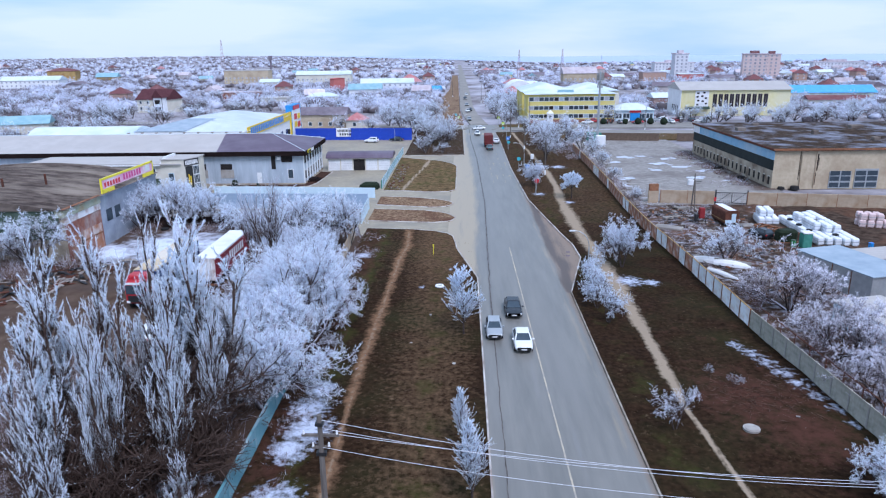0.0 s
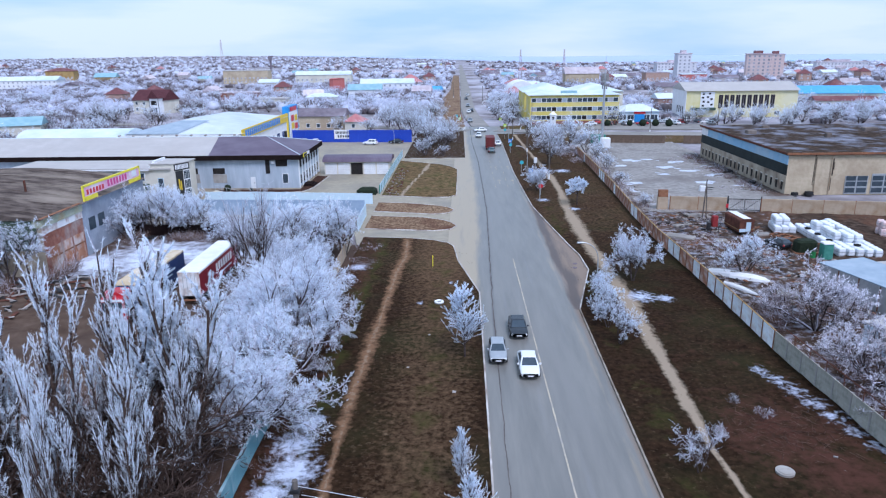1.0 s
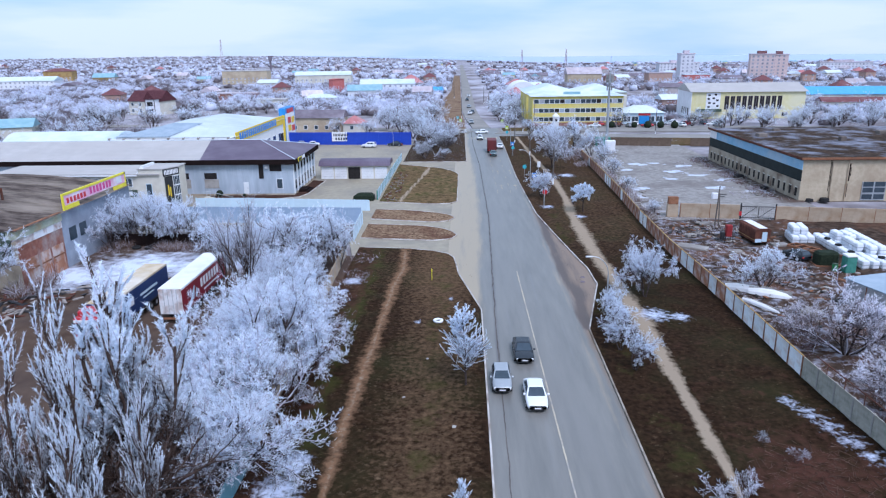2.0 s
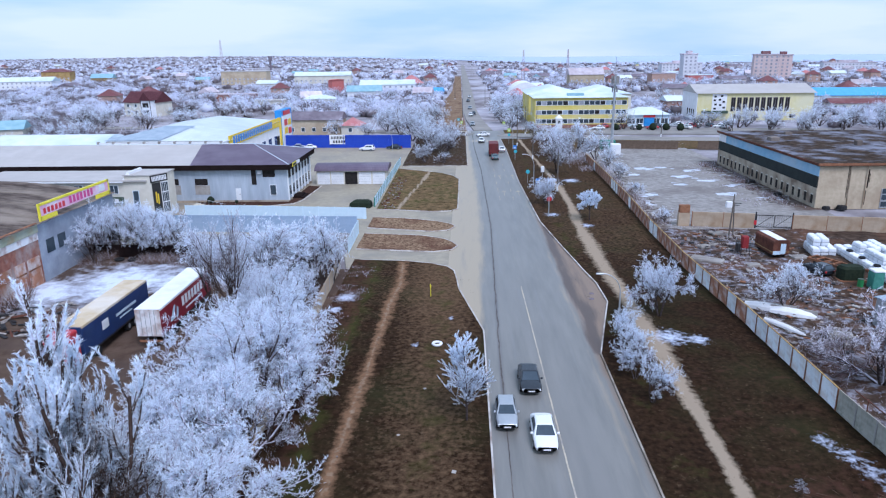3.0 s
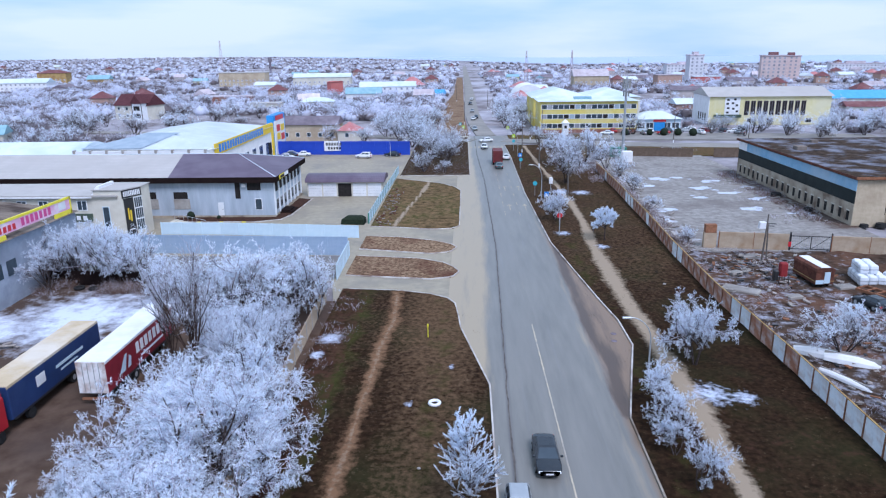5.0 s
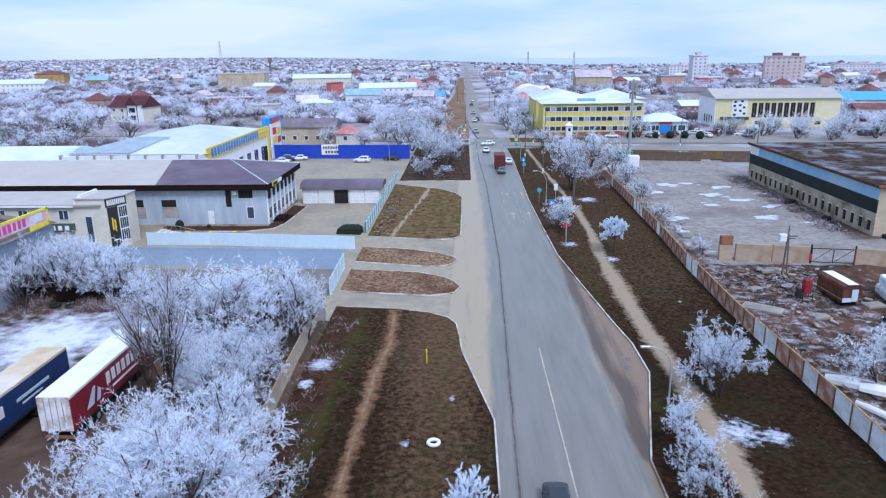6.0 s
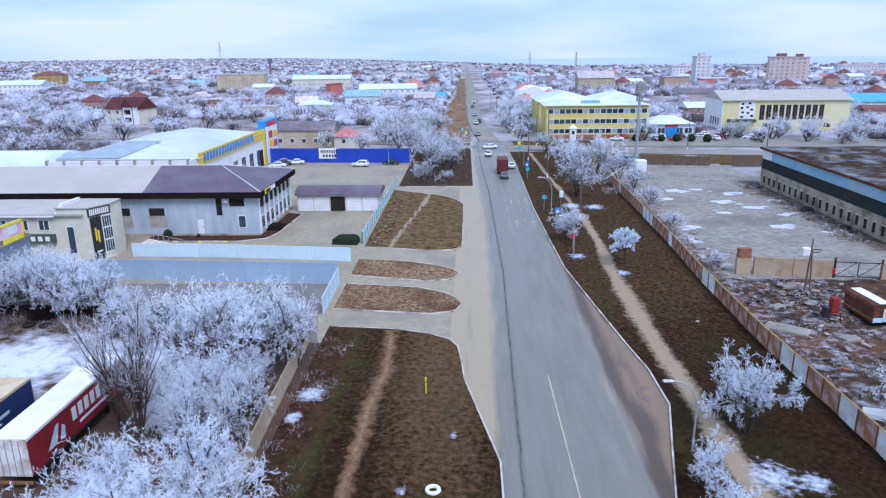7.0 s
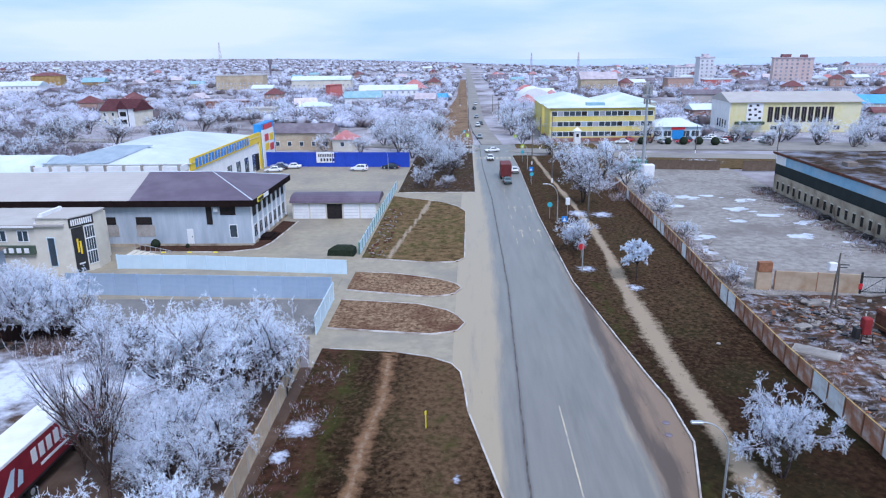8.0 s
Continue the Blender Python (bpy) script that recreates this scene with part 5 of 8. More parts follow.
# pale yellow hall
b = thing("sports_hall", "pale yellow hall with tall dark windows and a white stair panel", "building", (90.6, 291.2, 0), -3.0)
part("wall", Solid().box(0, 0, -0.2, 43.5, 22, 10.2), m_pale_yellow, b)
part("wall", Solid().box(-0.3, 0.05, -0.2, -0.02, 21.9, 10.3), m_white, b, "whitewashed gable end")
part("roof", Solid().add([(-0.8, -0.8, 10.2), (44.3, -0.8, 10.2), (44.3, 23, 10.2), (-0.8, 23, 10.2), (-0.8, 11, 13.2), (44.3, 11, 13.2)],
                         [(0, 1, 5, 4), (2, 3, 4, 5), (1, 2, 5), (3, 0, 4), (3, 2, 1, 0)]), m_roof_beige, b, "pale frosted sheet roof")
pn = part("stair_panel", Solid().box(5.5, -0.12, 3.0, 11.0, 0.05, 9.9), m_white, b, "white stair panel")
for x, z in ((6.2, 8.6), (8.6, 8.8), (6.0, 7.2), (7.9, 7.4), (9.4, 6.6), (6.4, 5.6), (8.2, 5.4), (9.6, 4.4), (6.2, 4.0)):
    part("pane", Solid().box(x, -0.15, z, x + 0.9, -0.1, z + 0.7), m_dark, pn)
part("awning", Solid().box(1.8, -1.6, 2.6, 11.4, 0.02, 3.6), m_green_wall, b, "dark green entrance canopy")
for k in range(10):
    window(b, "s", 12.7 + 2.25 * k, 3.3, 14.4 + 2.25 * k, 8.6, 0.0, m_dark, m_roof_purple, 2)
for k in range(4):
    window(b, "s", 14 + 7 * k, 0.6, 16.4 + 7 * k, 2.2, 0.0, m_dark, m_frame, 2)
for y in (3, 6, 9, 12):
    part("window", Solid().box(-0.36, y, 1.0, -0.28, y + 1.2, 3.8), m_dark, b)


# ---- frosted trees ----
def unit(a):
    return a / np.maximum(np.linalg.norm(a, axis=-1, keepdims=True), 1e-9)


def grow(rng, kids, angles, ratios, length, radius, wob, up, depth, p0=(0, 0, 0), d0=(0, 0, 1), low=0.35, taper=0.0):
    """Branches as (points, r0, r1, depth); the last level are the tips."""
    branches = []

    def limb(p, d, L, r, k):
        n = 4 if k < 2 else 3
        pts = [p]
        for _ in range(n):
            d = unit(d + rng.normal(0, wob, 3) + np.array((0, 0, up[min(k, len(up) - 1)])))
            p = p + d * L / n
            pts.append(p)
        branches.append((np.array(pts), r, r * 0.55, k))
        if k == depth:
            return
        m = kids[k]
        for i in range(m):
            t = low + (1 - low) * (i + rng.uniform(0, 0.9)) / m if k else rng.uniform(low, 1.0)
            q = t * n
            j = min(int(q), n - 1)
            at = pts[j] + (pts[j + 1] - pts[j]) * (q - j)
            dd = unit(pts[j + 1] - pts[j])
            side = unit(np.cross(dd, rng.normal(0, 1, 3)))
            a = radians(angles[k] * rng.uniform(0.7, 1.25))
            limb(at, unit(dd * math.cos(a) + side * math.sin(a)), L * ratios[k] * rng.uniform(0.7, 1.2) * (1.0 if k else 1.0 - taper * t), r * 0.55, k + 1)

    limb(np.array(p0, float), unit(np.array(d0, float)), length, radius, 0)
    return branches


def twig_arrays(base, way, length, r):
    """Three-sided spikes: vertices and faces of all twigs at once."""
    ref = np.where(np.abs(way[:, 2:3]) > 0.8, np.array([[1.0, 0, 0]]), np.array([[0, 0, 1.0]]))
    u = unit(np.cross(way, ref))
    w = np.cross(way, u)
    n = len(base)
    v = np.empty((n, 4, 3))
    for k in range(3):
        a = 2 * math.pi * k / 3
        v[:, k] = base + r[:, None] * (math.cos(a) * u + math.sin(a) * w)
    v[:, 3] = base + way * length[:, None]
    i = np.arange(n)[:, None] * 4
    f = np.concatenate([i + np.array([[0, 1, 3]]), i + np.array([[1, 2, 3]]), i + np.array([[2, 0, 3]])])
    return v.reshape(-1, 3), f


def needle_arrays(rng, base, way, length, r):
    """Frost needles: one slim leaf-like triangle each, turned at random about its length."""
    n = len(base)
    side = unit(np.cross(way, rng.normal(0, 1, (n, 3))))
    v = np.empty((n, 3, 3))
    v[:, 0] = base - side * r[:, None]
    v[:, 1] = base + side * r[:, None]
    v[:, 2] = base + way * length[:, None]
    return v.reshape(-1, 3), np.arange(n * 3).reshape(n, 3)


def mesh_arrays(name, v, f, material, frost=None):
    me = bpy.data.meshes.new(name)
    me.vertices.add(len(v))
    me.vertices.foreach_set("co", np.asarray(v, dtype=np.float32).ravel())
    me.loops.add(len(f) * 3)
    me.loops.foreach_set("vertex_index", np.asarray(f, dtype=np.int32).ravel())
    me.polygons.add(len(f))
    me.polygons.foreach_set("loop_start", np.arange(0, len(f) * 3, 3, dtype=np.int32))
    me.update(calc_edges=True)
    me.materials.append(material)
    if frost is not None:
        at = me.attributes.new("frost", "FLOAT", "POINT")
        at.data.foreach_set("value", np.asarray(frost, dtype=np.float32))
    return me


def tree_meshes(name, seed, spec, twigs, tl, tr, fill, frost_fn, spread=0.8, lift=0.2, tip_from=2, thin_from=3):
    """Trunk and crown of one frosted tree."""
    rng = np.random.default_rng(seed)
    branches = []
    for one in spec:
        branches += grow(rng, **one)
    trunk = Solid()
    tv, tf, tfrost = [], [], []
    last = max(b[3] for b in branches)
    for pts, r0, r1, k in branches:
        if k >= thin_from or (k == last and last > 1):
            a, z = pts[0], pts[-1]
            for w in (np.array((r0, 0, 0)), np.array((0, 0.7 * r0, 0.7 * r0))):
                n = len(tv)
                tv += [tuple(a - w), tuple(a + w), tuple(z)]
                tf.append((n, n + 1, n + 2))
                tfrost += [frost_fn(p) * 0.6 for p in (a, a, z)]
            continue
        s = Solid().tube([tuple(p) for p in pts], list(np.linspace(r0, r1, len(pts))), 6 if k == 0 else (4 if k == 1 and last > 2 else 3), False)
        n = len(tv)
        tv += s.v
        for q in s.f:
            tf.append((q[0] + n, q[1] + n, q[2] + n))
            tf.append((q[0] + n, q[2] + n, q[3] + n))
        tfrost += [frost_fn(p) * (0.0, 0.15, 0.55, 0.85, 0.9)[min(k, 4)] for p in s.v]
    trunk = mesh_arrays("trunk", tv, tf, m_bark, tfrost)
    tips = [b for b in branches if b[3] >= tip_from]
    per = max(1, int(twigs / len(tips)))
    P, D = [], []
    for pts, r0, r1, k in tips:
        q = rng.uniform(fill, 1.0, per) * (len(pts) - 1)
        j = np.minimum(q.astype(int), len(pts) - 2)
        seg = pts[j + 1] - pts[j]
        P.append(pts[j] + seg * (q - j)[:, None])
        D.append(unit(unit(seg) * 0.75 + rng.normal(0, spread * 0.6, (per, 3)) + np.array((0, 0, lift))))
    P, D = np.concatenate(P), np.concatenate(D)
    n = len(P)
    v, f = needle_arrays(rng, P, D, rng.uniform(tl[0], tl[1], n), rng.uniform(tr[0], tr[1], n))
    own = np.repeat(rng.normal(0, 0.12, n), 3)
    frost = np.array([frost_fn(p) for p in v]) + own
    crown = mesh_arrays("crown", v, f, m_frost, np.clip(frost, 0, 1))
    return trunk, crown


def crown_frost_shade(h, r, base=0.35):
    """More frost towards the outside and the top; browner inner twigs also paint in crown shade."""
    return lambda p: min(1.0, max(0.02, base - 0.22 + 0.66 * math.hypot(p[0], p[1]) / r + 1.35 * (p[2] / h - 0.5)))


def spread_tree(seed, h, r, stems, twigs, tw=1.0, base=0.34, lean=46, depth=3, kids=(6, 6, 7), droop=0.0, fat=1.0):
    rng = random.Random(seed)
    spec = []
    for i in range(stems):
        a = 2 * math.pi * (i + rng.uniform(-0.3, 0.3)) / stems
        tilt = radians(lean * rng.uniform(0.3, 1.15))
        spec.append(dict(kids=kids, angles=(44, 50, 52, 50), ratios=(0.60, 0.54, 0.44, 0.55), length=h * 0.64, radius=0.017 * h, wob=0.15, up=(0.06, 0.05, 0.05 - droop, 0.02 - droop), depth=depth,
                         p0=(0.15 * math.cos(a), 0.15 * math.sin(a), -0.1), d0=(math.sin(tilt) * math.cos(a), math.sin(tilt) * math.sin(a), math.cos(tilt)), low=0.28))
    return tree_meshes("frosted_tree", seed, spec, twigs, (0.10 * tw, 0.34 * tw), (0.018 * tw * fat, 0.038 * tw * fat), 0.0, crown_frost_shade(h, r, base), 0.72, 0.22, thin_from=3 if twigs > 9500 else 1)


def poplar_tree(seed, h, twigs):
    rng = random.Random(seed)
    spec = [dict(kids=(46, 5), angles=(26, 28), ratios=(0.175, 0.5), length=h * 0.97, radius=0.15, wob=0.03, up=(0.12, 0.24, 0.24), depth=2, low=0.10)]
    for i in range(4):
        a = i * 1.57 + rng.uniform(-0.4, 0.4)
        spec.append(dict(kids=(26, 4), angles=(24, 26), ratios=(0.19, 0.5), length=h * rng.uniform(0.58, 0.88), radius=0.09, wob=0.035, up=(0.16, 0.24, 0.24), depth=2, low=0.14,
                         p0=(0.35 * math.cos(a), 0.35 * math.sin(a), -0.1), d0=(0.16 * math.cos(a), 0.16 * math.sin(a), 1)))
    return tree_meshes("poplar", seed, spec, twigs, (0.10, 0.28), (0.012, 0.025), 0.0, lambda p: min(1, max(0.0, 1.5 * p[2] / h - 0.62 + 0.24 * math.hypot(p[0], p[1]))), 0.72, 0.35, 1)


def young_tree(seed, h, twigs, clear=0.2, wide=42):
    spec = [dict(kids=(46, 9), angles=(wide, 38), ratios=(0.52, 0.40), length=h * 0.95, radius=0.014 * h, wob=0.035, up=(0.1, 0.09, 0.08), depth=2, low=clear, taper=0.72)]
    return tree_meshes("young_tree", seed, spec, twigs, (0.07, 0.22), (0.009, 0.018), 0.0, lambda p: min(1, max(0.1, 0.50 + 0.5 * p[2] / h)), 0.7, 0.3, 1)


def plant(kind, meshes, x, y, scale, turn, label, category="tree", group="", z=0.0, wide=1.0):
    t = thing(kind, label, category, (x, y, z), turn, group)
    t.scale = (scale * wide, scale * wide, scale)
    part("trunk", meshes[0], None, t)
    part("crown", meshes[1], None, t)
    return t


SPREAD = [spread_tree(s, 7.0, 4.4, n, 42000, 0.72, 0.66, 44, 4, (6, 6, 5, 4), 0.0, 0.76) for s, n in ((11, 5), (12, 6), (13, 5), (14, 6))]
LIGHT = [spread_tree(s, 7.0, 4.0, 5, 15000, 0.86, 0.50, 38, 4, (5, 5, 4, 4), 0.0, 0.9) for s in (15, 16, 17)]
POPLARS = [poplar_tree(s, 14.0, 36000) for s in (21, 22, 23)]
YOUNG = [young_tree(31, 6.6, 38000, 0.16, 46), young_tree(32, 5.0, 12000, 0.12, 24)]
BALL = tree_meshes("round_tree", 41, [dict(kids=(1,), angles=(5,), ratios=(0.3,), length=1.5, radius=0.09, wob=0.03, up=(0.1,), depth=1, low=0.9)] + [
    dict(kids=(5, 5, 4), angles=(38, 44, 46), ratios=(0.62, 0.55, 0.5), length=1.35, radius=0.05, wob=0.14, up=(0.10, 0.06, 0.02, 0.0), depth=3, p0=(0.02, 0.02, 1.25),
         d0=(math.sin(u) * math.cos(a), math.sin(u) * math.sin(a), math.cos(u)), low=0.35) for a, u in [(k * 0.9, (0.5, 1.15, 0.85)[k % 3]) for k in range(7)]],
    26000, (0.07, 0.20), (0.015, 0.028), 0.0, lambda p: 0.2 if p[2] < 1.3 else min(1, 0.55 + 0.25 * math.hypot(p[0], p[1]) + 0.12 * (p[2] - 2)), 0.8, 0.2, 3)
SPARSE = [spread_tree(s, 4.2, 2.4, 4, 30000, 0.34, 0.72, 30, 4, (5, 5, 4, 4)) for s in (51, 52)]
OPEN = [spread_tree(s, 6.5, 4.0, 4, 52000, 0.50, 0.80, 34, 4, (7, 6, 5, 4)) for s in (61, 62)]
ELM = [spread_tree(s, 7.5, 4.4, 5, 18000, 0.62, 0.44, 19, 4, (6, 5, 4, 4)) for s in (71, 72)]
POPLARS.append(poplar_tree(24, 14.0, 76000))
for tr, cr in POPLARS:
    tr.materials[0], cr.materials[0] = m_brown_bark, m_brown_twig
E_L = "tall frost-white poplar with bare brown lower branches"
rnd = random.Random(5)


def crown_top(meshes):
    """Height of a crown, leaving out its last few twigs."""
    co = np.empty(len(meshes[1].vertices) * 3, dtype=np.float32)
    meshes[1].vertices.foreach_get("co", co)
    return float(np.percentile(co[2::3], 99.6))


for x, y, k, h, w in ((-18.9, 45.0, 3, 17.0, 1.15), (-20.6, 47.6, 0, 13.6, 0.9), (-19.6, 39.2, 1, 17.6, 0.7), (-22.4, 38.2, 2, 17.4, 0.75), (-26.4, 38.2, 1, 17.2, 0.95), (-20.4, 33.0, 2, 14.4, 0.42), (-24.2, 33.2, 0, 13.8, 0.8),
                      (-21.6, 29.8, 1, 10.2, 0.8), (-20.6, 44.6, 2, 13.4, 0.75), (-17.2, 41.4, 1, 12.0, 0.7), (-18.0, 36.4, 0, 13.0, 0.7), (-16.4, 33.4, 2, 6.0, 0.9),
                      (-21.0, 35.6, 0, 12.2, 0.65), (-25.0, 29.0, 1, 9.6, 0.9)):
    plant("poplar", POPLARS[k], x, y, h / crown_top(POPLARS[k]), rnd.uniform(0, 360), E_L, "tree", "poplar row", 0.0, 1.25 * w)
B_L = "broad bushy tree thickly covered in white hoarfrost"
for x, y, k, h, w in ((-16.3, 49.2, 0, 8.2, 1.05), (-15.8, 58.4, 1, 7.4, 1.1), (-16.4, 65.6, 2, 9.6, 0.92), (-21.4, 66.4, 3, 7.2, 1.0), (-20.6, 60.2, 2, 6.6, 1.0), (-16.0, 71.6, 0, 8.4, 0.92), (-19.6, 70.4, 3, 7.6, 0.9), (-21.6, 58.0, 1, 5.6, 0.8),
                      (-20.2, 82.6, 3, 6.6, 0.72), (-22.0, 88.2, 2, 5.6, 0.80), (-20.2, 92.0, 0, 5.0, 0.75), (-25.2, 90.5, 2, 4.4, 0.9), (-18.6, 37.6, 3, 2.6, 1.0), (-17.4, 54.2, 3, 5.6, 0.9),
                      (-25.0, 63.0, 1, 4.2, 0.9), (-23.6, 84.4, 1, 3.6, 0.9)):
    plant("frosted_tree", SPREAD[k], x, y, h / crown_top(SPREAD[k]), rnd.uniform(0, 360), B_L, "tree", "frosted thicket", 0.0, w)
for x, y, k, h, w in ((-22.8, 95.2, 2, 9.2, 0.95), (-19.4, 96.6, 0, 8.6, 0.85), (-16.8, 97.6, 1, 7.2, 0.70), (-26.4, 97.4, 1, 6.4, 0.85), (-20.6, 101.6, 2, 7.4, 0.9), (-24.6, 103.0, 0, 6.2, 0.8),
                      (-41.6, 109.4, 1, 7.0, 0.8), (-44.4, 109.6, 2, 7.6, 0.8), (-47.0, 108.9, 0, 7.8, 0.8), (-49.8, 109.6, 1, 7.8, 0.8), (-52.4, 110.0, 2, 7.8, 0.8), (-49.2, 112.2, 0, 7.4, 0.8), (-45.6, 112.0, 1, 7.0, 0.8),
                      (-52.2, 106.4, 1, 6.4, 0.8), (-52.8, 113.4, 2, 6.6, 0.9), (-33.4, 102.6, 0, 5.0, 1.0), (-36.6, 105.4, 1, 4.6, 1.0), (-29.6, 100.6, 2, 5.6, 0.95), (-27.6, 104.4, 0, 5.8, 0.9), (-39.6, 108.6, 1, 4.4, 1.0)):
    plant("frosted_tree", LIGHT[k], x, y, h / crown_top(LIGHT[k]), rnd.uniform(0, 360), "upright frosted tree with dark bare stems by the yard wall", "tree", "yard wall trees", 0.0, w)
BRUSH = [spread_tree(s, 6.0, 3.0, 8, 11000, 0.60, -0.40, 24, 3, (7, 6, 5), 0.0, 0.6) for s in (95, 96)]
for tr, cr in BRUSH:
    tr.materials[0], cr.materials[0] = m_brown_bark, m_brown_twig
for x, y, k, h in ((-21.4, 50.6, 0, 6.2), (-19.4, 43.6, 1, 8.2), (-20.6, 41.6, 1, 8.4), (-21.6, 40.4, 0, 7.6), (-19.6, 36.0, 0, 7.8), (-22.6, 34.4, 1, 7.6), (-18.0, 38.6, 0, 7.2), (-20.8, 46.4, 1, 6.6), (-24.8, 36.0, 0, 7.0), (-20.0, 30.6, 1, 6.6)):
    plant("brush_tree", BRUSH[k], x, y, h / 6.0, rnd.uniform(0, 360), "bare brown brushy tree between the poplars", "tree", "poplar undergrowth", 0.0, 1.2)


def elm_tree(seed, h, twigs):
    """A single trunk that forks low into steep dark limbs with sparse rimed twigs."""
    rng = random.Random(seed)
    spec = [dict(kids=(5, 5, 4), angles=(26, 32, 36), ratios=(0.5, 0.55, 0.5), length=h * 0.9, radius=0.2, wob=0.05, up=(0.1, 0.16, 0.1, 0.06), depth=3, low=0.25)]
    for i in range(6):
        a = i * 1.05 + rng.uniform(-0.3, 0.3)
        tilt = radians(rng.uniform(14, 32))
        spec.append(dict(kids=(6, 5, 4), angles=(28, 34, 38), ratios=(0.5, 0.52, 0.5), length=h * rng.uniform(0.55, 0.72), radius=0.13, wob=0.07, up=(0.10, 0.14, 0.10, 0.05), depth=3, low=0.25,
                         p0=(0, 0, h * rng.uniform(0.14, 0.3)), d0=(math.sin(tilt) * math.cos(a), math.sin(tilt) * math.sin(a), math.cos(tilt))))
    return tree_meshes("elm", seed, spec, twigs, (0.07, 0.24), (0.010, 0.022), 0.0, lambda p: min(1.0, max(0.0, 0.16 + 0.7 * (p[2] / h - 0.4) + 0.14 * math.hypot(p[0], p[1]))), 0.6, 0.35, 2)


TALL = [elm_tree(s, 13.0, 13000) for s in (73, 74)]
for tr, cr in TALL:
    tr.materials[0] = m_brown_bark
for x, y, k, h, w in ((-24.3, 81.9, 0, 13.2, 0.85), (-27.4, 84.6, 1, 9.5, 0.7)):
    plant("bare_tree", TALL[k], x, y, h / crown_top(TALL[k]), rnd.uniform(0, 360), "upright dark-limbed elm with frosted twigs", "tree", z=0.0, wide=w)
for x, y, k, h in ((-57.4, 85.4, 1, 8.2), (-63.5, 84.6, 2, 8.0), (-69.5, 84.0, 0, 7.6)):
    plant("frosted_tree", LIGHT[k], x, y, h / 7.0, rnd.uniform(0, 360), B_L, "tree", "frosted thicket")
plant("frosted_tree", SPREAD[2], -19.0, 87.6, 0.66, 130, "low frosted tree leaning over the concrete fence", "tree", "frosted thicket")
plant("frosted_tree", LIGHT[1], -21.6, 85.4, 0.8, 40, "low frosted tree beside the concrete fence", "tree", "frosted thicket")
plant("young_tree", YOUNG[0], 0.0, 64.3, 1.0, 20, "young frosted tree with a limewashed trunk on the verge", "tree", "young street trees", 0.1)
plant("young_tree", YOUNG[1], -0.2, 44.0, 0.84, 80, "slender young frosted tree on the verge", "tree", "young street trees", 0.1)
plant("young_tree", YOUNG[1], 0.5, 37.2, 1.15, 200, "slender young frosted tree on the verge", "tree", "young street trees", 0.1)
plant("round_tree", BALL, 20.8, 129.0, 1.5, 10, "small round-crowned tree white with frost", "tree", "", 0.1, 0.84)
plant("frosted_tree", OPEN[0], 20.9, 86.2, 1.02, 40, "open-crowned frosted tree leaning over the path", "tree", "", 0.1, 0.80)
plant("frosted_tree", SPARSE[1], 15.7, 79.0, 0.92, 100, "bushy frosted roadside tree beside the lamp", "tree", "", 0.1, 1.0)
plant("frosted_tree", SPARSE[0], 15.4, 74.0, 0.95, 200, "bushy frosted roadside tree beside the path", "tree", "", 0.1, 0.95)
plant("frosted_tree", SPARSE[1], 14.8, 71.4, 0.72, 20, "bushy frosted roadside tree beside the path", "tree", "", 0.1, 0.95)
plant("frosted_tree", SPARSE[0], 15.3, 67.2, 0.95, 100, "thin frosted roadside tree with a dark trunk", "tree", "", 0.1, 0.72)
SAPLING = spread_tree(53, 4.2, 2.0, 2, 4200, 0.40, 0.44, 20, 3, (7, 6, 5))
plant("frosted_tree", SAPLING, 16.0, 46.2, 0.86, 30, "thin frosted sapling by the path", "tree", "", 0.1)
plant("frosted_tree", SAPLING, 18.0, 49.6, 0.42, 200, "tiny frosted sapling on the verge", "tree", "", 0.1)
plant("frosted_tree", SAPLING, 21.6, 55.2, 0.26, 90, "tiny frosted sapling on the verge", "tree", "", 0.1)
plant("frosted_tree", SAPLING, 22.9, 52.8, 0.32, 150, "tiny frosted sapling on the verge", "tree", "", 0.1)
plant("frosted_tree", ELM[1], 21.2, 175.0, 1.2, 10, "bare spreading tree with frosted twigs", "tree", "", 0.1)
plant("frosted_tree", OPEN[0], 14.9, 142.0, 0.8, 130, "frosted bushy tree beside the road signs", "tree", "", 0.1)
plant("frosted_tree", LIGHT[2], 28.4, 197.0, 1.45, 60, B_L, "tree")
plant("frosted_tree", LIGHT[1], 23.8, 205.0, 1.2, 160, B_L, "tree")
Y_L = "lilac-brown shrub tree with frosted tips behind the panel fence"
SHRUB = [spread_tree(s, 7.0, 6.2, 8, 27000, 0.80, 0.38, 60, 4, (6, 5, 4, 4), 0.0) for s in (91, 92)]
for tr, cr in SHRUB:
    cr.materials[0] = m_shrub
for x, y, k, s in ((35.6, 70.5, 0, 1.0), (34.8, 58.5, 1, 0.86), (38.6, 62.0, 0, 0.7), (34.0, 50.5, 0, 0.7), (34.5, 43.0, 1, 0.7)):
    plant("shrub_tree", SHRUB[k], x, y, s, rnd.uniform(0, 360), Y_L, "tree", "scrapyard trees")
for x, y, k, s in ((35.2, 88.0, 2, 0.82), (29.0, 37.6, 0, 0.8), (26.8, 38.5, 3, 0.6), (33.4, 193, 1, 0.9), (34.5, 183, 2, 0.7), (33.6, 166, 0, 0.6), (33.2, 150, 1, 0.4), (33.0, 128, 2, 0.36)):
    plant("frosted_tree", LIGHT[k % 3], x, y, s, rnd.uniform(0, 360), "frost-white tree behind the panel fence", "tree", "scrapyard trees")

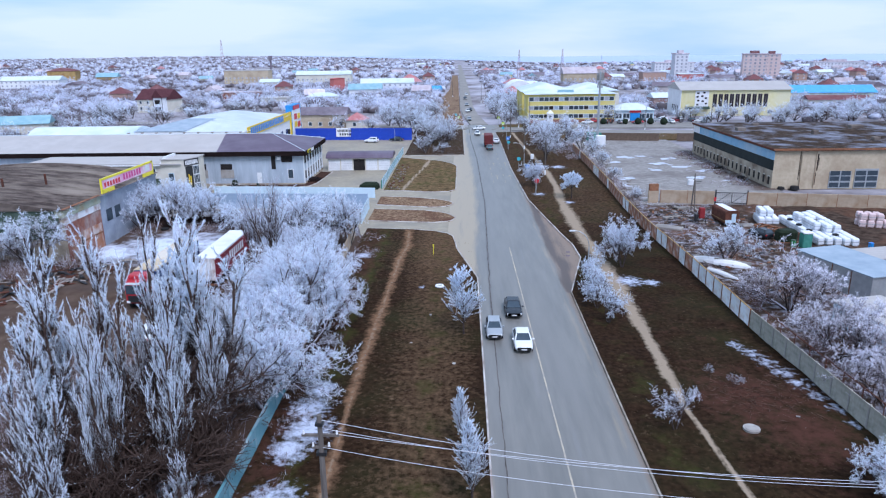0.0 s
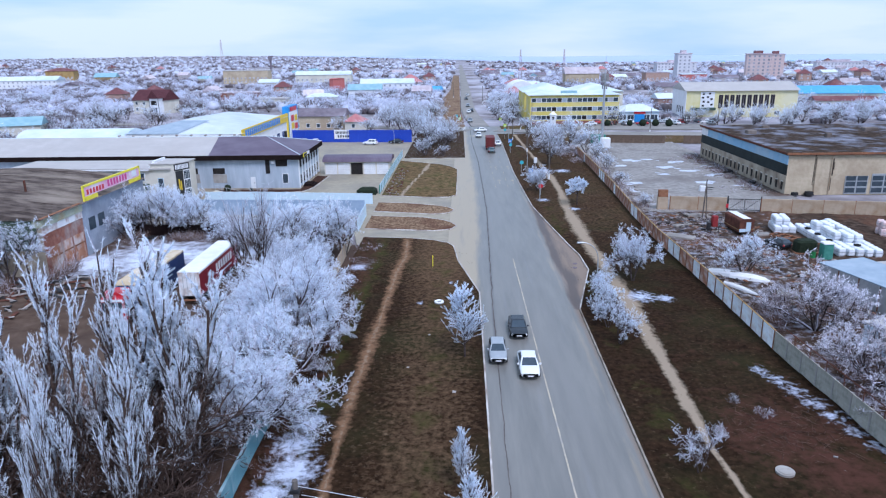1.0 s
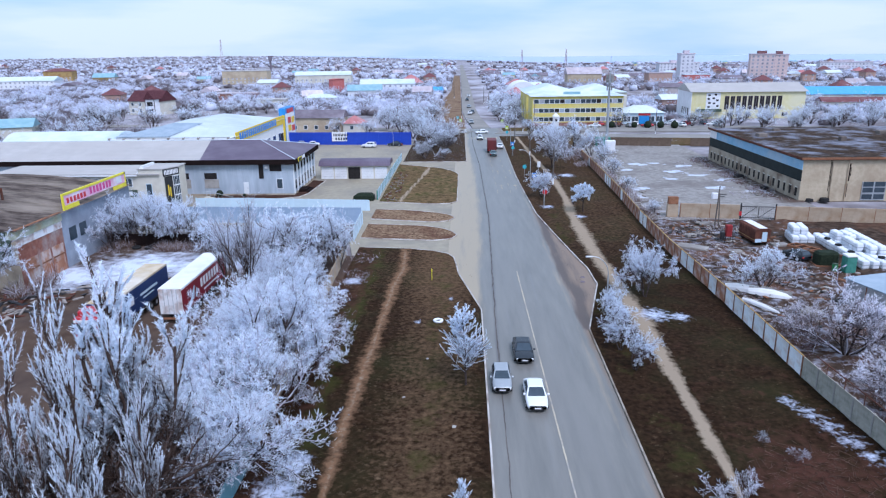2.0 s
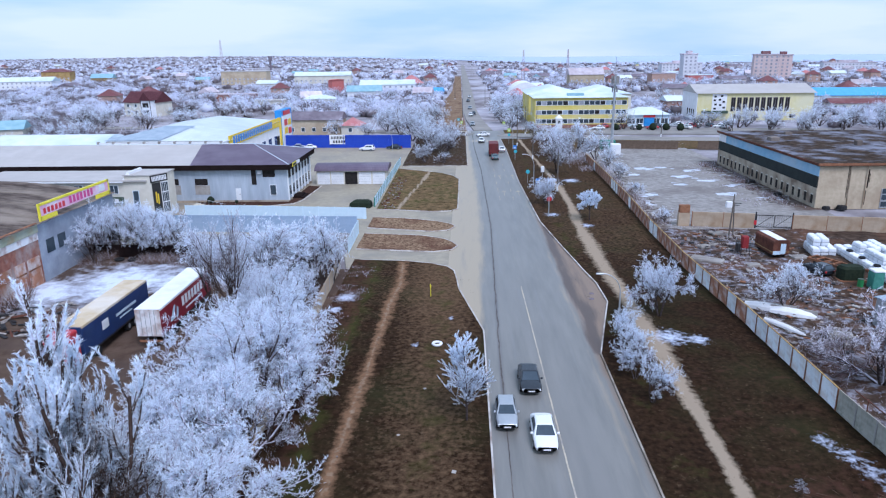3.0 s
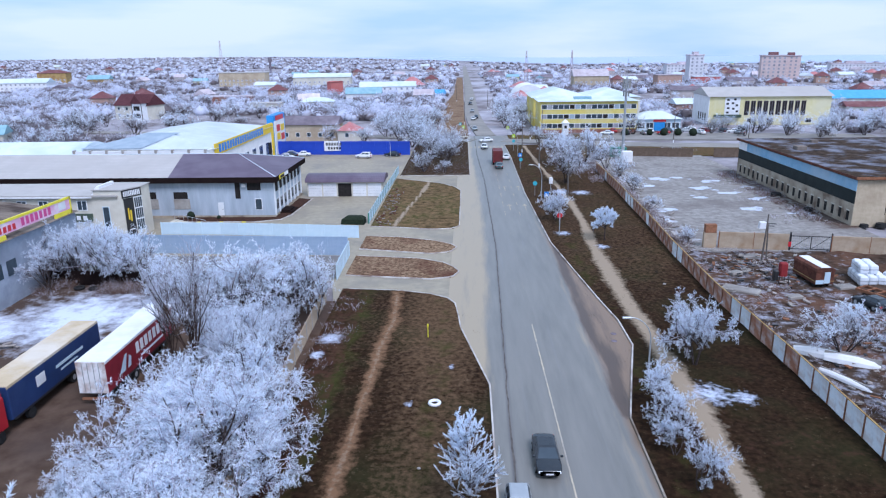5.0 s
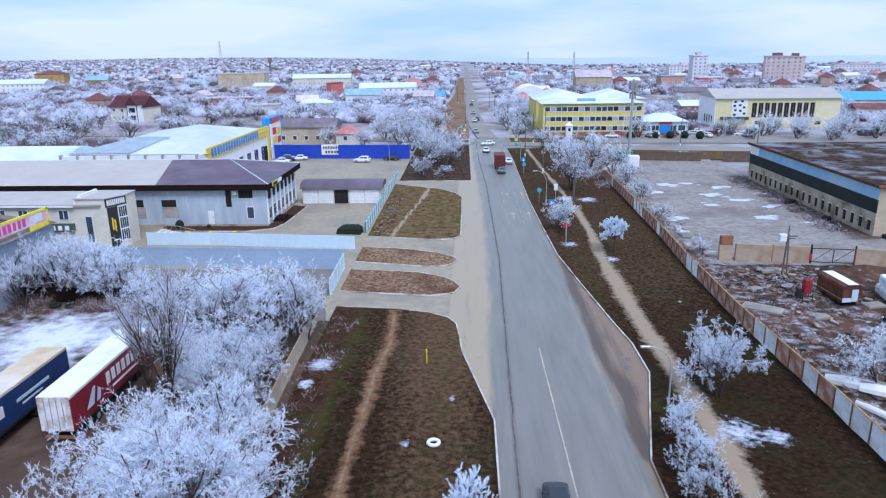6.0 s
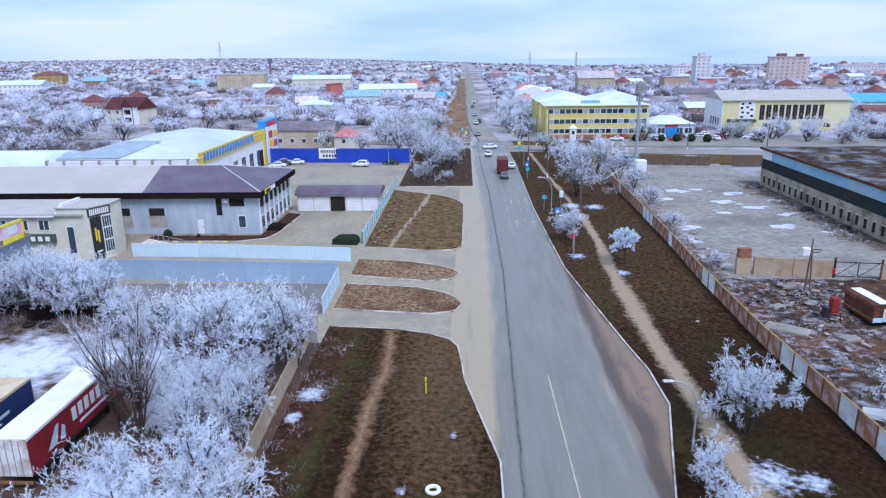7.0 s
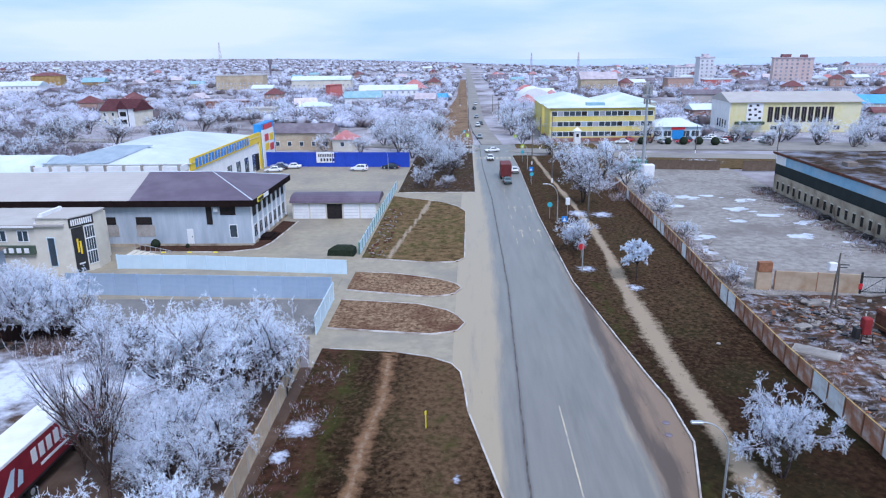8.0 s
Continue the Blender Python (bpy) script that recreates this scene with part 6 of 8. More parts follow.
# middle distance: trees with fewer, stouter twigs
MID = [spread_tree(s, 7.0, 4.4, 5, 5200, 1.0, 0.56, 50, 3, (5, 4, 4), 0.0, 1.15) for s in (81, 82, 83, 84)]
MID_DARK = [spread_tree(s, 7.0, 4.4, 5, 4600, 1.0, 0.16, 50, 3, (5, 4, 4), 0.0, 1.0) for s in (85, 86)]
FULL = [spread_tree(s, 7.0, 4.4, 6, 9400, 0.86, 0.50, 40, 3, (6, 5, 4), 0.0, 1.0) for s in (87, 88, 89)]
BUILT = [(-170, -62, 140, 200), (-134, -30, 140, 170), (-98, -14, 165, 236), (-64, -33, 250, 268), (18, 72, 262, 326), (84, 140, 280, 318), (40, 125, 225, 272), (60, 135, 130, 190), (-10, 14, 180, 1500),
         (-170, -132, 322, 362), (30, 64, 120, 225), (-18, 18, 228, 262)]


def free(x, y, pad=0.0):
    return not any(a - pad < x < b + pad and c - pad < y < d + pad for a, b, c, d in BUILT)


M_L = "frosted lilac-white tree in the town"
for x, y, s in ((-10.6, 191.5, 0.8), (-5.6, 190.4, 0.46), (-5.5, 206, 1.0), (-9.5, 211, 1.25), (-4.2, 216, 1.0), (-12, 222, 1.2), (-6, 226, 1.2), (-17, 236, 1.3), (-10.5, 238, 1.2), (-22, 248, 1.35), (-15, 254, 1.3),
                (-28, 262, 1.2), (-21, 270, 1.3), (-13, 282, 1.2), (-30, 282, 1.2), (-24, 292, 1.2), (-12, 300, 1.1), (-44, 248, 0.9), (-33, 246, 0.8)):
    plant("frosted_tree", FULL[rnd.randrange(3)], x, y, s, rnd.uniform(0, 360), "frosted lilac-white tree beside the driveway", "tree", "trees north of the lot")
for x, y, s in ((22, 240, 0.9), (16, 262, 0.9), (19, 275, 1.1), (14, 288, 1.2), (19, 300, 1.2), (13, 312, 1.1), (22, 318, 1.2), (16, 335, 1.3), (56, 262, 1.1), (82, 262, 0.9), (88, 268, 0.9), (96, 262, 1.0),
                (101, 268, 1.1), (107, 262, 1.0), (112, 270, 1.1), (120, 262, 1.1), (127, 268, 1.15), (134, 262, 1.1), (140, 270, 1.1), (117, 255, 1.0), (146, 262, 1.0), (152, 275, 1.2), (104, 255, 0.9),
                (90, 254, 0.8), (112, 250, 0.9), (128, 254, 0.9), (138, 250, 0.9), (158, 262, 1.1)):
    plant("frosted_tree", FULL[rnd.randrange(3)], x, y, s, rnd.uniform(0, 360), M_L, "tree", "town trees")
n = 0
while n < 42:
    x, y = rnd.uniform(-215, -72), rnd.uniform(200, 335)
    if not free(x, y, 3) or x < -0.78 * (y + 12):
        continue
    kindly = MID_DARK if rnd.random() < 0.5 else MID
    plant("frosted_tree", kindly[rnd.randrange(len(kindly))], x, y, rnd.uniform(0.8, 1.25), rnd.uniform(0, 360), "frosted lilac-white tree on waste land", "tree", "waste land trees", fall(x, y))
    n += 1
n = 0
while n < 84:
    y = rnd.uniform(175, 430)
    x = rnd.uniform(-0.78 * (y + 20), 0.72 * y)
    if not free(x, y, 4) or (x < 0 and noise.noise((x * 0.013, y * 0.013, 7.7)) < -0.12) or (x > 0 and y < 290):
        continue
    if x > -60 and y < 250:
        continue
    kindly = MID_DARK if rnd.random() < 0.16 else MID
    plant("frosted_tree", kindly[rnd.randrange(len(kindly))], x, y, rnd.uniform(0.75, 1.25), rnd.uniform(0, 360), M_L, "tree", "town trees", fall(x, y))
    n += 1


def far_woods(name, seed, count, y0, y1, spikes, label, size, side=(-0.85, 0.85), tone=0.52):
    """Far frosted trees and thickets, as one mesh of many small clumps, shaded darker below by colour."""
    rng = np.random.default_rng(seed)
    C, R = [], []
    while len(C) < count:
        y = y0 * (y1 / y0) ** rng.uniform()
        x = rng.uniform(*side) * y
        if -10 < x - 0.5 + 0.006 * (y - 300) < 9 or not free(x, y, 3) or noise.noise((x * 0.008, y * 0.008, 2.2)) < (-0.25 if x < 0 else -0.22):
            continue
        if math.hypot(x, y) > shore(math.atan2(x, y)) - 60:
            continue
        C.append((x, y, fall(x, y) - 0.2))
        R.append(rng.uniform(*size))
    C, R = np.array(C), np.array(R)
    n = len(C)
    way = unit(rng.normal(0, 1, (n, spikes, 3)) * np.array((1, 1, 0.75)) + np.array((0, 0, 0.25)))
    way[:, :, 2] = np.abs(way[:, :, 2]) + 0.05
    lobe = unit(rng.normal(0, 1, (n, 5, 3)) * np.array((1, 1, 0.5)) + np.array((0, 0, 0.3)))[:, rng.integers(0, 5, spikes)]
    reach = R[:, None, None] * rng.uniform(0.45, 0.66, (n, spikes, 1))
    lumps = way * reach + lobe * R[:, None, None] * 0.34
    lumps[:, :, 2] = np.abs(lumps[:, :, 2])
    base = C[:, None, :] + lumps + np.array((0, 0, 1)) * R[:, None, None] * 0.25
    length = R[:, None] * rng.uniform(0.10, 0.28, (n, spikes))
    r = R[:, None] * rng.uniform(0.028, 0.066, (n, spikes))
    v, f = needle_arrays(rng, base.reshape(-1, 3), way.reshape(-1, 3), length.ravel(), r.ravel())
    # frost plus painted shade: each crown's colour lightens upwards and darkens below
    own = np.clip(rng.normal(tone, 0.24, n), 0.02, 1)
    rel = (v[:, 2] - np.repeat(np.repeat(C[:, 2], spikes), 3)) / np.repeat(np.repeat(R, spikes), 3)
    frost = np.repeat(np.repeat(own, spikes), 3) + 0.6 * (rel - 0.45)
    # the dense twigs inside each crown: a lumpy dome of three uneven rings and a tip
    turn = np.arange(8) * math.pi / 4
    dome = np.concatenate([np.stack([c * np.cos(turn + k), c * np.sin(turn + k), np.full(8, z)], 1) for k, (c, z) in enumerate(((0.72, 0.02), (0.92, 0.42), (0.55, 0.86)))] + [np.array(((0, 0, 1.0),))])
    skin = [t for j in range(2) for k in range(8) for t in ((8 * j + k, 8 * j + (k + 1) % 8, 8 * j + 8 + k), (8 * j + (k + 1) % 8, 8 * j + 8 + (k + 1) % 8, 8 * j + 8 + k))] + [(16 + k, 16 + (k + 1) % 8, 24) for k in range(8)]
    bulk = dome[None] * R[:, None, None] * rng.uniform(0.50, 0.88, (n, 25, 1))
    # painted shade again: the inner dome is toned down and darkens downwards
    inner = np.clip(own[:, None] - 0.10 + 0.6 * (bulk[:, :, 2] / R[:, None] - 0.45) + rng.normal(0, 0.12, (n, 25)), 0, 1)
    vb = (bulk + C[:, None, :]).reshape(-1, 3)
    fb = (np.array(skin)[None] + (np.arange(n) * 25)[:, None, None]).reshape(-1, 3)
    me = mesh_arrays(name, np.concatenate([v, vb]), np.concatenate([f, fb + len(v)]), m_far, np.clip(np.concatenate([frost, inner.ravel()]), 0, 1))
    tagged(new(name, me), label, "trees", "", "stuff")


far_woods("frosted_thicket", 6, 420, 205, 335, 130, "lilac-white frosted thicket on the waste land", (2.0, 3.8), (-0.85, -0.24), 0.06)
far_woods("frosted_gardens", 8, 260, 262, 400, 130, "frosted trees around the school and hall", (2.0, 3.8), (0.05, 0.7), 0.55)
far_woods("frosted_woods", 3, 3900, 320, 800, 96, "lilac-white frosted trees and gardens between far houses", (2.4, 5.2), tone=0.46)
# the raised tone puts distance haze into the frost colour
far_woods("distant_woods", 4, 4800, 700, 4200, 24, "frosted treetops paled with haze towards the horizon", (3.4, 7.5), tone=0.6)


def scrub(name, seed, boxes, count, h, frost, label, material=None, z=0.0, slim=1.0):
    """Low brush and dry weeds as thin spikes."""
    rng = np.random.default_rng(seed)
    area = np.array([(b[1] - b[0]) * (b[3] - b[2]) for b in boxes], float)
    pick = rng.choice(len(boxes), count, p=area / area.sum())
    bx = np.array(boxes, float)[pick]
    clump = rng.uniform(0, 1, (count, 2))
    P = np.stack([bx[:, 0] + (bx[:, 1] - bx[:, 0]) * clump[:, 0], bx[:, 2] + (bx[:, 3] - bx[:, 2]) * clump[:, 1], np.full(count, z)], 1)
    keep = np.array([noise.noise((p[0] * 0.22, p[1] * 0.22, seed)) > -0.02 for p in P])
    P = P[keep]
    k = 9
    P = np.repeat(P, k, 0) + rng.normal(0, 0.22, (len(P) * k, 3)) * np.array((1, 1, 0))
    D = unit(rng.normal(0, 0.55, P.shape) + np.array((0, 0, 0.9)))
    v, f = twig_arrays(P, D, rng.uniform(0.4, 1.0, len(P)) * h, rng.uniform(0.012, 0.035, len(P)) * slim)
    fr = (np.repeat(np.clip(rng.normal(frost, 0.25, len(P)), 0, 1), 4) + np.tile((0, 0, 0, 0.3), len(P))) * min(1.0, frost * 20)
    tagged(new(name, mesh_arrays(name, v, f, material or m_scrub, np.clip(fr, 0, 1))), label, "weeds", "", "stuff")


scrub("frosted_weeds", 7, [(30.8, 46, 40, 122), (30.8, 35, 122, 190), (52, 61.5, 138, 186), (33, 60, 122, 126)], 4200, 0.36, 0.36, "frosted dry weeds in the scrapyard", None, 0.0, 0.55)
scrub("hall_brush", 14, [(-74, -52.5, 81, 88), (-53.8, -51.5, 88, 98)], 600, 3.0, 0.14, "dark bare brush against the hall and shed walls")
scrub("fence_brush", 16, [(-54, -24, 105.2, 109.8)], 1500, 1.7, 0.05, "dark bare brush along the board fence", None, 0.0, 0.8)
scrub("brown_brush", 8, [(-16, -12.2, 20, 104), (-60, -20, 104.5, 109.5), (-40, -18, 30, 60)], 3400, 0.55, 0.3, "brown winter brush along the fence", None, 0.0, 0.6)
scrub("poplar_brush", 12, [(-42, -17, 24, 58)], 3000, 3.0, 0.10, "dense brown bare brush under the poplars", None, 0.0, 0.7)
scrub("fence_end_brush", 15, [(26.0, 33.0, 176, 206)], 420, 1.7, 0.2, "brown bare brush around the fence end", None, 0.0, 0.8)
scrub("shed_brush", 13, [(57.0, 61.6, 140, 188), (31, 33.5, 126, 190)], 1300, 1.2, 0.16, "reddish dry brush along the shed wall")
scrub("lilac_brush", 9, [(-140, -62, 175, 240), (-220, -100, 215, 330), (-100, -60, 235, 290)], 3600, 2.2, 0.35, "reddish-brown frosted brush on waste land")
scrub("verge_grass", 10, [(-14.5, 1.0, 36, 103), (13.4, 28.5, 36, 140), (-15.5, -2.4, 112, 121), (-15.5, -2.8, 124.6, 130), (-15.8, -2, 140, 172)], 900, 0.10, 0.0, "short dry grass tufts on the verge", m_turf_tuft, 0.1, 0.5)


# ---- vehicles ----
def pane(a, b, c, d, u0, u1, v0, v1, out=0.014):
    """A thin slab on the quad a b c d (a to b below, d to c above), cut to the shares u and v."""
    a, b, c, d = (Vector(p) for p in (a, b, c, d))
    n = (b - a).cross(d - a).normalized() * out

    def at(u, v):
        return (a.lerp(b, u)).lerp(d.lerp(c, u), v)

    quad = [at(u0, v0), at(u1, v0), at(u1, v1), at(u0, v1)]
    return Solid().add([tuple(p - n) for p in quad] + [tuple(p + n) for p in quad], [(3, 2, 1, 0), (4, 5, 6, 7), (0, 1, 5, 4), (1, 2, 6, 5), (2, 3, 7, 6), (3, 0, 4, 7)])


def car(label, paint, at, turn, kind="sedan", group=""):
    """A car that faces along its own +y."""
    L, W, H, hood, tail, slope = {"sedan": (4.65, 1.80, 1.46, 0.90, 0.62, 0.72), "hatch": (4.0, 1.68, 1.43, 0.92, 0.12, 0.42), "suv": (4.5, 1.86, 1.68, 1.04, 0.12, 0.34)}[kind]
    c = thing("car", label, "car", at, turn, group)
    w = W / 2

    def ring(y, hw, z0, z1):
        side = ((0.78, z0), (0.95, z0 + 0.10), (1.0, z0 + 0.30), (0.985, z1 - 0.16), (0.93, z1 - 0.05), (0.72, z1), (0.30, z1 + 0.02))
        return [(hw * k, y, z) for k, z in side] + [(-hw * k, y, z) for k, z in reversed(side)]

    part("body", Solid().loft([ring(-L / 2, w * 0.70, 0.42, hood - 0.16), ring(-L / 2 + 0.06, w * 0.86, 0.34, hood - 0.06), ring(-L / 2 + 0.30, w * 0.96, 0.27, hood + 0.01), ring(-L / 2 + 0.95, w, 0.22, hood + 0.03),
                               ring(0, w, 0.20, hood + 0.02), ring(L / 2 - 1.15, w, 0.22, hood), ring(L / 2 - 0.55, w * 0.97, 0.24, hood - 0.09), ring(L / 2 - 0.20, w * 0.90, 0.27, hood - 0.19),
                               ring(L / 2 - 0.05, w * 0.80, 0.32, hood - 0.29), ring(L / 2, w * 0.66, 0.40, hood - 0.38)]), paint, c, smooth=True)
    y0, y1 = -L / 2 + tail, L / 2 - 1.18
    t0, t1 = y0 + slope, y1 - 0.78
    low = [(-w * 0.93, y0, hood), (w * 0.93, y0, hood), (w * 0.93, y1, hood), (-w * 0.93, y1, hood)]
    top = [(-w * 0.70, t0, H - 0.05), (w * 0.70, t0, H - 0.05), (w * 0.70, t1, H - 0.05), (-w * 0.70, t1, H - 0.05)]
    cap = [(-w * 0.58, t0 + 0.12, H), (w * 0.58, t0 + 0.12, H), (w * 0.58, t1 - 0.12, H), (-w * 0.58, t1 - 0.12, H)]
    cabin = part("cabin", Solid().loft([[(x, y, z - 0.05) for x, y, z in low], low, top, cap]), paint, c)
    part("windscreen", pane(low[2], low[3], top[3], top[2], 0.07, 0.93, 0.05, 0.93), m_glass, cabin)
    part("rear_window", pane(low[0], low[1], top[1], top[0], 0.10, 0.90, 0.20, 0.90), m_glass, cabin)
    for u0, u1 in ((0.13, 0.48), (0.52, 0.86)):
        part("side_window", pane(low[1], low[2], top[2], top[1], u0, u1, 0.14, 0.88), m_glass, cabin)
        part("side_window", pane(low[3], low[0], top[0], top[3], 1 - u1, 1 - u0, 0.14, 0.88), m_glass, cabin)
    for sx in (-1, 1):
        part("headlight", Solid().soft_box(sx * w * 0.66 - 0.19, L / 2 - 0.30, hood - 0.40, sx * w * 0.66 + 0.17, L / 2 - 0.04, hood - 0.25, 0.05), m_lamp_glass, c)
        part("tail_light", Solid().soft_box(sx * w * 0.74 - 0.14, -L / 2 + 0.0, hood - 0.34, sx * w * 0.74 + 0.12, -L / 2 + 0.18, hood - 0.12, 0.04), m_tail, c)
        part("mirror", Solid().soft_box(sx * (w + 0.08) - 0.10, y1 - 0.34, hood + 0.02, sx * (w + 0.08) + 0.10, y1 - 0.20, hood + 0.16, 0.03), paint, c)
        for sy in (-1, 1):
            cy = sy * L * 0.295
            rim_pts = [(0.32 * math.cos(a), 0.32 * math.sin(a)) for a in [k * math.pi / 7 for k in range(14)]]
            x0, x1 = sx * (w - 0.2), sx * (w + 0.012)
            t = part("wheel", Solid().loft([[(x0, cy + a, 0.32 + b) for a, b in rim_pts], [(x1, cy + a, 0.32 + b) for a, b in rim_pts]]), m_tyre, c)
            part("rim", Solid().loft([[(x1, cy + a * 0.62, 0.32 + b * 0.62) for a, b in rim_pts], [(x1 + sx * 0.02, cy + a * 0.5, 0.32 + b * 0.5) for a, b in rim_pts]]), m_steel, t)
    part("grille", Solid().soft_box(-w * 0.44, L / 2 - 0.10, hood - 0.50, w * 0.44, L / 2 + 0.012, hood - 0.36, 0.03), m_black, c)
    part("air_intake", Solid().soft_box(-w * 0.56, L / 2 - 0.12, 0.30, w * 0.56, L / 2 - 0.01, 0.40, 0.03), m_black, c)
    part("number_plate", Solid().box(-0.26, L / 2 - 0.01, 0.43, 0.26, L / 2 + 0.025, 0.54), m_white, c)
    return c


car("white sedan driving on the asphalt road", m_car_white, (5.75, 61.9, 0), 180)
car("dark grey sedan driving on the asphalt road", m_car_dark, (5.45, 70.6, 0), 180)
car("silver hatchback driving beside the road seam", m_car_silver, (3.1, 64.6, 0), 180, "hatch")
car("grey-green car waiting behind the red lorry", m_car_green, (7.75, 196.5, 0), 0)
car("white car beside the red lorry", m_car_white, (10.2, 210.5, 0), 0)
car("white car crossing the junction", m_car_white, (4.9, 231.0, 0), 180)
car("white car crossing the junction", m_car_white, (5.8, 246.0, 0), 110)
for i, (x, y, mt) in enumerate(((2.6, 278, m_car_silver), (2.4, 316, m_car_white), (3.6, 322, m_car_dark), (2.2, 352, m_car_silver), (1.5, 398, m_car_dark), (2.4, 430, m_car_white))):
    car("small far car on the pale road", mt, (x, y, 0.13 + fall(x, y)), 180, group="far traffic")
car("white crossover parked on the concrete lot", m_car_white, (-28.6, 214.2, 0), 82, "suv")
car("dark car parked beside the blue wall", m_car_dark, (-21.0, 217.2, 0), 84)
for i, (x, y, mt) in enumerate(((-50.2, 213.5, m_car_white), (-49.8, 216.8, m_car_dark), (-50.4, 219.6, m_car_silver), (-46.6, 218.6, m_car_white))):
    car("car parked in front of the service hall", mt, (x, y, 0), 100, group="parked cars by the hall")
for i in range(15):
    x = 47 + 3.1 * i
    if i in (3, 8, 12):
        continue
    car("car parked on the office car park", (m_car_white, m_car_dark, m_car_silver, m_red, m_car_dark)[(i * 3) % 5], (x, 261.5 - 0.1 * i + (5.5 if i % 2 else 0), 0.15), (8 if i % 3 else 84), group="office car park")
car("old dark car wreck with pale bonnet in the scrapyard", m_car_dark, (45.0, 101.0, 0.05), 18, "hatch")

# red lorry waiting at the junction
t = thing("lorry", "dark red box lorry waiting at the junction", "lorry", (7.6, 204.0, 0))
part("box", Solid().soft_box(-1.25, -3.6, 0.95, 1.25, 2.2, 3.6, 0.06), m_box_red, t)
cab = part("cab", Solid().soft_box(-1.15, 2.3, 0.6, 1.15, 4.2, 2.9, 0.12), m_red, t)
part("windscreen", Solid().box(-1.0, 4.15, 1.7, 1.0, 4.25, 2.6), m_glass, cab)
part("chassis", Solid().box(-0.5, -3.5, 0.6, 0.5, 4.0, 0.95), m_black, t)
for sx in (-1, 1):
    part("tail_light", Solid().box(sx * 0.95 - 0.18, -3.66, 0.75, sx * 0.95 + 0.18, -3.58, 0.92), m_tail, t)
    for y in (-2.6, -1.4, 3.2):
        ring = [(0.5 * math.cos(a), 0.5 * math.sin(a)) for a in [k * math.pi / 7 for k in range(14)]]
        part("wheel", Solid().loft([[(sx * 0.85, y + a, 0.5 + b) for a, b in ring], [(sx * 1.2, y + a, 0.5 + b) for a, b in ring]]), m_tyre, t)


def trailer(label, at, turn, cloth, roof_mat, rear_mat):
    t = thing("semi_trailer", label, "trailer", at, turn)
    part("body", Solid().soft_box(-1.27, 0, 1.15, 1.27, 13.4, 3.92, 0.05), cloth, t)
    part("roof", Solid().box(-1.25, 0.05, 3.92, 1.25, 13.35, 4.0), roof_mat, t)
    for x in (-1.28, 1.2):
        part("rail", Solid().box(x, 0, 3.78, x + 0.08, 13.4, 3.98), roof_mat, t)
        part("skirt", Solid().box(x, 0.2, 1.0, x + 0.08, 13.2, 1.2), m_black, t)
    rd = part("rear_door", Solid().box(-1.24, -0.06, 1.15, 1.24, 0.0, 3.95), rear_mat, t)
    for x in (-0.7, -0.25, 0.25, 0.7):
        part("lock_bar", Solid().cyl(x, -0.09, 1.2, 3.9, 0.025, 6), m_steel, rd)
    part("chassis", Solid().box(-0.5, 0.3, 0.85, 0.5, 13.1, 1.15), m_black, t)
    part("bumper", Solid().box(-1.15, -0.02, 0.5, 1.15, 0.1, 0.7), m_rust, t)
    for sx in (-1, 1):
        for y in (2.2, 3.5, 4.8):
            ring = [(0.5 * math.cos(a), 0.5 * math.sin(a)) for a in [k * math.pi / 7 for k in range(14)]]
            w = part("wheel", Solid().loft([[(sx * 0.75, y + a, 0.5 + b) for a, b in ring], [(sx * 1.2, y + a, 0.5 + b) for a, b in ring]]), m_tyre, t)
            part("rim", Solid().loft([[(sx * 1.2, y + a * 0.5, 0.5 + b * 0.5) for a, b in ring], [(sx * 1.22, y + a * 0.4, 0.5 + b * 0.4) for a, b in ring]]), m_steel, w)
        part("leg", Solid().box(sx * 0.9 - 0.08, 10.4, 0.0, sx * 0.9 + 0.08, 10.6, 1.0), m_black, t)
    return t


t = trailer("crimson curtain-sided semi-trailer with a snowy roof", (-31.4, 78.2, 0), 0, m_crimson, m_white, m_rusty_white)
bars = Solid()
for i in range(7):
    bars.box(1.27, 5.2 + 0.85 * i, 2.35, 1.30, 5.75 + 0.85 * i, 3.35)
bars.box(1.27, 6.0, 1.75, 1.30, 10.6, 1.95)
part("lettering", bars, m_white, t, "white lettering drawn as bars")
part("emblem", Solid().add([(1.30, 1.9, 1.8), (1.30, 3.1, 3.2), (1.30, 3.5, 3.2), (1.30, 3.0, 1.8), (1.30, 3.4, 1.8), (1.30, 3.8, 2.9), (1.30, 4.2, 2.6), (1.30, 4.0, 1.8)], [(0, 3, 2, 1), (4, 7, 6, 5)]), m_iceblue, t, "pale blue emblem")
t = trailer("navy curtain-sided semi-trailer with a sandy roof", (-36.8, 87.2, 0), 180, m_navy, m_sand_roof, m_steel)
part("emblem", Solid().box(-1.31, 8.8, 2.2, -1.27, 10.0, 3.1), m_white, t, "white emblem")
part("lettering", Solid().box(-1.31, 3.0, 2.5, -1.27, 7.2, 2.75).box(-1.31, 4.0, 2.05, -1.27, 6.6, 2.2), m_iceblue, t)
t = thing("tractor_unit", "red lorry tractor unit coupled to the navy trailer", "lorry", (-36.8, 73.0, 0), 180)
cab = part("cab", Solid().soft_box(-1.22, -0.4, 0.9, 1.22, 1.9, 3.5, 0.14), m_red, t)
part("windscreen", Solid().box(-1.05, 1.86, 2.0, 1.05, 1.95, 3.0), m_glass, cab)
part("deflector", Solid().soft_box(-1.1, -0.4, 3.5, 1.1, 1.2, 3.95, 0.12), m_red, t)
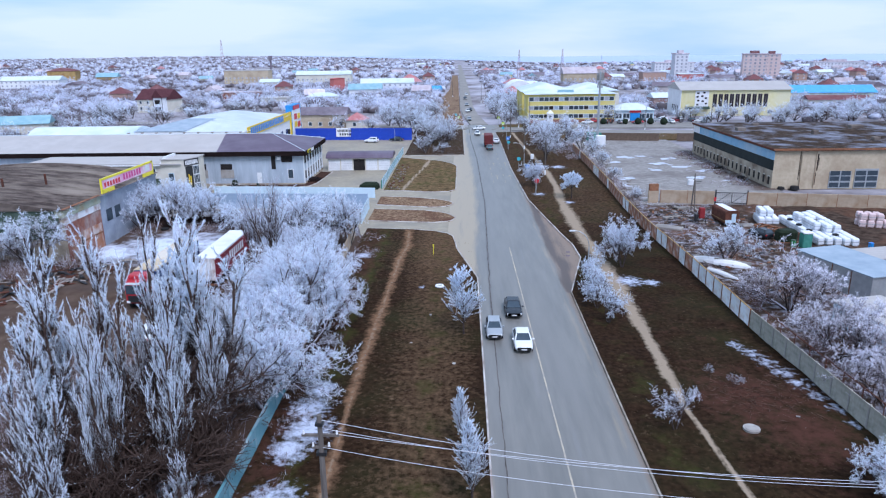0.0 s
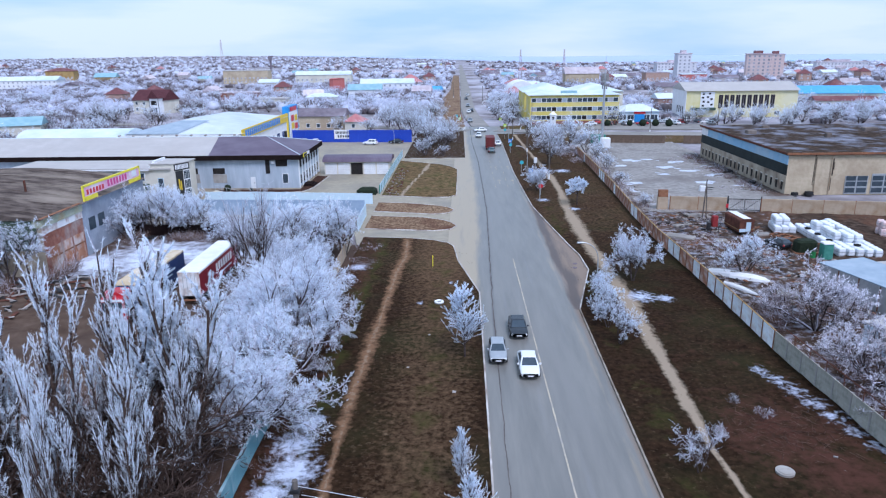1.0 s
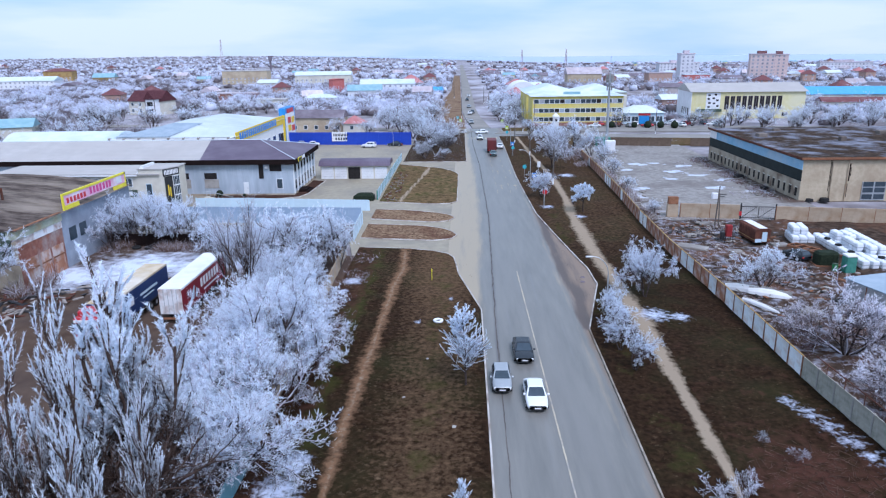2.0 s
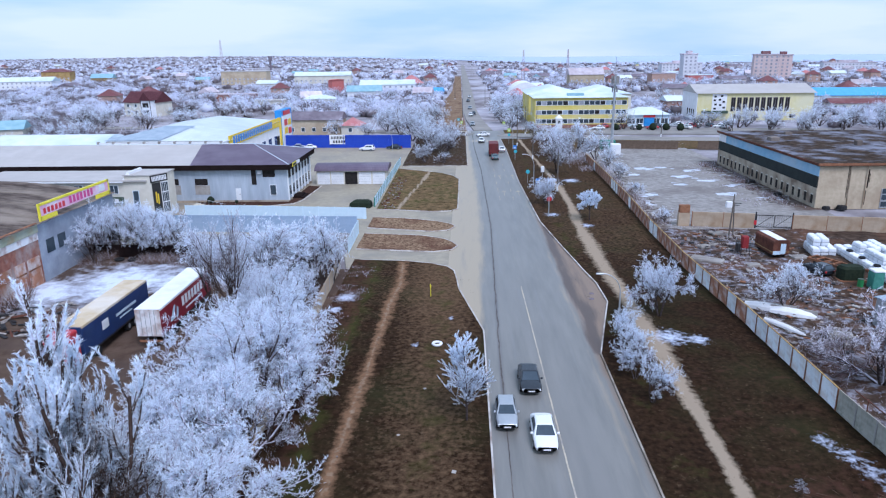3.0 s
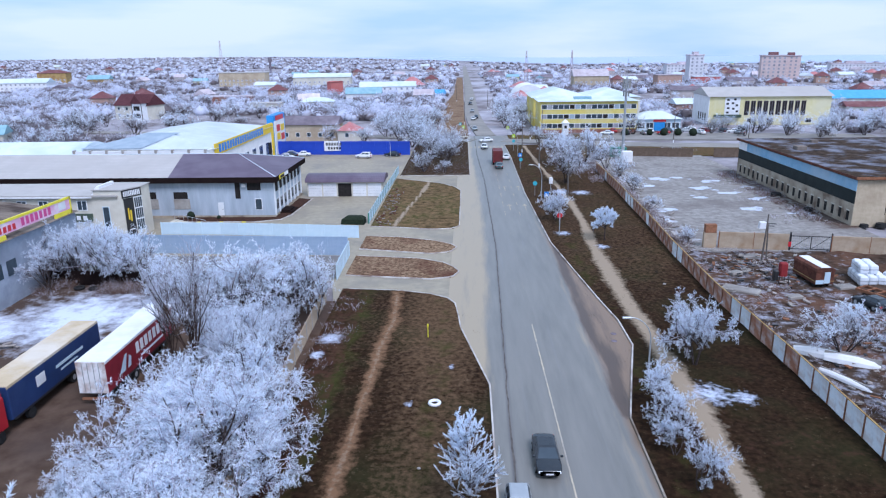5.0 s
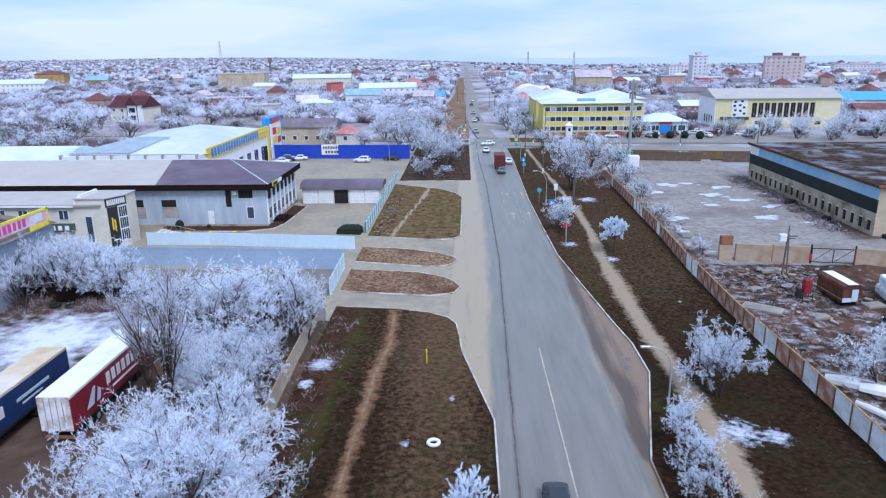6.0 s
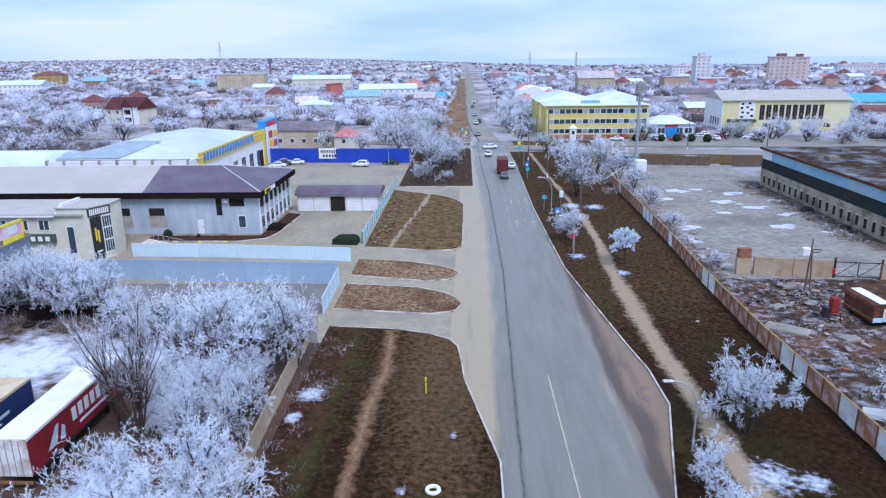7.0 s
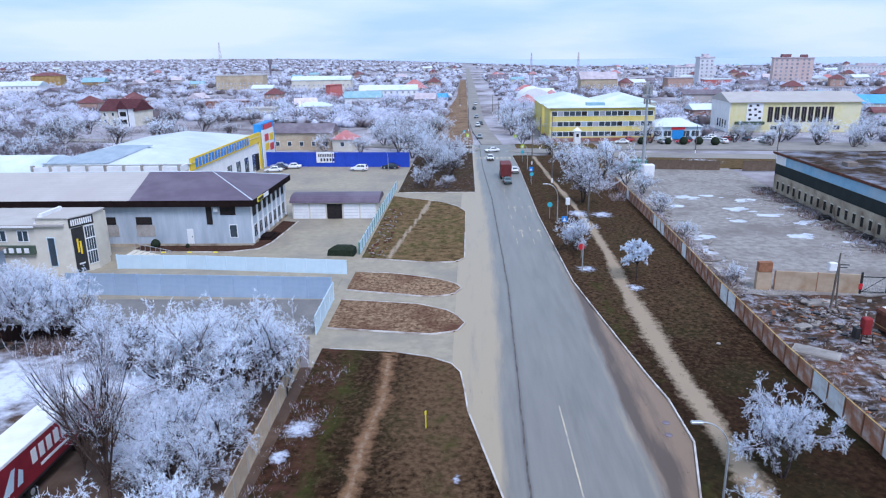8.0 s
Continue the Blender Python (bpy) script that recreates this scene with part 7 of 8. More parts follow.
part("grille", Solid().box(-0.9, 1.88, 1.0, 0.9, 1.97, 1.8), m_black, cab)
part("stripe", Solid().box(-1.1, 1.9, 3.1, 1.1, 1.98, 3.35), m_white, cab)
part("chassis", Solid().box(-0.5, -4.0, 0.6, 0.5, 1.6, 0.84), m_black, t)
for sx in (-1, 1):
    part("side_window", Solid().box(sx * 1.22 - 0.02, 0.6, 2.1, sx * 1.22 + 0.02, 1.6, 3.0), m_glass, cab)
    part("mirror", Solid().soft_box(sx * 1.4 - 0.1, 1.6, 2.2, sx * 1.4 + 0.1, 1.8, 3.0, 0.03), m_black, cab)
    part("headlight", Solid().soft_box(sx * 0.9 - 0.22, 1.85, 0.95, sx * 0.9 + 0.22, 1.98, 1.2, 0.03), m_lamp_glass, cab)
    for y in (0.7, -3.2):
        ring = [(0.5 * math.cos(a), 0.5 * math.sin(a)) for a in [k * math.pi / 7 for k in range(14)]]
        part("wheel", Solid().loft([[(sx * 0.85, y + a, 0.5 + b) for a, b in ring], [(sx * 1.22, y + a, 0.5 + b) for a, b in ring]]), m_tyre, t)
car("pale car half hidden among the depot trees", m_car_white, (-31.8, 63.6, 0.05), 30)


# ---- poles, wires, lamps, signs, mast ----
def tapered_pole(name, label, x, y, h, r, material, category="pole", z=0.0, limewash=0.0):
    p = thing(name, label, category, (x, y, z))
    part("shaft", Solid().cyl(0, 0, -0.2, h, r, 8, r * 0.62), material, p)
    if limewash:
        part("limewash", Solid().cyl(0, 0, -0.1, limewash, r * 1.12, 8, r * 1.08), m_white, p, "white limewashed foot")
    return p


def insulators(p, h, material=None):
    for dz, half in ((0.45, 0.0), (1.15, 0.95), (1.85, 0.45)):
        if half:
            part("crossarm", Solid().box(-half, -0.07, h - dz - 0.06, half, 0.07, h - dz + 0.06), material or m_rust, p)
        for sx in ((-1, 1) if half else (0,)):
            part("insulator", Solid().cyl(sx * (half * 0.9), 0, h - dz + 0.02, h - dz + 0.26, 0.07, 6, 0.04), m_white, p)


pole = tapered_pole("power_pole", "dark weathered power pole with rusty crossarms", -7.3, 30.4, 10.3, 0.2, m_pole_wood, z=0.1)
insulators(pole, 10.3, m_pole_wood)
part("bracket", Solid().box(-0.26, -0.14, 8.0, 0.26, 0.14, 8.2).box(-0.2, -0.22, 9.75, 0.2, 0.22, 9.9), m_black, pole)
pole = tapered_pole("power_pole", "grey concrete power pole with rusty crossarms", 60, 30.0, 10.3, 0.2, m_pole_conc)
insulators(pole, 10.3)


def wire(a, b, sag, r=0.014, n=26):
    pts = [(a[0] + (b[0] - a[0]) * u, a[1] + (b[1] - a[1]) * u, a[2] + (b[2] - a[2]) * u - 4 * sag * u * (1 - u)) for u in [k / n for k in range(n + 1)]]
    w = new("power_line", Solid().tube(pts, r, 4).data("power_line", m_wire))
    return tagged(w, "thin frosted overhead power line between poles", "cable", "power lines")


for dy, z, sag in ((0.0, 10.1, 3.6), (0.5, 9.3, 3.3), (-0.1, 8.6, 3.5), (0.25, 9.25, 2.7)):
    wire((-7.2, 30.4 + dy, z), (60, 30.0 + dy, z), sag, 0.014)

pole = tapered_pole("wooden_pole", "leaning weathered wooden pole with a white box", 41.3, 119.3, 6.6, 0.14, m_pole_wood)
pole.matrix_basis = pose(40.2, 118.6, 0, 0, 2, 0)
part("strut", Solid().tube([(0.7, 0.2, 0), (0.1, 0, 5.4)], 0.09, 6), m_pole_wood, pole)
part("box", Solid().soft_box(-1.1, -0.3, 4.6, -0.2, 0.3, 5.5, 0.08), m_white, pole, "white transformer box")
part("crossarm", Solid().box(-0.2, -0.05, 5.2, 1.2, 0.05, 5.3).box(0.1, -0.05, 4.9, 1.0, 0.05, 4.98), m_black, pole)
pole = tapered_pole("telegraph_pole", "dark wooden telegraph pole with a limewashed foot", 18.7, 154.5, 8.2, 0.17, m_pole_wood, z=0.1, limewash=1.2)
insulators(pole, 8.2, m_pole_wood)
for k in range(4):
    wire((18.7, 154.5, 7.9 - 0.3 * k), (30.6, 176 + k, 6.0 - 0.3 * k), 1.2, 0.018, 14)
    wire((18.7, 154.5, 7.9 - 0.3 * k), (17.6, 196, 8.0 - 0.3 * k), 1.3, 0.018, 14)
pole = tapered_pole("telegraph_pole", "dark wooden telegraph pole with a limewashed foot", 17.6, 196, 8.2, 0.17, m_pole_wood, z=0.1, limewash=1.0)
for x, y, h in ((20.2, 250, 9.5), (15.4, 222, 9), (25.8, 268, 9.5), (63, 240, 8), (84, 236, 8), (-24, 260, 8.5), (-1.2, 300, 8.5), (11, 330, 8.5), (10, 372, 9), (-6, 420, 9)):
    tapered_pole("utility_pole", "slim grey utility pole with a pale foot", x, y, h, 0.15, m_pole_wood, limewash=0.9)


def street_lamp(x, y, h, reach):
    p = thing("street_lamp", "thin grey steel street lamp with a curved arm", "street lamp", (x, y, 0.1), group="street lamps")
    part("shaft", Solid().cyl(0, 0, -0.1, h * 0.62, 0.09, 8, 0.075), m_steel, p)
    pts = [(0, 0, h * 0.62)] + [(-reach * (1 - math.cos(a)), 0.35 * math.sin(a) * 0, h * 0.62 + h * 0.38 * math.sin(a)) for a in [k * math.pi / 16 for k in range(1, 9)]]
    part("arm", Solid().tube(pts, 0.05, 6), m_steel, p)
    part("lamp_head", Solid().soft_box(-reach - 0.7, -0.14, h - 0.08, -reach + 0.1, 0.14, h + 0.06, 0.04), m_steel, p)
    return p


street_lamp(16.0, 83.8, 5.6, 1.9)
street_lamp(14.3, 132.0, 6.2, 1.6)
street_lamp(14.4, 160.0, 6.6, 1.9)
street_lamp(13.6, 214, 6.6, 1.8)
street_lamp(-21.2, 214, 5.0, 0.8)


def road_sign(x, y, h, face, shape, label, turn=0):
    p = thing("road_sign", label, "road sign", (x, y, 0.1), turn, "road signs")
    part("post", Solid().cyl(0, 0, -0.1, h, 0.04, 6), m_steel, p)
    if shape == "square":
        part("plate", Solid().box(-0.45, -0.06, h - 0.95, 0.45, -0.02, h), face, p)
        part("symbol", Solid().add([(-0.28, -0.065, h - 0.8), (0.28, -0.065, h - 0.8), (0, -0.065, h - 0.2)], [(0, 1, 2)]), m_white, p)
    elif shape == "round":
        ring = [(0.45 * math.cos(a), 0.45 * math.sin(a)) for a in [k * math.pi / 8 for k in range(16)]]
        part("plate", Solid().loft([[(a, -0.06, h - 0.45 + b) for a, b in ring], [(a, -0.02, h - 0.45 + b) for a, b in ring]][::-1]), face, p)
    else:
        part("plate", Solid().add([(-0.5, -0.06, h - 0.8), (0.5, -0.06, h - 0.8), (0, -0.06, h), (-0.5, -0.02, h - 0.8), (0.5, -0.02, h - 0.8), (0, -0.02, h)], [(0, 1, 2), (5, 4, 3), (0, 3, 4, 1), (1, 4, 5, 2), (2, 5, 3, 0)]), face, p)
    return p


road_sign(14.3, 150.5, 3.2, m_sign_blue, "square", "blue square road sign on a steel post")
road_sign(13.3, 162.0, 3.0, m_sign_cyan, "round", "turquoise round road sign on a steel post")
road_sign(12.9, 196.0, 3.6, m_sign_blue, "square", "blue square road sign on a steel post")
road_sign(13.0, 195.0, 2.6, m_sign_cyan, "round", "turquoise round road sign on a steel post")
road_sign(15.1, 138.0, 2.2, m_sign_red, "round", "red round sign beside the frosted tree")
road_sign(13.2, 226.0, 4.6, m_sign_lime, "square", "lime-edged crossing sign on a steel post")
road_sign(13.2, 225.6, 3.2, m_sign_cyan, "round", "turquoise round road sign on a steel post")
road_sign(-1.4, 262.0, 3.4, m_sign_lime, "square", "lime-edged crossing sign on a steel post")
road_sign(-2.6, 276.0, 3.0, m_sign_cyan, "square", "turquoise square road sign on a steel post")
road_sign(13.6, 262.0, 3.0, m_sign_lime, "square", "lime-edged crossing sign on a steel post")
gp = thing("gas_marker", "short yellow gas marker post on the verge", "marker post", (-4.2, 92.2, 0.1))
part("post", Solid().cyl(0, 0, -0.1, 1.5, 0.05, 6), m_lemon, gp)
part("plate", Solid().box(-0.08, -0.08, 1.2, 0.08, -0.05, 1.5), m_lemon, gp)
bx = thing("notice_box", "white box on a short post", "box", (16.6, 163.5, 0.1))
part("post", Solid().cyl(0, 0, -0.1, 2.2, 0.05, 6), m_steel, bx)
part("box", Solid().soft_box(-0.35, -0.2, 2.2, 0.35, 0.2, 3.4, 0.05), m_white, bx)

mast = thing("telecom_mast", "tall grey telecom mast with antenna platform", "mast", (40.8, 209.0, 0))
part("shaft", Solid().cyl(0, 0, -0.2, 21.0, 0.46, 12, 0.26), m_steel, mast)
part("platform", Solid().cyl(0, 0, 18.2, 18.4, 1.2, 12), m_steel, mast)
part("rod", Solid().cyl(0, 0, 21.0, 25.5, 0.05, 6), m_steel, mast)
for k in range(6):
    a = k * math.pi / 3
    part("antenna", Solid().soft_box(0.95 * math.cos(a) - 0.14, 0.95 * math.sin(a) - 0.14, 18.4, 0.95 * math.cos(a) + 0.14, 0.95 * math.sin(a) + 0.14, 20.6, 0.05), m_pole_conc, mast)
    part("antenna", Solid().soft_box(0.7 * math.cos(a + 0.5) - 0.12, 0.7 * math.sin(a + 0.5) - 0.12, 16.2, 0.7 * math.cos(a + 0.5) + 0.12, 0.7 * math.sin(a + 0.5) + 0.12, 17.4, 0.05), m_pole_conc, mast)
ks = thing("white_kiosk", "small white pillar-shaped kiosk on the square", "kiosk", (33.0, 262, 0.1))
part("body", Solid().soft_box(-1.0, -1.0, 0, 1.0, 1.0, 4.0, 0.12), m_white, ks)
part("roof", hip(-1.3, -1.3, 1.3, 1.3, 4.0, 5.2, 1.2), m_white, ks)
part("window", Solid().box(-0.4, -1.05, 2.2, 0.4, -0.98, 3.2), m_dark, ks)

# ---- scrapyard ----
tk = thing("red_tank", "rusty red tank standing on a black steel trestle", "tank", (38.8, 109.2, 0))
part("tank", Solid().soft_box(-0.45, -0.4, 1.0, 0.45, 0.4, 2.7, 0.12), m_maroon, tk)
for sx, sy in ((-0.5, -0.45), (0.5, -0.45), (-0.5, 0.45), (0.5, 0.45)):
    part("leg", Solid().tube([(sx * 1.3, sy * 1.3, 0), (sx, sy, 1.05)], 0.06, 5), m_black, tk)
part("shelf", Solid().soft_box(-1.1, -0.3, 0.5, -0.55, 0.4, 1.7, 0.08), m_black, tk)
wg = thing("site_wagon", "rusty brown site wagon with snowy roof and blue door", "wagon", (42.9, 110.0, 0), 4)
part("body", Solid().soft_box(-1.35, -3.2, 0.55, 1.35, 3.2, 2.6, 0.05), m_rust_dark, wg)
part("stripe", Solid().box(-1.38, -3.22, 0.95, 1.38, 3.22, 1.05), m_ochre, wg, "ochre stripe")
part("roof", Solid().loft([[(-1.45, y, 2.5), (1.45, y, 2.5), (1.3, y, 2.85), (0.7, y, 3.05), (-0.7, y, 3.05), (-1.3, y, 2.85)] for y in (3.3, -3.3)]), m_rust_dark, wg)
part("snow", Solid().soft_box(-0.72, -3.2, 3.03, 0.72, 3.2, 3.1, 0.02), m_white, wg, "snow on the roof")
part("door", Solid().box(-0.1, -3.27, 0.7, 0.75, -3.18, 2.4), m_iceblue, wg, "pale blue door")
part("panel", Solid().box(-1.3, -3.26, 0.6, -0.15, -3.19, 1.2), m_iceblue, wg, "pale blue lower panel")
for sx in (-1, 1):
    for y in (-2.2, 2.2):
        ring = [(0.4 * math.cos(a), 0.4 * math.sin(a)) for a in [k * math.pi / 6 for k in range(12)]]
        part("wheel", Solid().loft([[(sx * 0.9, y + a, 0.4 + b) for a, b in ring], [(sx * 1.15, y + a, 0.4 + b) for a, b in ring]]), m_tyre, wg)
wg.scale = (0.84, 0.80, 0.84)

bag_mesh = Solid().loft([[(0.46 * c[0] * k, 0.46 * c[1] * k, z) for c in ((-1, -0.8), (-0.8, -1), (0.8, -1), (1, -0.8), (1, 0.8), (0.8, 1), (-0.8, 1), (-1, 0.8))] for k, z in ((0.92, 0), (1.08, 0.25), (1.06, 0.75), (1.0, 1.0), (0.75, 1.12))])
strap = Solid().box(-0.52, -0.52, 0.55, 0.52, 0.52, 0.62)
bag_data, strap_data = bag_mesh.data("sack", m_sack), strap.data("strap", m_steel)
bag_pink = bag_mesh.data("sack", m_sack_pink)


def bulk_bag(x, y, z, turn, data, label):
    t = thing("bulk_bag", label, "bulk bag", (x, y, z), turn, "stacked bulk bags")
    part("sack", data, None, t)
    part("strap", strap_data, None, t)


rnd = random.Random(9)
for i in range(4):
    for j in range(3):
        bulk_bag(48.3 + 1.12 * j + 0.2 * i, 108.6 + 1.1 * i, 0.02, rnd.uniform(-6, 6) - 10, bag_data, "white woven bulk bag on the scrapyard soil")
        if j < 2 and i > 0:
            bulk_bag(48.6 + 1.12 * j + 0.2 * i, 108.6 + 1.1 * i, 1.13, rnd.uniform(-6, 6) - 10, bag_data, "white woven bulk bag stacked on another bag")
for i in range(13):
    for j in range(5):
        x, y = 51.6 + 1.16 * j + 0.05 * i, 96.6 + 1.12 * i - 0.15 * j
        bulk_bag(x, y, 0.02, rnd.uniform(-7, 7) + 4, bag_data, "white woven bulk bag on the scrapyard soil")
        if 2 < i < 12 and 0 < j < 4 and rnd.random() < 0.72:
            bulk_bag(x + 0.1, y, 1.13, rnd.uniform(-7, 7) + 4, bag_data, "white woven bulk bag stacked on another bag")
for i in range(4):
    for j in range(2):
        bulk_bag(63.2 + 1.1 * i, 106.6 + 1.1 * j - 0.3 * i, 0.02, rnd.uniform(-6, 6) - 14, bag_pink, "pinkish woven bulk bag on the yard")
        if i in (0, 1, 2):
            bulk_bag(63.3 + 1.1 * i, 106.7 + 1.1 * j - 0.3 * i, 1.13, rnd.uniform(-6, 6) - 14, bag_pink, "pinkish woven bulk bag stacked on another bag")
tyre_ring = [(0.36 + 0.13 * math.cos(a), 0.13 * math.sin(a)) for a in [k * math.pi / 4 for k in range(8)]]


def tyre(name, label, x, y, z, material, scale=1.0):
    s = Solid()
    rings = [[(r * math.cos(b), r * math.sin(b), zz + 0.13) for r, zz in tyre_ring] for b in [k * math.pi / 9 for k in range(18)]]
    k = len(tyre_ring)
    s.add([p for r in rings for p in r], [(a * k + i, ((a + 1) % 18) * k + i, ((a + 1) % 18) * k + (i + 1) % k, a * k + (i + 1) % k) for a in range(18) for i in range(k)])
    ob = new(name, s.data(name, material, True))
    ob.matrix_basis = pose(x, y, z)
    ob.scale = (scale, scale, scale)
    return tagged(ob, label, "tyre")


tyre("flowerbed_tyre", "white painted tyre lying on the brown verge", -2.9, 78.4, 0.12, m_white, 1.15)
for x, y in ((51.7, 100.0), (51.75, 103.4), (51.9, 106.7), (56.9, 102.6), (54.2, 97.4)):
    tyre("old_tyre", "black tyre lying on top of the bulk bags", x, y, 1.15, m_tyre, 0.95)
for x, y in ((-47, 107), (-45.6, 107.4), (-44, 106.8), (-49, 107.2)):
    tyre("old_tyre", "black tyre by the dark board fence", x, y, 0.02, m_tyre, 1.4)
mh = thing("manhole", "round pale concrete manhole cover on the verge", "manhole", (21.7, 46.2, 0.1))
part("ring", Solid().cyl(0, 0, -0.1, 0.14, 0.62, 20), m_concrete, mh)
part("lid", Solid().cyl(0, 0, 0.14, 0.18, 0.48, 20), m_concrete, mh)
for x, y in ((14.6, 91.6), (14.9, 93.4)):
    mh = thing("manhole", "dark round manhole cover in the dusty bay", "manhole", (x, y, 0))
    part("lid", Solid().cyl(0, 0, -0.05, 0.03, 0.30, 16), m_roof_purple, mh)
tnk = thing("green_cabin", "bright green plastic cabin with a white lid", "cabin", (49.0, 95.4, 0))
part("body", Solid().soft_box(-0.65, -0.65, 0, 0.65, 0.65, 2.1, 0.08), m_mesh_green, tnk)
part("lid", Solid().soft_box(-0.7, -0.7, 2.1, 0.7, 0.7, 2.3, 0.08), m_white, tnk)
tnk = thing("green_barrel", "green plastic barrel beside the cabin", "barrel", (47.4, 95.6, 0))
part("drum", Solid().cyl(0, 0, 0, 1.0, 0.34, 14), m_green, tnk)
part("rim", Solid().cyl(0, 0, 0.96, 1.02, 0.36, 14), m_green_wall, tnk)
tnk = thing("covered_machine", "machine under a dark green tarpaulin", "machine", (47.5, 98.2, 0))
part("cover", Solid().soft_box(-1.4, -0.9, 0, 1.4, 0.9, 1.9, 0.3), m_dark_green, tnk)
part("base", Solid().box(-1.6, -1.0, 0, 1.6, 1.0, 0.2), m_rust, tnk)
fr = thing("flatbed_frame", "rusty steel flatbed frame on the ground", "frame", (48.2, 102.6, 0), -62)
for y in (-0.9, 0.9):
    part("beam", Solid().box(-3.6, y - 0.1, 0.5, 3.6, y + 0.1, 0.8), m_rust, fr)
for i in range(7):
    part("cross_member", Solid().box(-3.5 + 1.15 * i, -0.95, 0.75, -3.38 + 1.15 * i, 0.95, 0.88), m_rust, fr)
for x in (-2.6, 2.6):
    part("axle_stand", Solid().box(x - 0.2, -0.8, 0, x + 0.2, 0.8, 0.5), m_black, fr)
bl = thing("blue_barrel", "bright blue plastic barrel beside the bags", "barrel", (57.6, 94.2, 0))
part("drum", Solid().cyl(0, 0, 0, 0.9, 0.33, 14), m_azure, bl)
part("rim", Solid().cyl(0, 0, 0.86, 0.92, 0.35, 14), m_sign_blue, bl)
for x, y, turn, w, d, h, lab in ((47.0, 79.5, 16, 6.2, 11.4, 2.9, "grey-blue sheet metal shed with a frosted flat roof"), (41.6, 63.6, 14, 5.6, 7.6, 2.6, "pale blue metal container shed with a dusty roof"), (52.5, 83.5, 12, 6, 4.2, 2.6, "grey metal container with a dark doorway")):
    sh = thing("metal_shed", lab, "shed", (x, y, 0), turn)
    part("wall", Solid().box(-w / 2, -d / 2, -0.1, w / 2, d / 2, h), m_iceblue if h < 2.8 else m_steel, sh)
    part("roof", Solid().box(-w / 2 - 0.2, -d / 2 - 0.2, h, w / 2 + 0.2, d / 2 + 0.2, h + 0.12), m_roof_patch if h > 2.8 else m_roof_beige, sh)
    part("door", Solid().box(-0.6, -d / 2 - 0.05, 0, 0.6, -d / 2 + 0.02, 2.1), m_dark, sh)
    for k in range(3):
        part("rib", Solid().box(-w / 2 - 0.06, -d / 2 + (k + 1) * d / 4, 0, -w / 2 + 0.02, -d / 2 + (k + 1) * d / 4 + 0.1, h), m_rust, sh)
for x, y, turn, L, w in ((33.6, 88.2, -28, 5.2, 1.3), (35.4, 86.6, -30, 4.6, 1.2), (32.9, 83.0, -62, 4.8, 0.6)):
    hull = thing("upturned_hull", "long upturned white hull covered with snow", "hull", (x, y, 0.05), turn)
    part("shell", Solid().loft([[(t * L / 2, w * k * math.cos(a) * 0.6, 0.75 * k * math.sin(a) * min(1, w)) for a in [q * math.pi / 6 for q in range(7)]] for t, k in ((1, 0.25), (0.75, 0.7), (0.2, 1.0), (-0.5, 1.0), (-1, 0.75))]), m_white, hull)
    part("keel", Solid().box(-L / 2, -0.04, 0.3, L / 2, 0.04, 0.78 * min(1, w)), m_concrete, hull)
for x, y, turn, w, d in ((32.8, 106.4, -35, 4.2, 2.0), (34.6, 113.0, 20, 1.6, 1.0), (45.6, 107.4, 10, 2.2, 1.4), (39.4, 120.3, 5, 2.6, 1.4), (38.0, 104.0, 15, 1.8, 1.0), (41.0, 77.5, 30, 1.8, 1.0), (37.5, 81.0, -20, 2.2, 1.2)):
    sl = thing("concrete_slab", "broken pale concrete slab dusted with frost", "slab", (x, y, 0.0), turn)
    part("slab", Solid().soft_box(-w / 2, -d / 2, -0.05, w / 2, d / 2, 0.32, 0.06), m_concrete, sl)
    part("frost", Solid().soft_box(-w / 2 + 0.1, -d / 2 + 0.1, 0.3, w / 2 - 0.2, d / 2 - 0.15, 0.35, 0.02), m_apron, sl, "thin frost crust")


def litter(name, seed, boxes, count, size, materials, label):
    """Boards, sheets and rubble of a scrap heap, joined, one mesh a tone."""
    rng = random.Random(seed)
    for k, mt in enumerate(materials):
        s = Solid()
        for _ in range(count // len(materials)):
            b = rng.choice(boxes)
            x, y = rng.uniform(b[0], b[1]), rng.uniform(b[2], b[3])
            L, w, h = rng.uniform(*size), rng.uniform(0.08, 0.45), rng.uniform(0.04, 0.18)
            m = pose(x, y, rng.uniform(0.0, 0.25), rng.uniform(-14, 14), rng.uniform(-14, 14), rng.uniform(0, 360))
            v = [tuple(m @ Vector((a * L / 2, c * w / 2, e * h))) for e in (0, 1) for a, c in ((-1, -1), (1, -1), (1, 1), (-1, 1))]
            s.add(v, [(3, 2, 1, 0), (4, 5, 6, 7), (0, 1, 5, 4), (1, 2, 6, 5), (2, 3, 7, 6), (3, 0, 4, 7)])
        tagged(new(name, s.data(name, mt)), label, "rubble", "", "stuff")


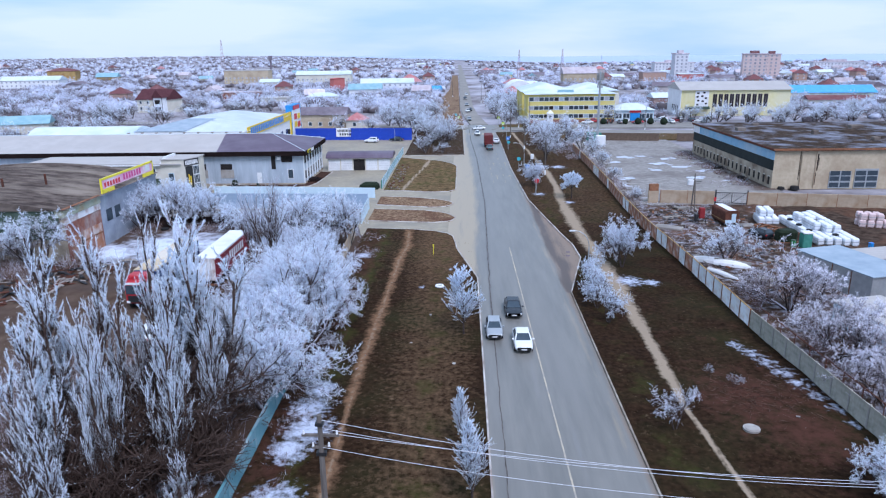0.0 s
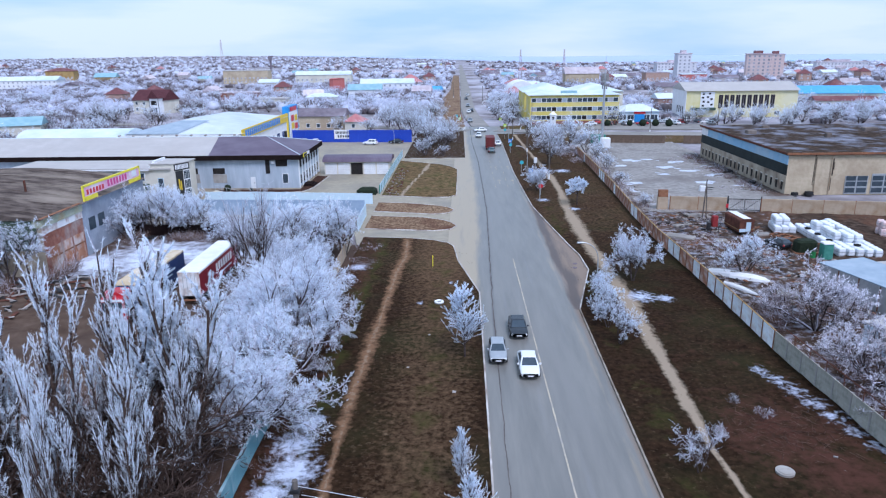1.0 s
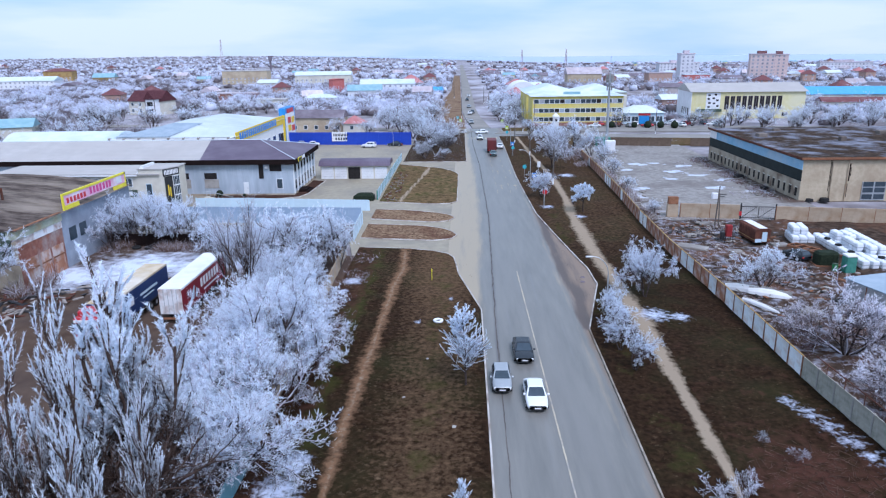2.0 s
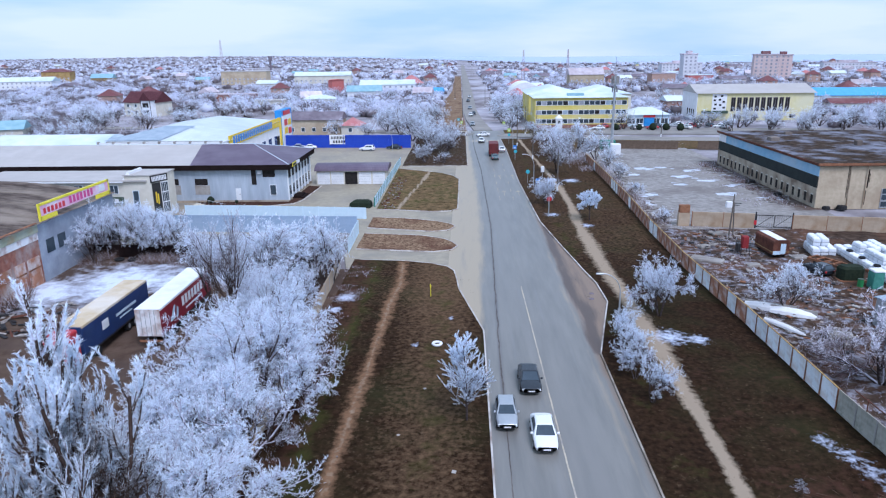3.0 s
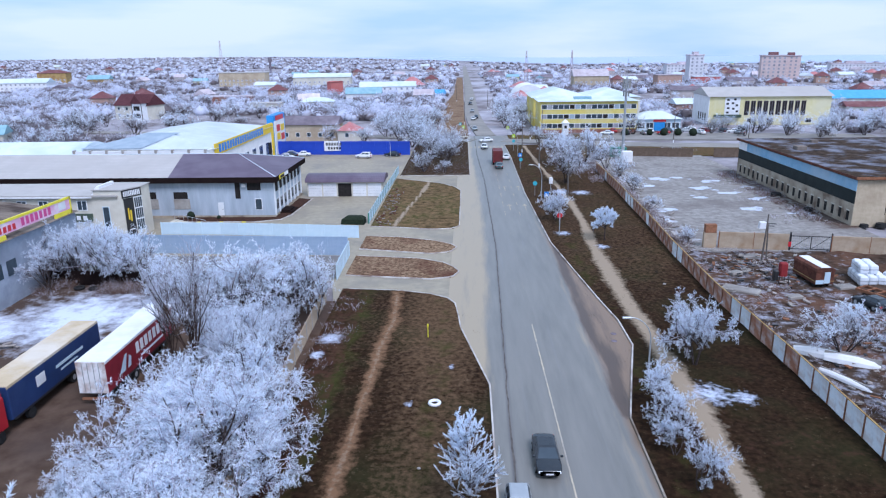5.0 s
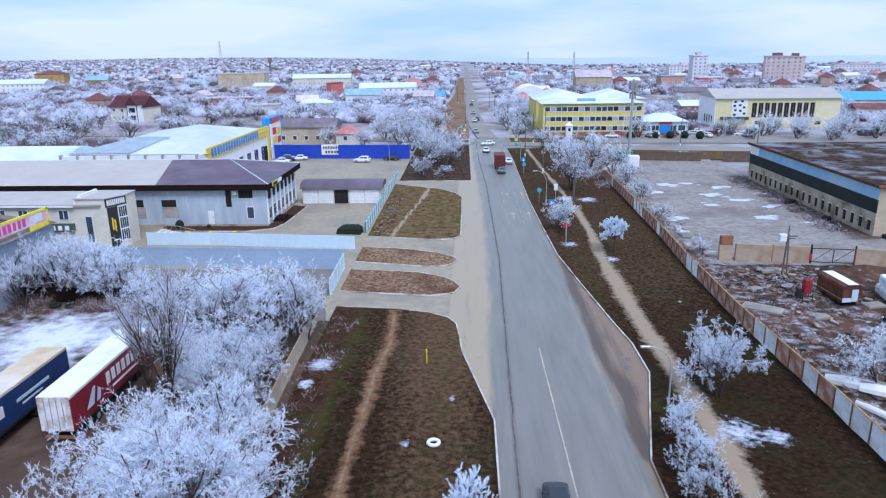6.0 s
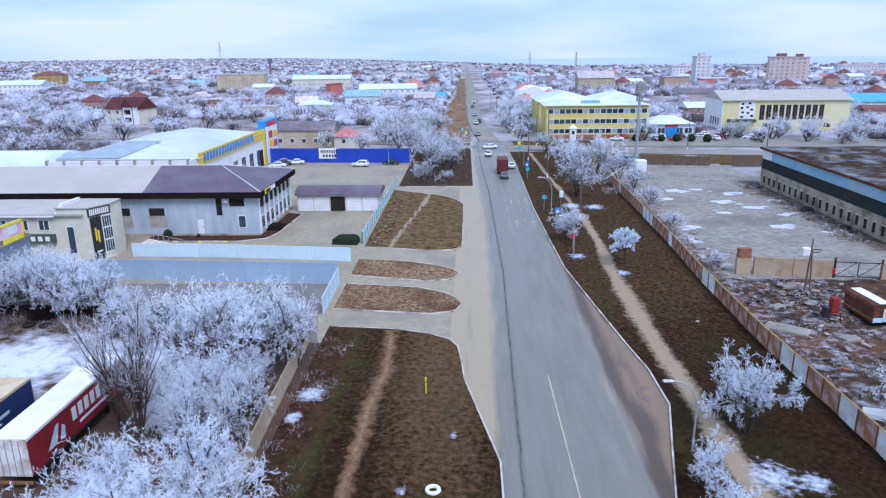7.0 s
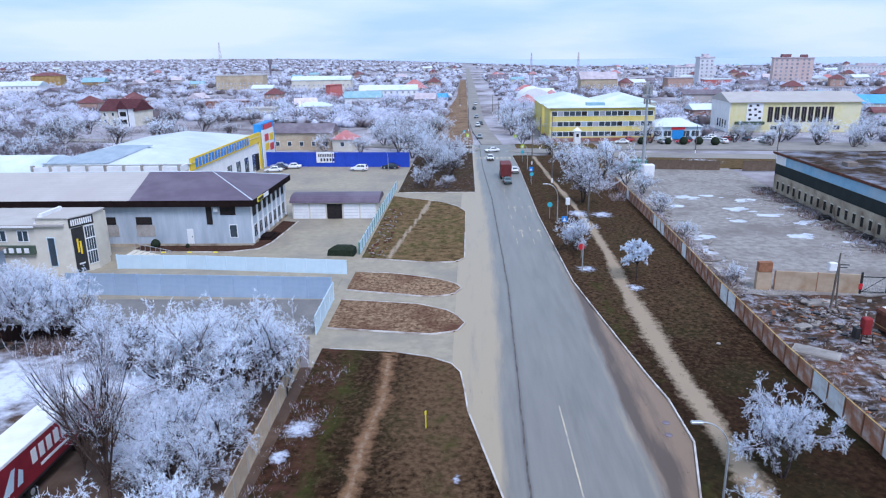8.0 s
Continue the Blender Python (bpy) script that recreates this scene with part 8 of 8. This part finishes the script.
litter("scrap_boards", 3, [(31.2, 40, 76, 120), (36, 47, 84, 121), (40, 50, 70, 98), (33, 44, 112, 121)], 420, (0.2, 0.9), (m_timber, m_rust, m_timber, m_concrete, m_black), "scattered boards, sheets and rubble in the scrapyard")
litter("depot_scrap", 4, [(-64, -50, 72, 86), (-58, -46, 80, 90)], 260, (0.4, 2.2), (m_timber, m_black, m_rust_dark), "heap of scrap metal in the depot yard")
for x, y, r in ((-3.6, 69.4, 0.12), (-5.2, 62.0, 0.13)):
    st = Solid().loft([[(x + r * f * (1.2 + 0.6 * noise.noise((k * 1.3, x, y))) * math.cos(k * math.pi / 4), y + r * f * math.sin(k * math.pi / 4), z) for k in range(8)] for f, z in ((1.0, 0.02), (0.9, 0.15), (0.5, 0.19))])
    tagged(new("stone", st.data("stone", m_concrete)), "flat grey stone lying on the verge", "stone")
litter("verge_litter", 5, [(-14, 1, 40, 100), (13.5, 28, 45, 125)], 10, (0.08, 0.3), (m_concrete, m_timber), "small pale litter on the verge")
litter("edge_rubble", 6, [(31.2, 36, 123, 190), (56, 61.6, 140, 184)], 260, (0.3, 1.5), (m_timber, m_concrete), "rubble along the apron edges")
litter("forecourt_stones", 7, [(-15.8, -13.2, 138, 170)], 120, (0.2, 0.6), (m_timber, m_rust_dark), "stones on the bank beside the blue fence")
heap_rng = np.random.default_rng(23)
heap = np.stack([heap_rng.normal(24.0, 2.2, 420), heap_rng.normal(51.6, 2.0, 420), heap_rng.uniform(0.10, 0.22, 420)], 1)
heap_way = unit(heap_rng.normal(0, 1, (420, 3)) * np.array((1, 1, 0.12)))
hv, hf = twig_arrays(heap, heap_way, heap_rng.uniform(0.3, 1.5, 420), heap_rng.uniform(0.010, 0.028, 420))
tagged(new("fallen_branches", mesh_arrays("fallen_branches", hv, hf, m_scrub, np.full(len(hv), 0.05))), "dry reddish branches strewn over bare soil", "branches", "", "stuff")
for x in (-47, -43, -39):
    sp = thing("parking_block", "small yellow parking block on concrete", "parking block", (x, 141.6, 0))
    part("block", Solid().soft_box(-0.35, -0.1, -0.03, 0.35, 0.1, 0.16, 0.04), m_lemon, sp)

for x, y, r in ((65.1, 258.1, 1.3), (69.6, 257.8, 1.3), (74.0, 256.2, 1.35), (60.6, 259.0, 1.1), (52.6, 259.6, 1.2)):
    bsh = Solid()
    bsh.loft([[(x + r * c * math.cos(a), y + r * c * math.sin(a), 0.1 + r * z) for a in [k * math.pi / 6 for k in range(12)]] for c, z in ((0.55, 0.0), (0.95, 0.45), (1.0, 0.95), (0.75, 1.5), (0.3, 1.85))])
    tagged(new("clipped_shrub", bsh.data("clipped_shrub", m_dark_green, True)), "round dark evergreen shrub beside the car park", "shrub", "car park shrubs")
for x, y, turn, mt in ((61.0, 274.8, 88, m_car_dark), (77.7, 272.0, 92, m_car_white), (84.4, 271.5, 85, m_car_white), (89.4, 279.3, 90, m_car_silver), (89.7, 263.6, 80, m_car_white), (53.5, 275.4, 95, m_car_dark), (80.8, 268.0, 88, m_car_silver), (94.5, 270.0, 90, m_car_dark)):
    car("parked car in front of the pale yellow hall", mt, (x, y, 0.1), turn, "sedan", "hall car park")
# ---- town ----
def house(label, x, y, turn, w, d, h, rh, wall_mat, roof_mat, kind="gable", name="house", windows=True):
    b = thing(name, label, "house", (x, y, fall(x, y)), turn)
    part("wall", Solid().box(-w / 2, -d / 2, -1.0, w / 2, d / 2, h), wall_mat, b)
    if kind == "gable":
        part("gable_end", gable(-w / 2 + 0.1, -d / 2, w / 2 - 0.1, d / 2, h - 0.02, h + rh - 0.25, "x", 0.02), wall_mat, b)
        part("roof", gable(-w / 2 - 0.5, -d / 2 - 0.5, w / 2 + 0.5, d / 2 + 0.5, h, h + rh, "x"), roof_mat, b)
    elif kind == "hip":
        part("roof", hip(-w / 2 - 0.5, -d / 2 - 0.5, w / 2 + 0.5, d / 2 + 0.5, h, h + rh), roof_mat, b)
    else:
        part("roof", Solid().box(-w / 2 - 0.3, -d / 2 - 0.3, h, w / 2 + 0.3, d / 2 + 0.3, h + rh), roof_mat, b)
    if windows:
        n = max(1, int(w / 3.6))
        for z in ([1.0, 3.9] if h > 5 else [1.0]):
            for k in range(n):
                u = -w / 2 + w * (k + 0.5) / n
                # beyond 380 m the panes take the haze-paled tone
                window(b, "s", u - 0.7, z, u + 0.7, z + 1.5, -d / 2, m_window_far if y > 380 else m_glass, m_frame, 1)
    return b


h = house("cream two-storey house with a maroon roof and dark timbering", -149.5, 340, -14, 17, 12, 6.0, 4.8, m_plaster, m_roof_dark_maroon, "gable")
wing = part("wing", Solid().box(3.5, -9.5, -1, 8.6, -5.9, 7.2), m_white, h, "white gabled wing with dark beams")
part("roof", gable(3.0, -10, 9.1, -4, 7.2, 11.0, "y"), m_roof_dark_maroon, wing)
for z in (1.0, 4.2):
    part("window", Solid().box(4.5, -9.58, z, 7.6, -9.45, z + 1.9), m_dark, wing)
for x in (3.5, 8.4):
    part("beam", Solid().box(x, -9.56, 0, x + 0.25, -9.4, 7.2), m_fascia, wing)
house("tan brick house with a grey-purple roof behind the blue wall", -52.5, 259, -3, 19, 9, 5.0, 2.6, m_tan_brick, m_roof_purple, "gable")
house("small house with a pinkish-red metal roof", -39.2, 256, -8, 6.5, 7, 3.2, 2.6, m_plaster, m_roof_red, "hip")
house("brick outbuilding with a frosted blue roof", 95, 333, 5, 12, 9, 4.6, 2.2, m_red_brick, m_roof_frost, "gable")
house("low white building with a frosted roof", -78, 388, 4, 17, 9, 3.4, 2.0, m_plaster, m_roof_frost, "hip")
house("long low shed with a beige roof", -100, 372, 6, 15, 8, 3.6, 0.6, m_plaster, m_roof_beige, "flat")
house("white hall with a blue-grey roof", -60, 432, 4, 20, 10, 4.6, 3.4, m_white, m_roof_teal, "gable")
house("long white hall with a frosted roof", -52, 486, 4, 36, 14, 6.0, 3.0, m_white, m_roof_frost, "gable")
house("pale concrete block with a flat roof", -196, 640, 3, 40, 16, 11, 0.6, m_tan_brick, m_roof_beige, "flat", "block")
house("long sand-coloured hall with a frosted roof", -118, 600, 4, 46, 18, 8.5, 3.0, m_plaster, m_roof_frost, "gable", "hall")
house("ochre two-storey house with a dark roof", -402, 700, 12, 26, 16, 11, 3.0, m_ochre, m_roof_maroon, "hip")
house("ochre house with a turquoise roof", -352, 690, 8, 20, 12, 5, 4, m_ochre, m_roof_teal, "gable")
house("long white warehouse with a pale roof", -372, 600, 8, 48, 18, 6, 3.5, m_white, m_roof_frost, "gable", "hall")
house("pale house with a frosted teal roof on waste land", -152, 236, 20, 16, 10, 5, 2.6, m_plaster, m_roof_teal, "gable")
house("low brick sheds with dark doorways", -138, 430, 2, 26, 7, 3.6, 0.6, m_red_brick, m_roof_far, "flat", "shed")
house("long shed with a bright blue roof", 182, 360, -6, 46, 16, 4.5, 3.4, m_plaster, m_roof_sky, "gable", "hall")
house("small shed with a bright blue roof", 152, 384, -6, 16, 9, 4.0, 2.4, m_white, m_roof_sky, "gable", "shed")
house("low shed with a rusty red roof", 172, 326, -8, 26, 9, 3.2, 2.0, m_plaster, m_roof_maroon, "gable", "shed")
house("brown garage row behind the hall", 150, 420, -6, 24, 10, 5.0, 1.0, m_red_brick, m_roof_far, "flat", "shed")
house("terracotta flat-roofed building in town", 150, 560, 2, 18, 12, 9, 0.5, m_terracotta, m_roof_far, "flat", "block")
house("tan gabled building among trees", 92, 560, 2, 26, 14, 9, 5, m_tan_brick, m_roof_far, "gable", "block")
house("white shop with a red front", 205, 640, 0, 22, 10, 5, 0.6, m_dull_red, m_roof_frost, "flat", "shop")
house("orange-red steel chute between sheds", -88, 492, -30, 3.5, 12, 9, 0.5, m_dull_red, m_dull_red, "gable", "chute", False)
house("bright blue market stall roof", -22, 456, -12, 16, 7, 2.6, 2.6, m_azure, m_roof_sky, "gable", "stall", False)
dm = thing("arched_hangar", "white arched hangar with a frosted shell", "hangar", (34.5, 420, fall(34.5, 420)))
arch = [(9.5 * math.cos(a), 9.0 * math.sin(a)) for a in [k * math.pi / 14 for k in range(15)]]
part("shell", Solid().loft([[(x, y, z) for x, z in arch] for y in (0, 26)]), m_white, dm)
part("door", Solid().box(-3, -0.1, -1, 3, 0.1, 4.2), m_steel, dm)


def flats(label, x, y, turn, w, d, h, wall_mat, crown=None):
    b = thing("apartment_block", label, "apartment block", (x, y, fall(x, y)), turn)
    part("wall", Solid().box(-w / 2, -d / 2, -2, w / 2, d / 2, h), wall_mat, b)
    part("roof", Solid().box(-w / 2 - 0.5, -d / 2 - 0.5, h, w / 2 + 0.5, d / 2 + 0.5, h + 0.8), m_roof_far, b)
    part("lift_house", Solid().box(-w / 5, -d / 4, h + 0.8, w / 6, d / 4, h + 3.2), crown or m_roof_far, b)
    for f in range(int(h / 3)):
        for k in range(int(w / 4)):
            u = -w / 2 + 2.2 + 4.0 * k
            part("window", Solid().box(u - 0.8, -d / 2 - 0.08, 1.0 + 3 * f, u + 0.8, -d / 2 + 0.05, 2.6 + 3 * f), m_window_far, b)
    return b


flats("grey panel apartment tower near the sea", 201, 660, 0, 12, 12, 22.5, m_apartment_grey)
flats("pinkish brick apartment block near the sea", 267, 655, -14, 20, 13, 21.5, m_apartment, m_roof_maroon)
flats("pinkish brick apartment block with a maroon top", 288, 668, -14, 14, 13, 21, m_apartment, m_roof_maroon)
flats("long grey five-storey panel block", 245, 830, 4, 46, 12, 12, m_apartment_grey)
flats("long pale grey panel apartment block", 470, 900, -6, 60, 12, 10, m_apartment_grey)

SMALL = [house("small far house with a frosted, haze-paled roof", 0, 2000 + 40 * k, 0, w, d, hh, rh, wm, rm, kd) for k, (w, d, hh, rh, wm, rm, kd) in enumerate((
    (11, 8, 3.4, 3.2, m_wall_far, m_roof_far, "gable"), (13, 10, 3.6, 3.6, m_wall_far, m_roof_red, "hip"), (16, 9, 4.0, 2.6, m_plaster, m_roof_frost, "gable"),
    (10, 9, 5.6, 3.4, m_terracotta, m_roof_maroon, "hip"), (20, 10, 4.0, 2.4, m_wall_far, m_roof_purple, "gable"), (12, 8, 3.2, 2.6, m_pale_yellow, m_roof_teal, "gable")))]
rnd = random.Random(77)
n = 0
while n < 130:
    y = 380 * (1500 / 380) ** rnd.random()
    x = rnd.uniform(-0.75, 0.75) * y
    if -16 < x + 0.006 * (y - 300) < 16 or not free(x, y, 10) or (x < -40 and rnd.random() < 0.55):
        continue
    src = SMALL[rnd.randrange(6)]
    ob = copy_thing(src, pose(x, y, fall(x, y), 0, 0, rnd.choice((0, 90, 180, 270)) + rnd.uniform(-14, 14)))
    ob["group"] = "far town houses"
    n += 1
for ob in SMALL:
    x = 300 + rnd.uniform(-160, 160)
    ob.matrix_basis = pose(x, 900 + 30 * SMALL.index(ob), fall(x, 900))
    ob["group"] = "far town houses"


def lattice(label, x, y, h, w):
    b = thing("lattice_mast", label, "mast", (x, y, fall(x, y)))
    for sx, sy in ((-1, -1), (1, -1), (1, 1), (-1, 1)):
        part("leg", Solid().tube([(sx * w, sy * w, -1), (sx * w * 0.15, sy * w * 0.15, h)], 0.22, 4), m_roof_far, b)
    for k in range(8):
        z = h * k / 8
        a = w * (1 - 0.85 * k / 8)
        part("brace", Solid().tube([(-a, -a, z), (a, -a, z + h / 8), (a, a, z), (-a, a, z + h / 8)], 0.14, 3), m_roof_far, b)
    return b


lattice("far red-grey lattice mast over the town", -345, 1010, 44, 2.6)
lattice("far lattice mast beside the apartment tower", 90, 640, 28, 1.6)
lattice("far lattice mast over the roofs", 56, 700, 28, 1.6)
wt = thing("water_tower", "dark water tower among frosted trees", "water tower", (-262, 960, fall(-262, 960)))
part("shaft", Solid().cyl(0, 0, -1, 17, 1.4, 10), m_roof_purple, wt)
part("tank", Solid().cyl(0, 0, 16, 22, 2.4, 12, 2.8), m_roof_purple, wt)
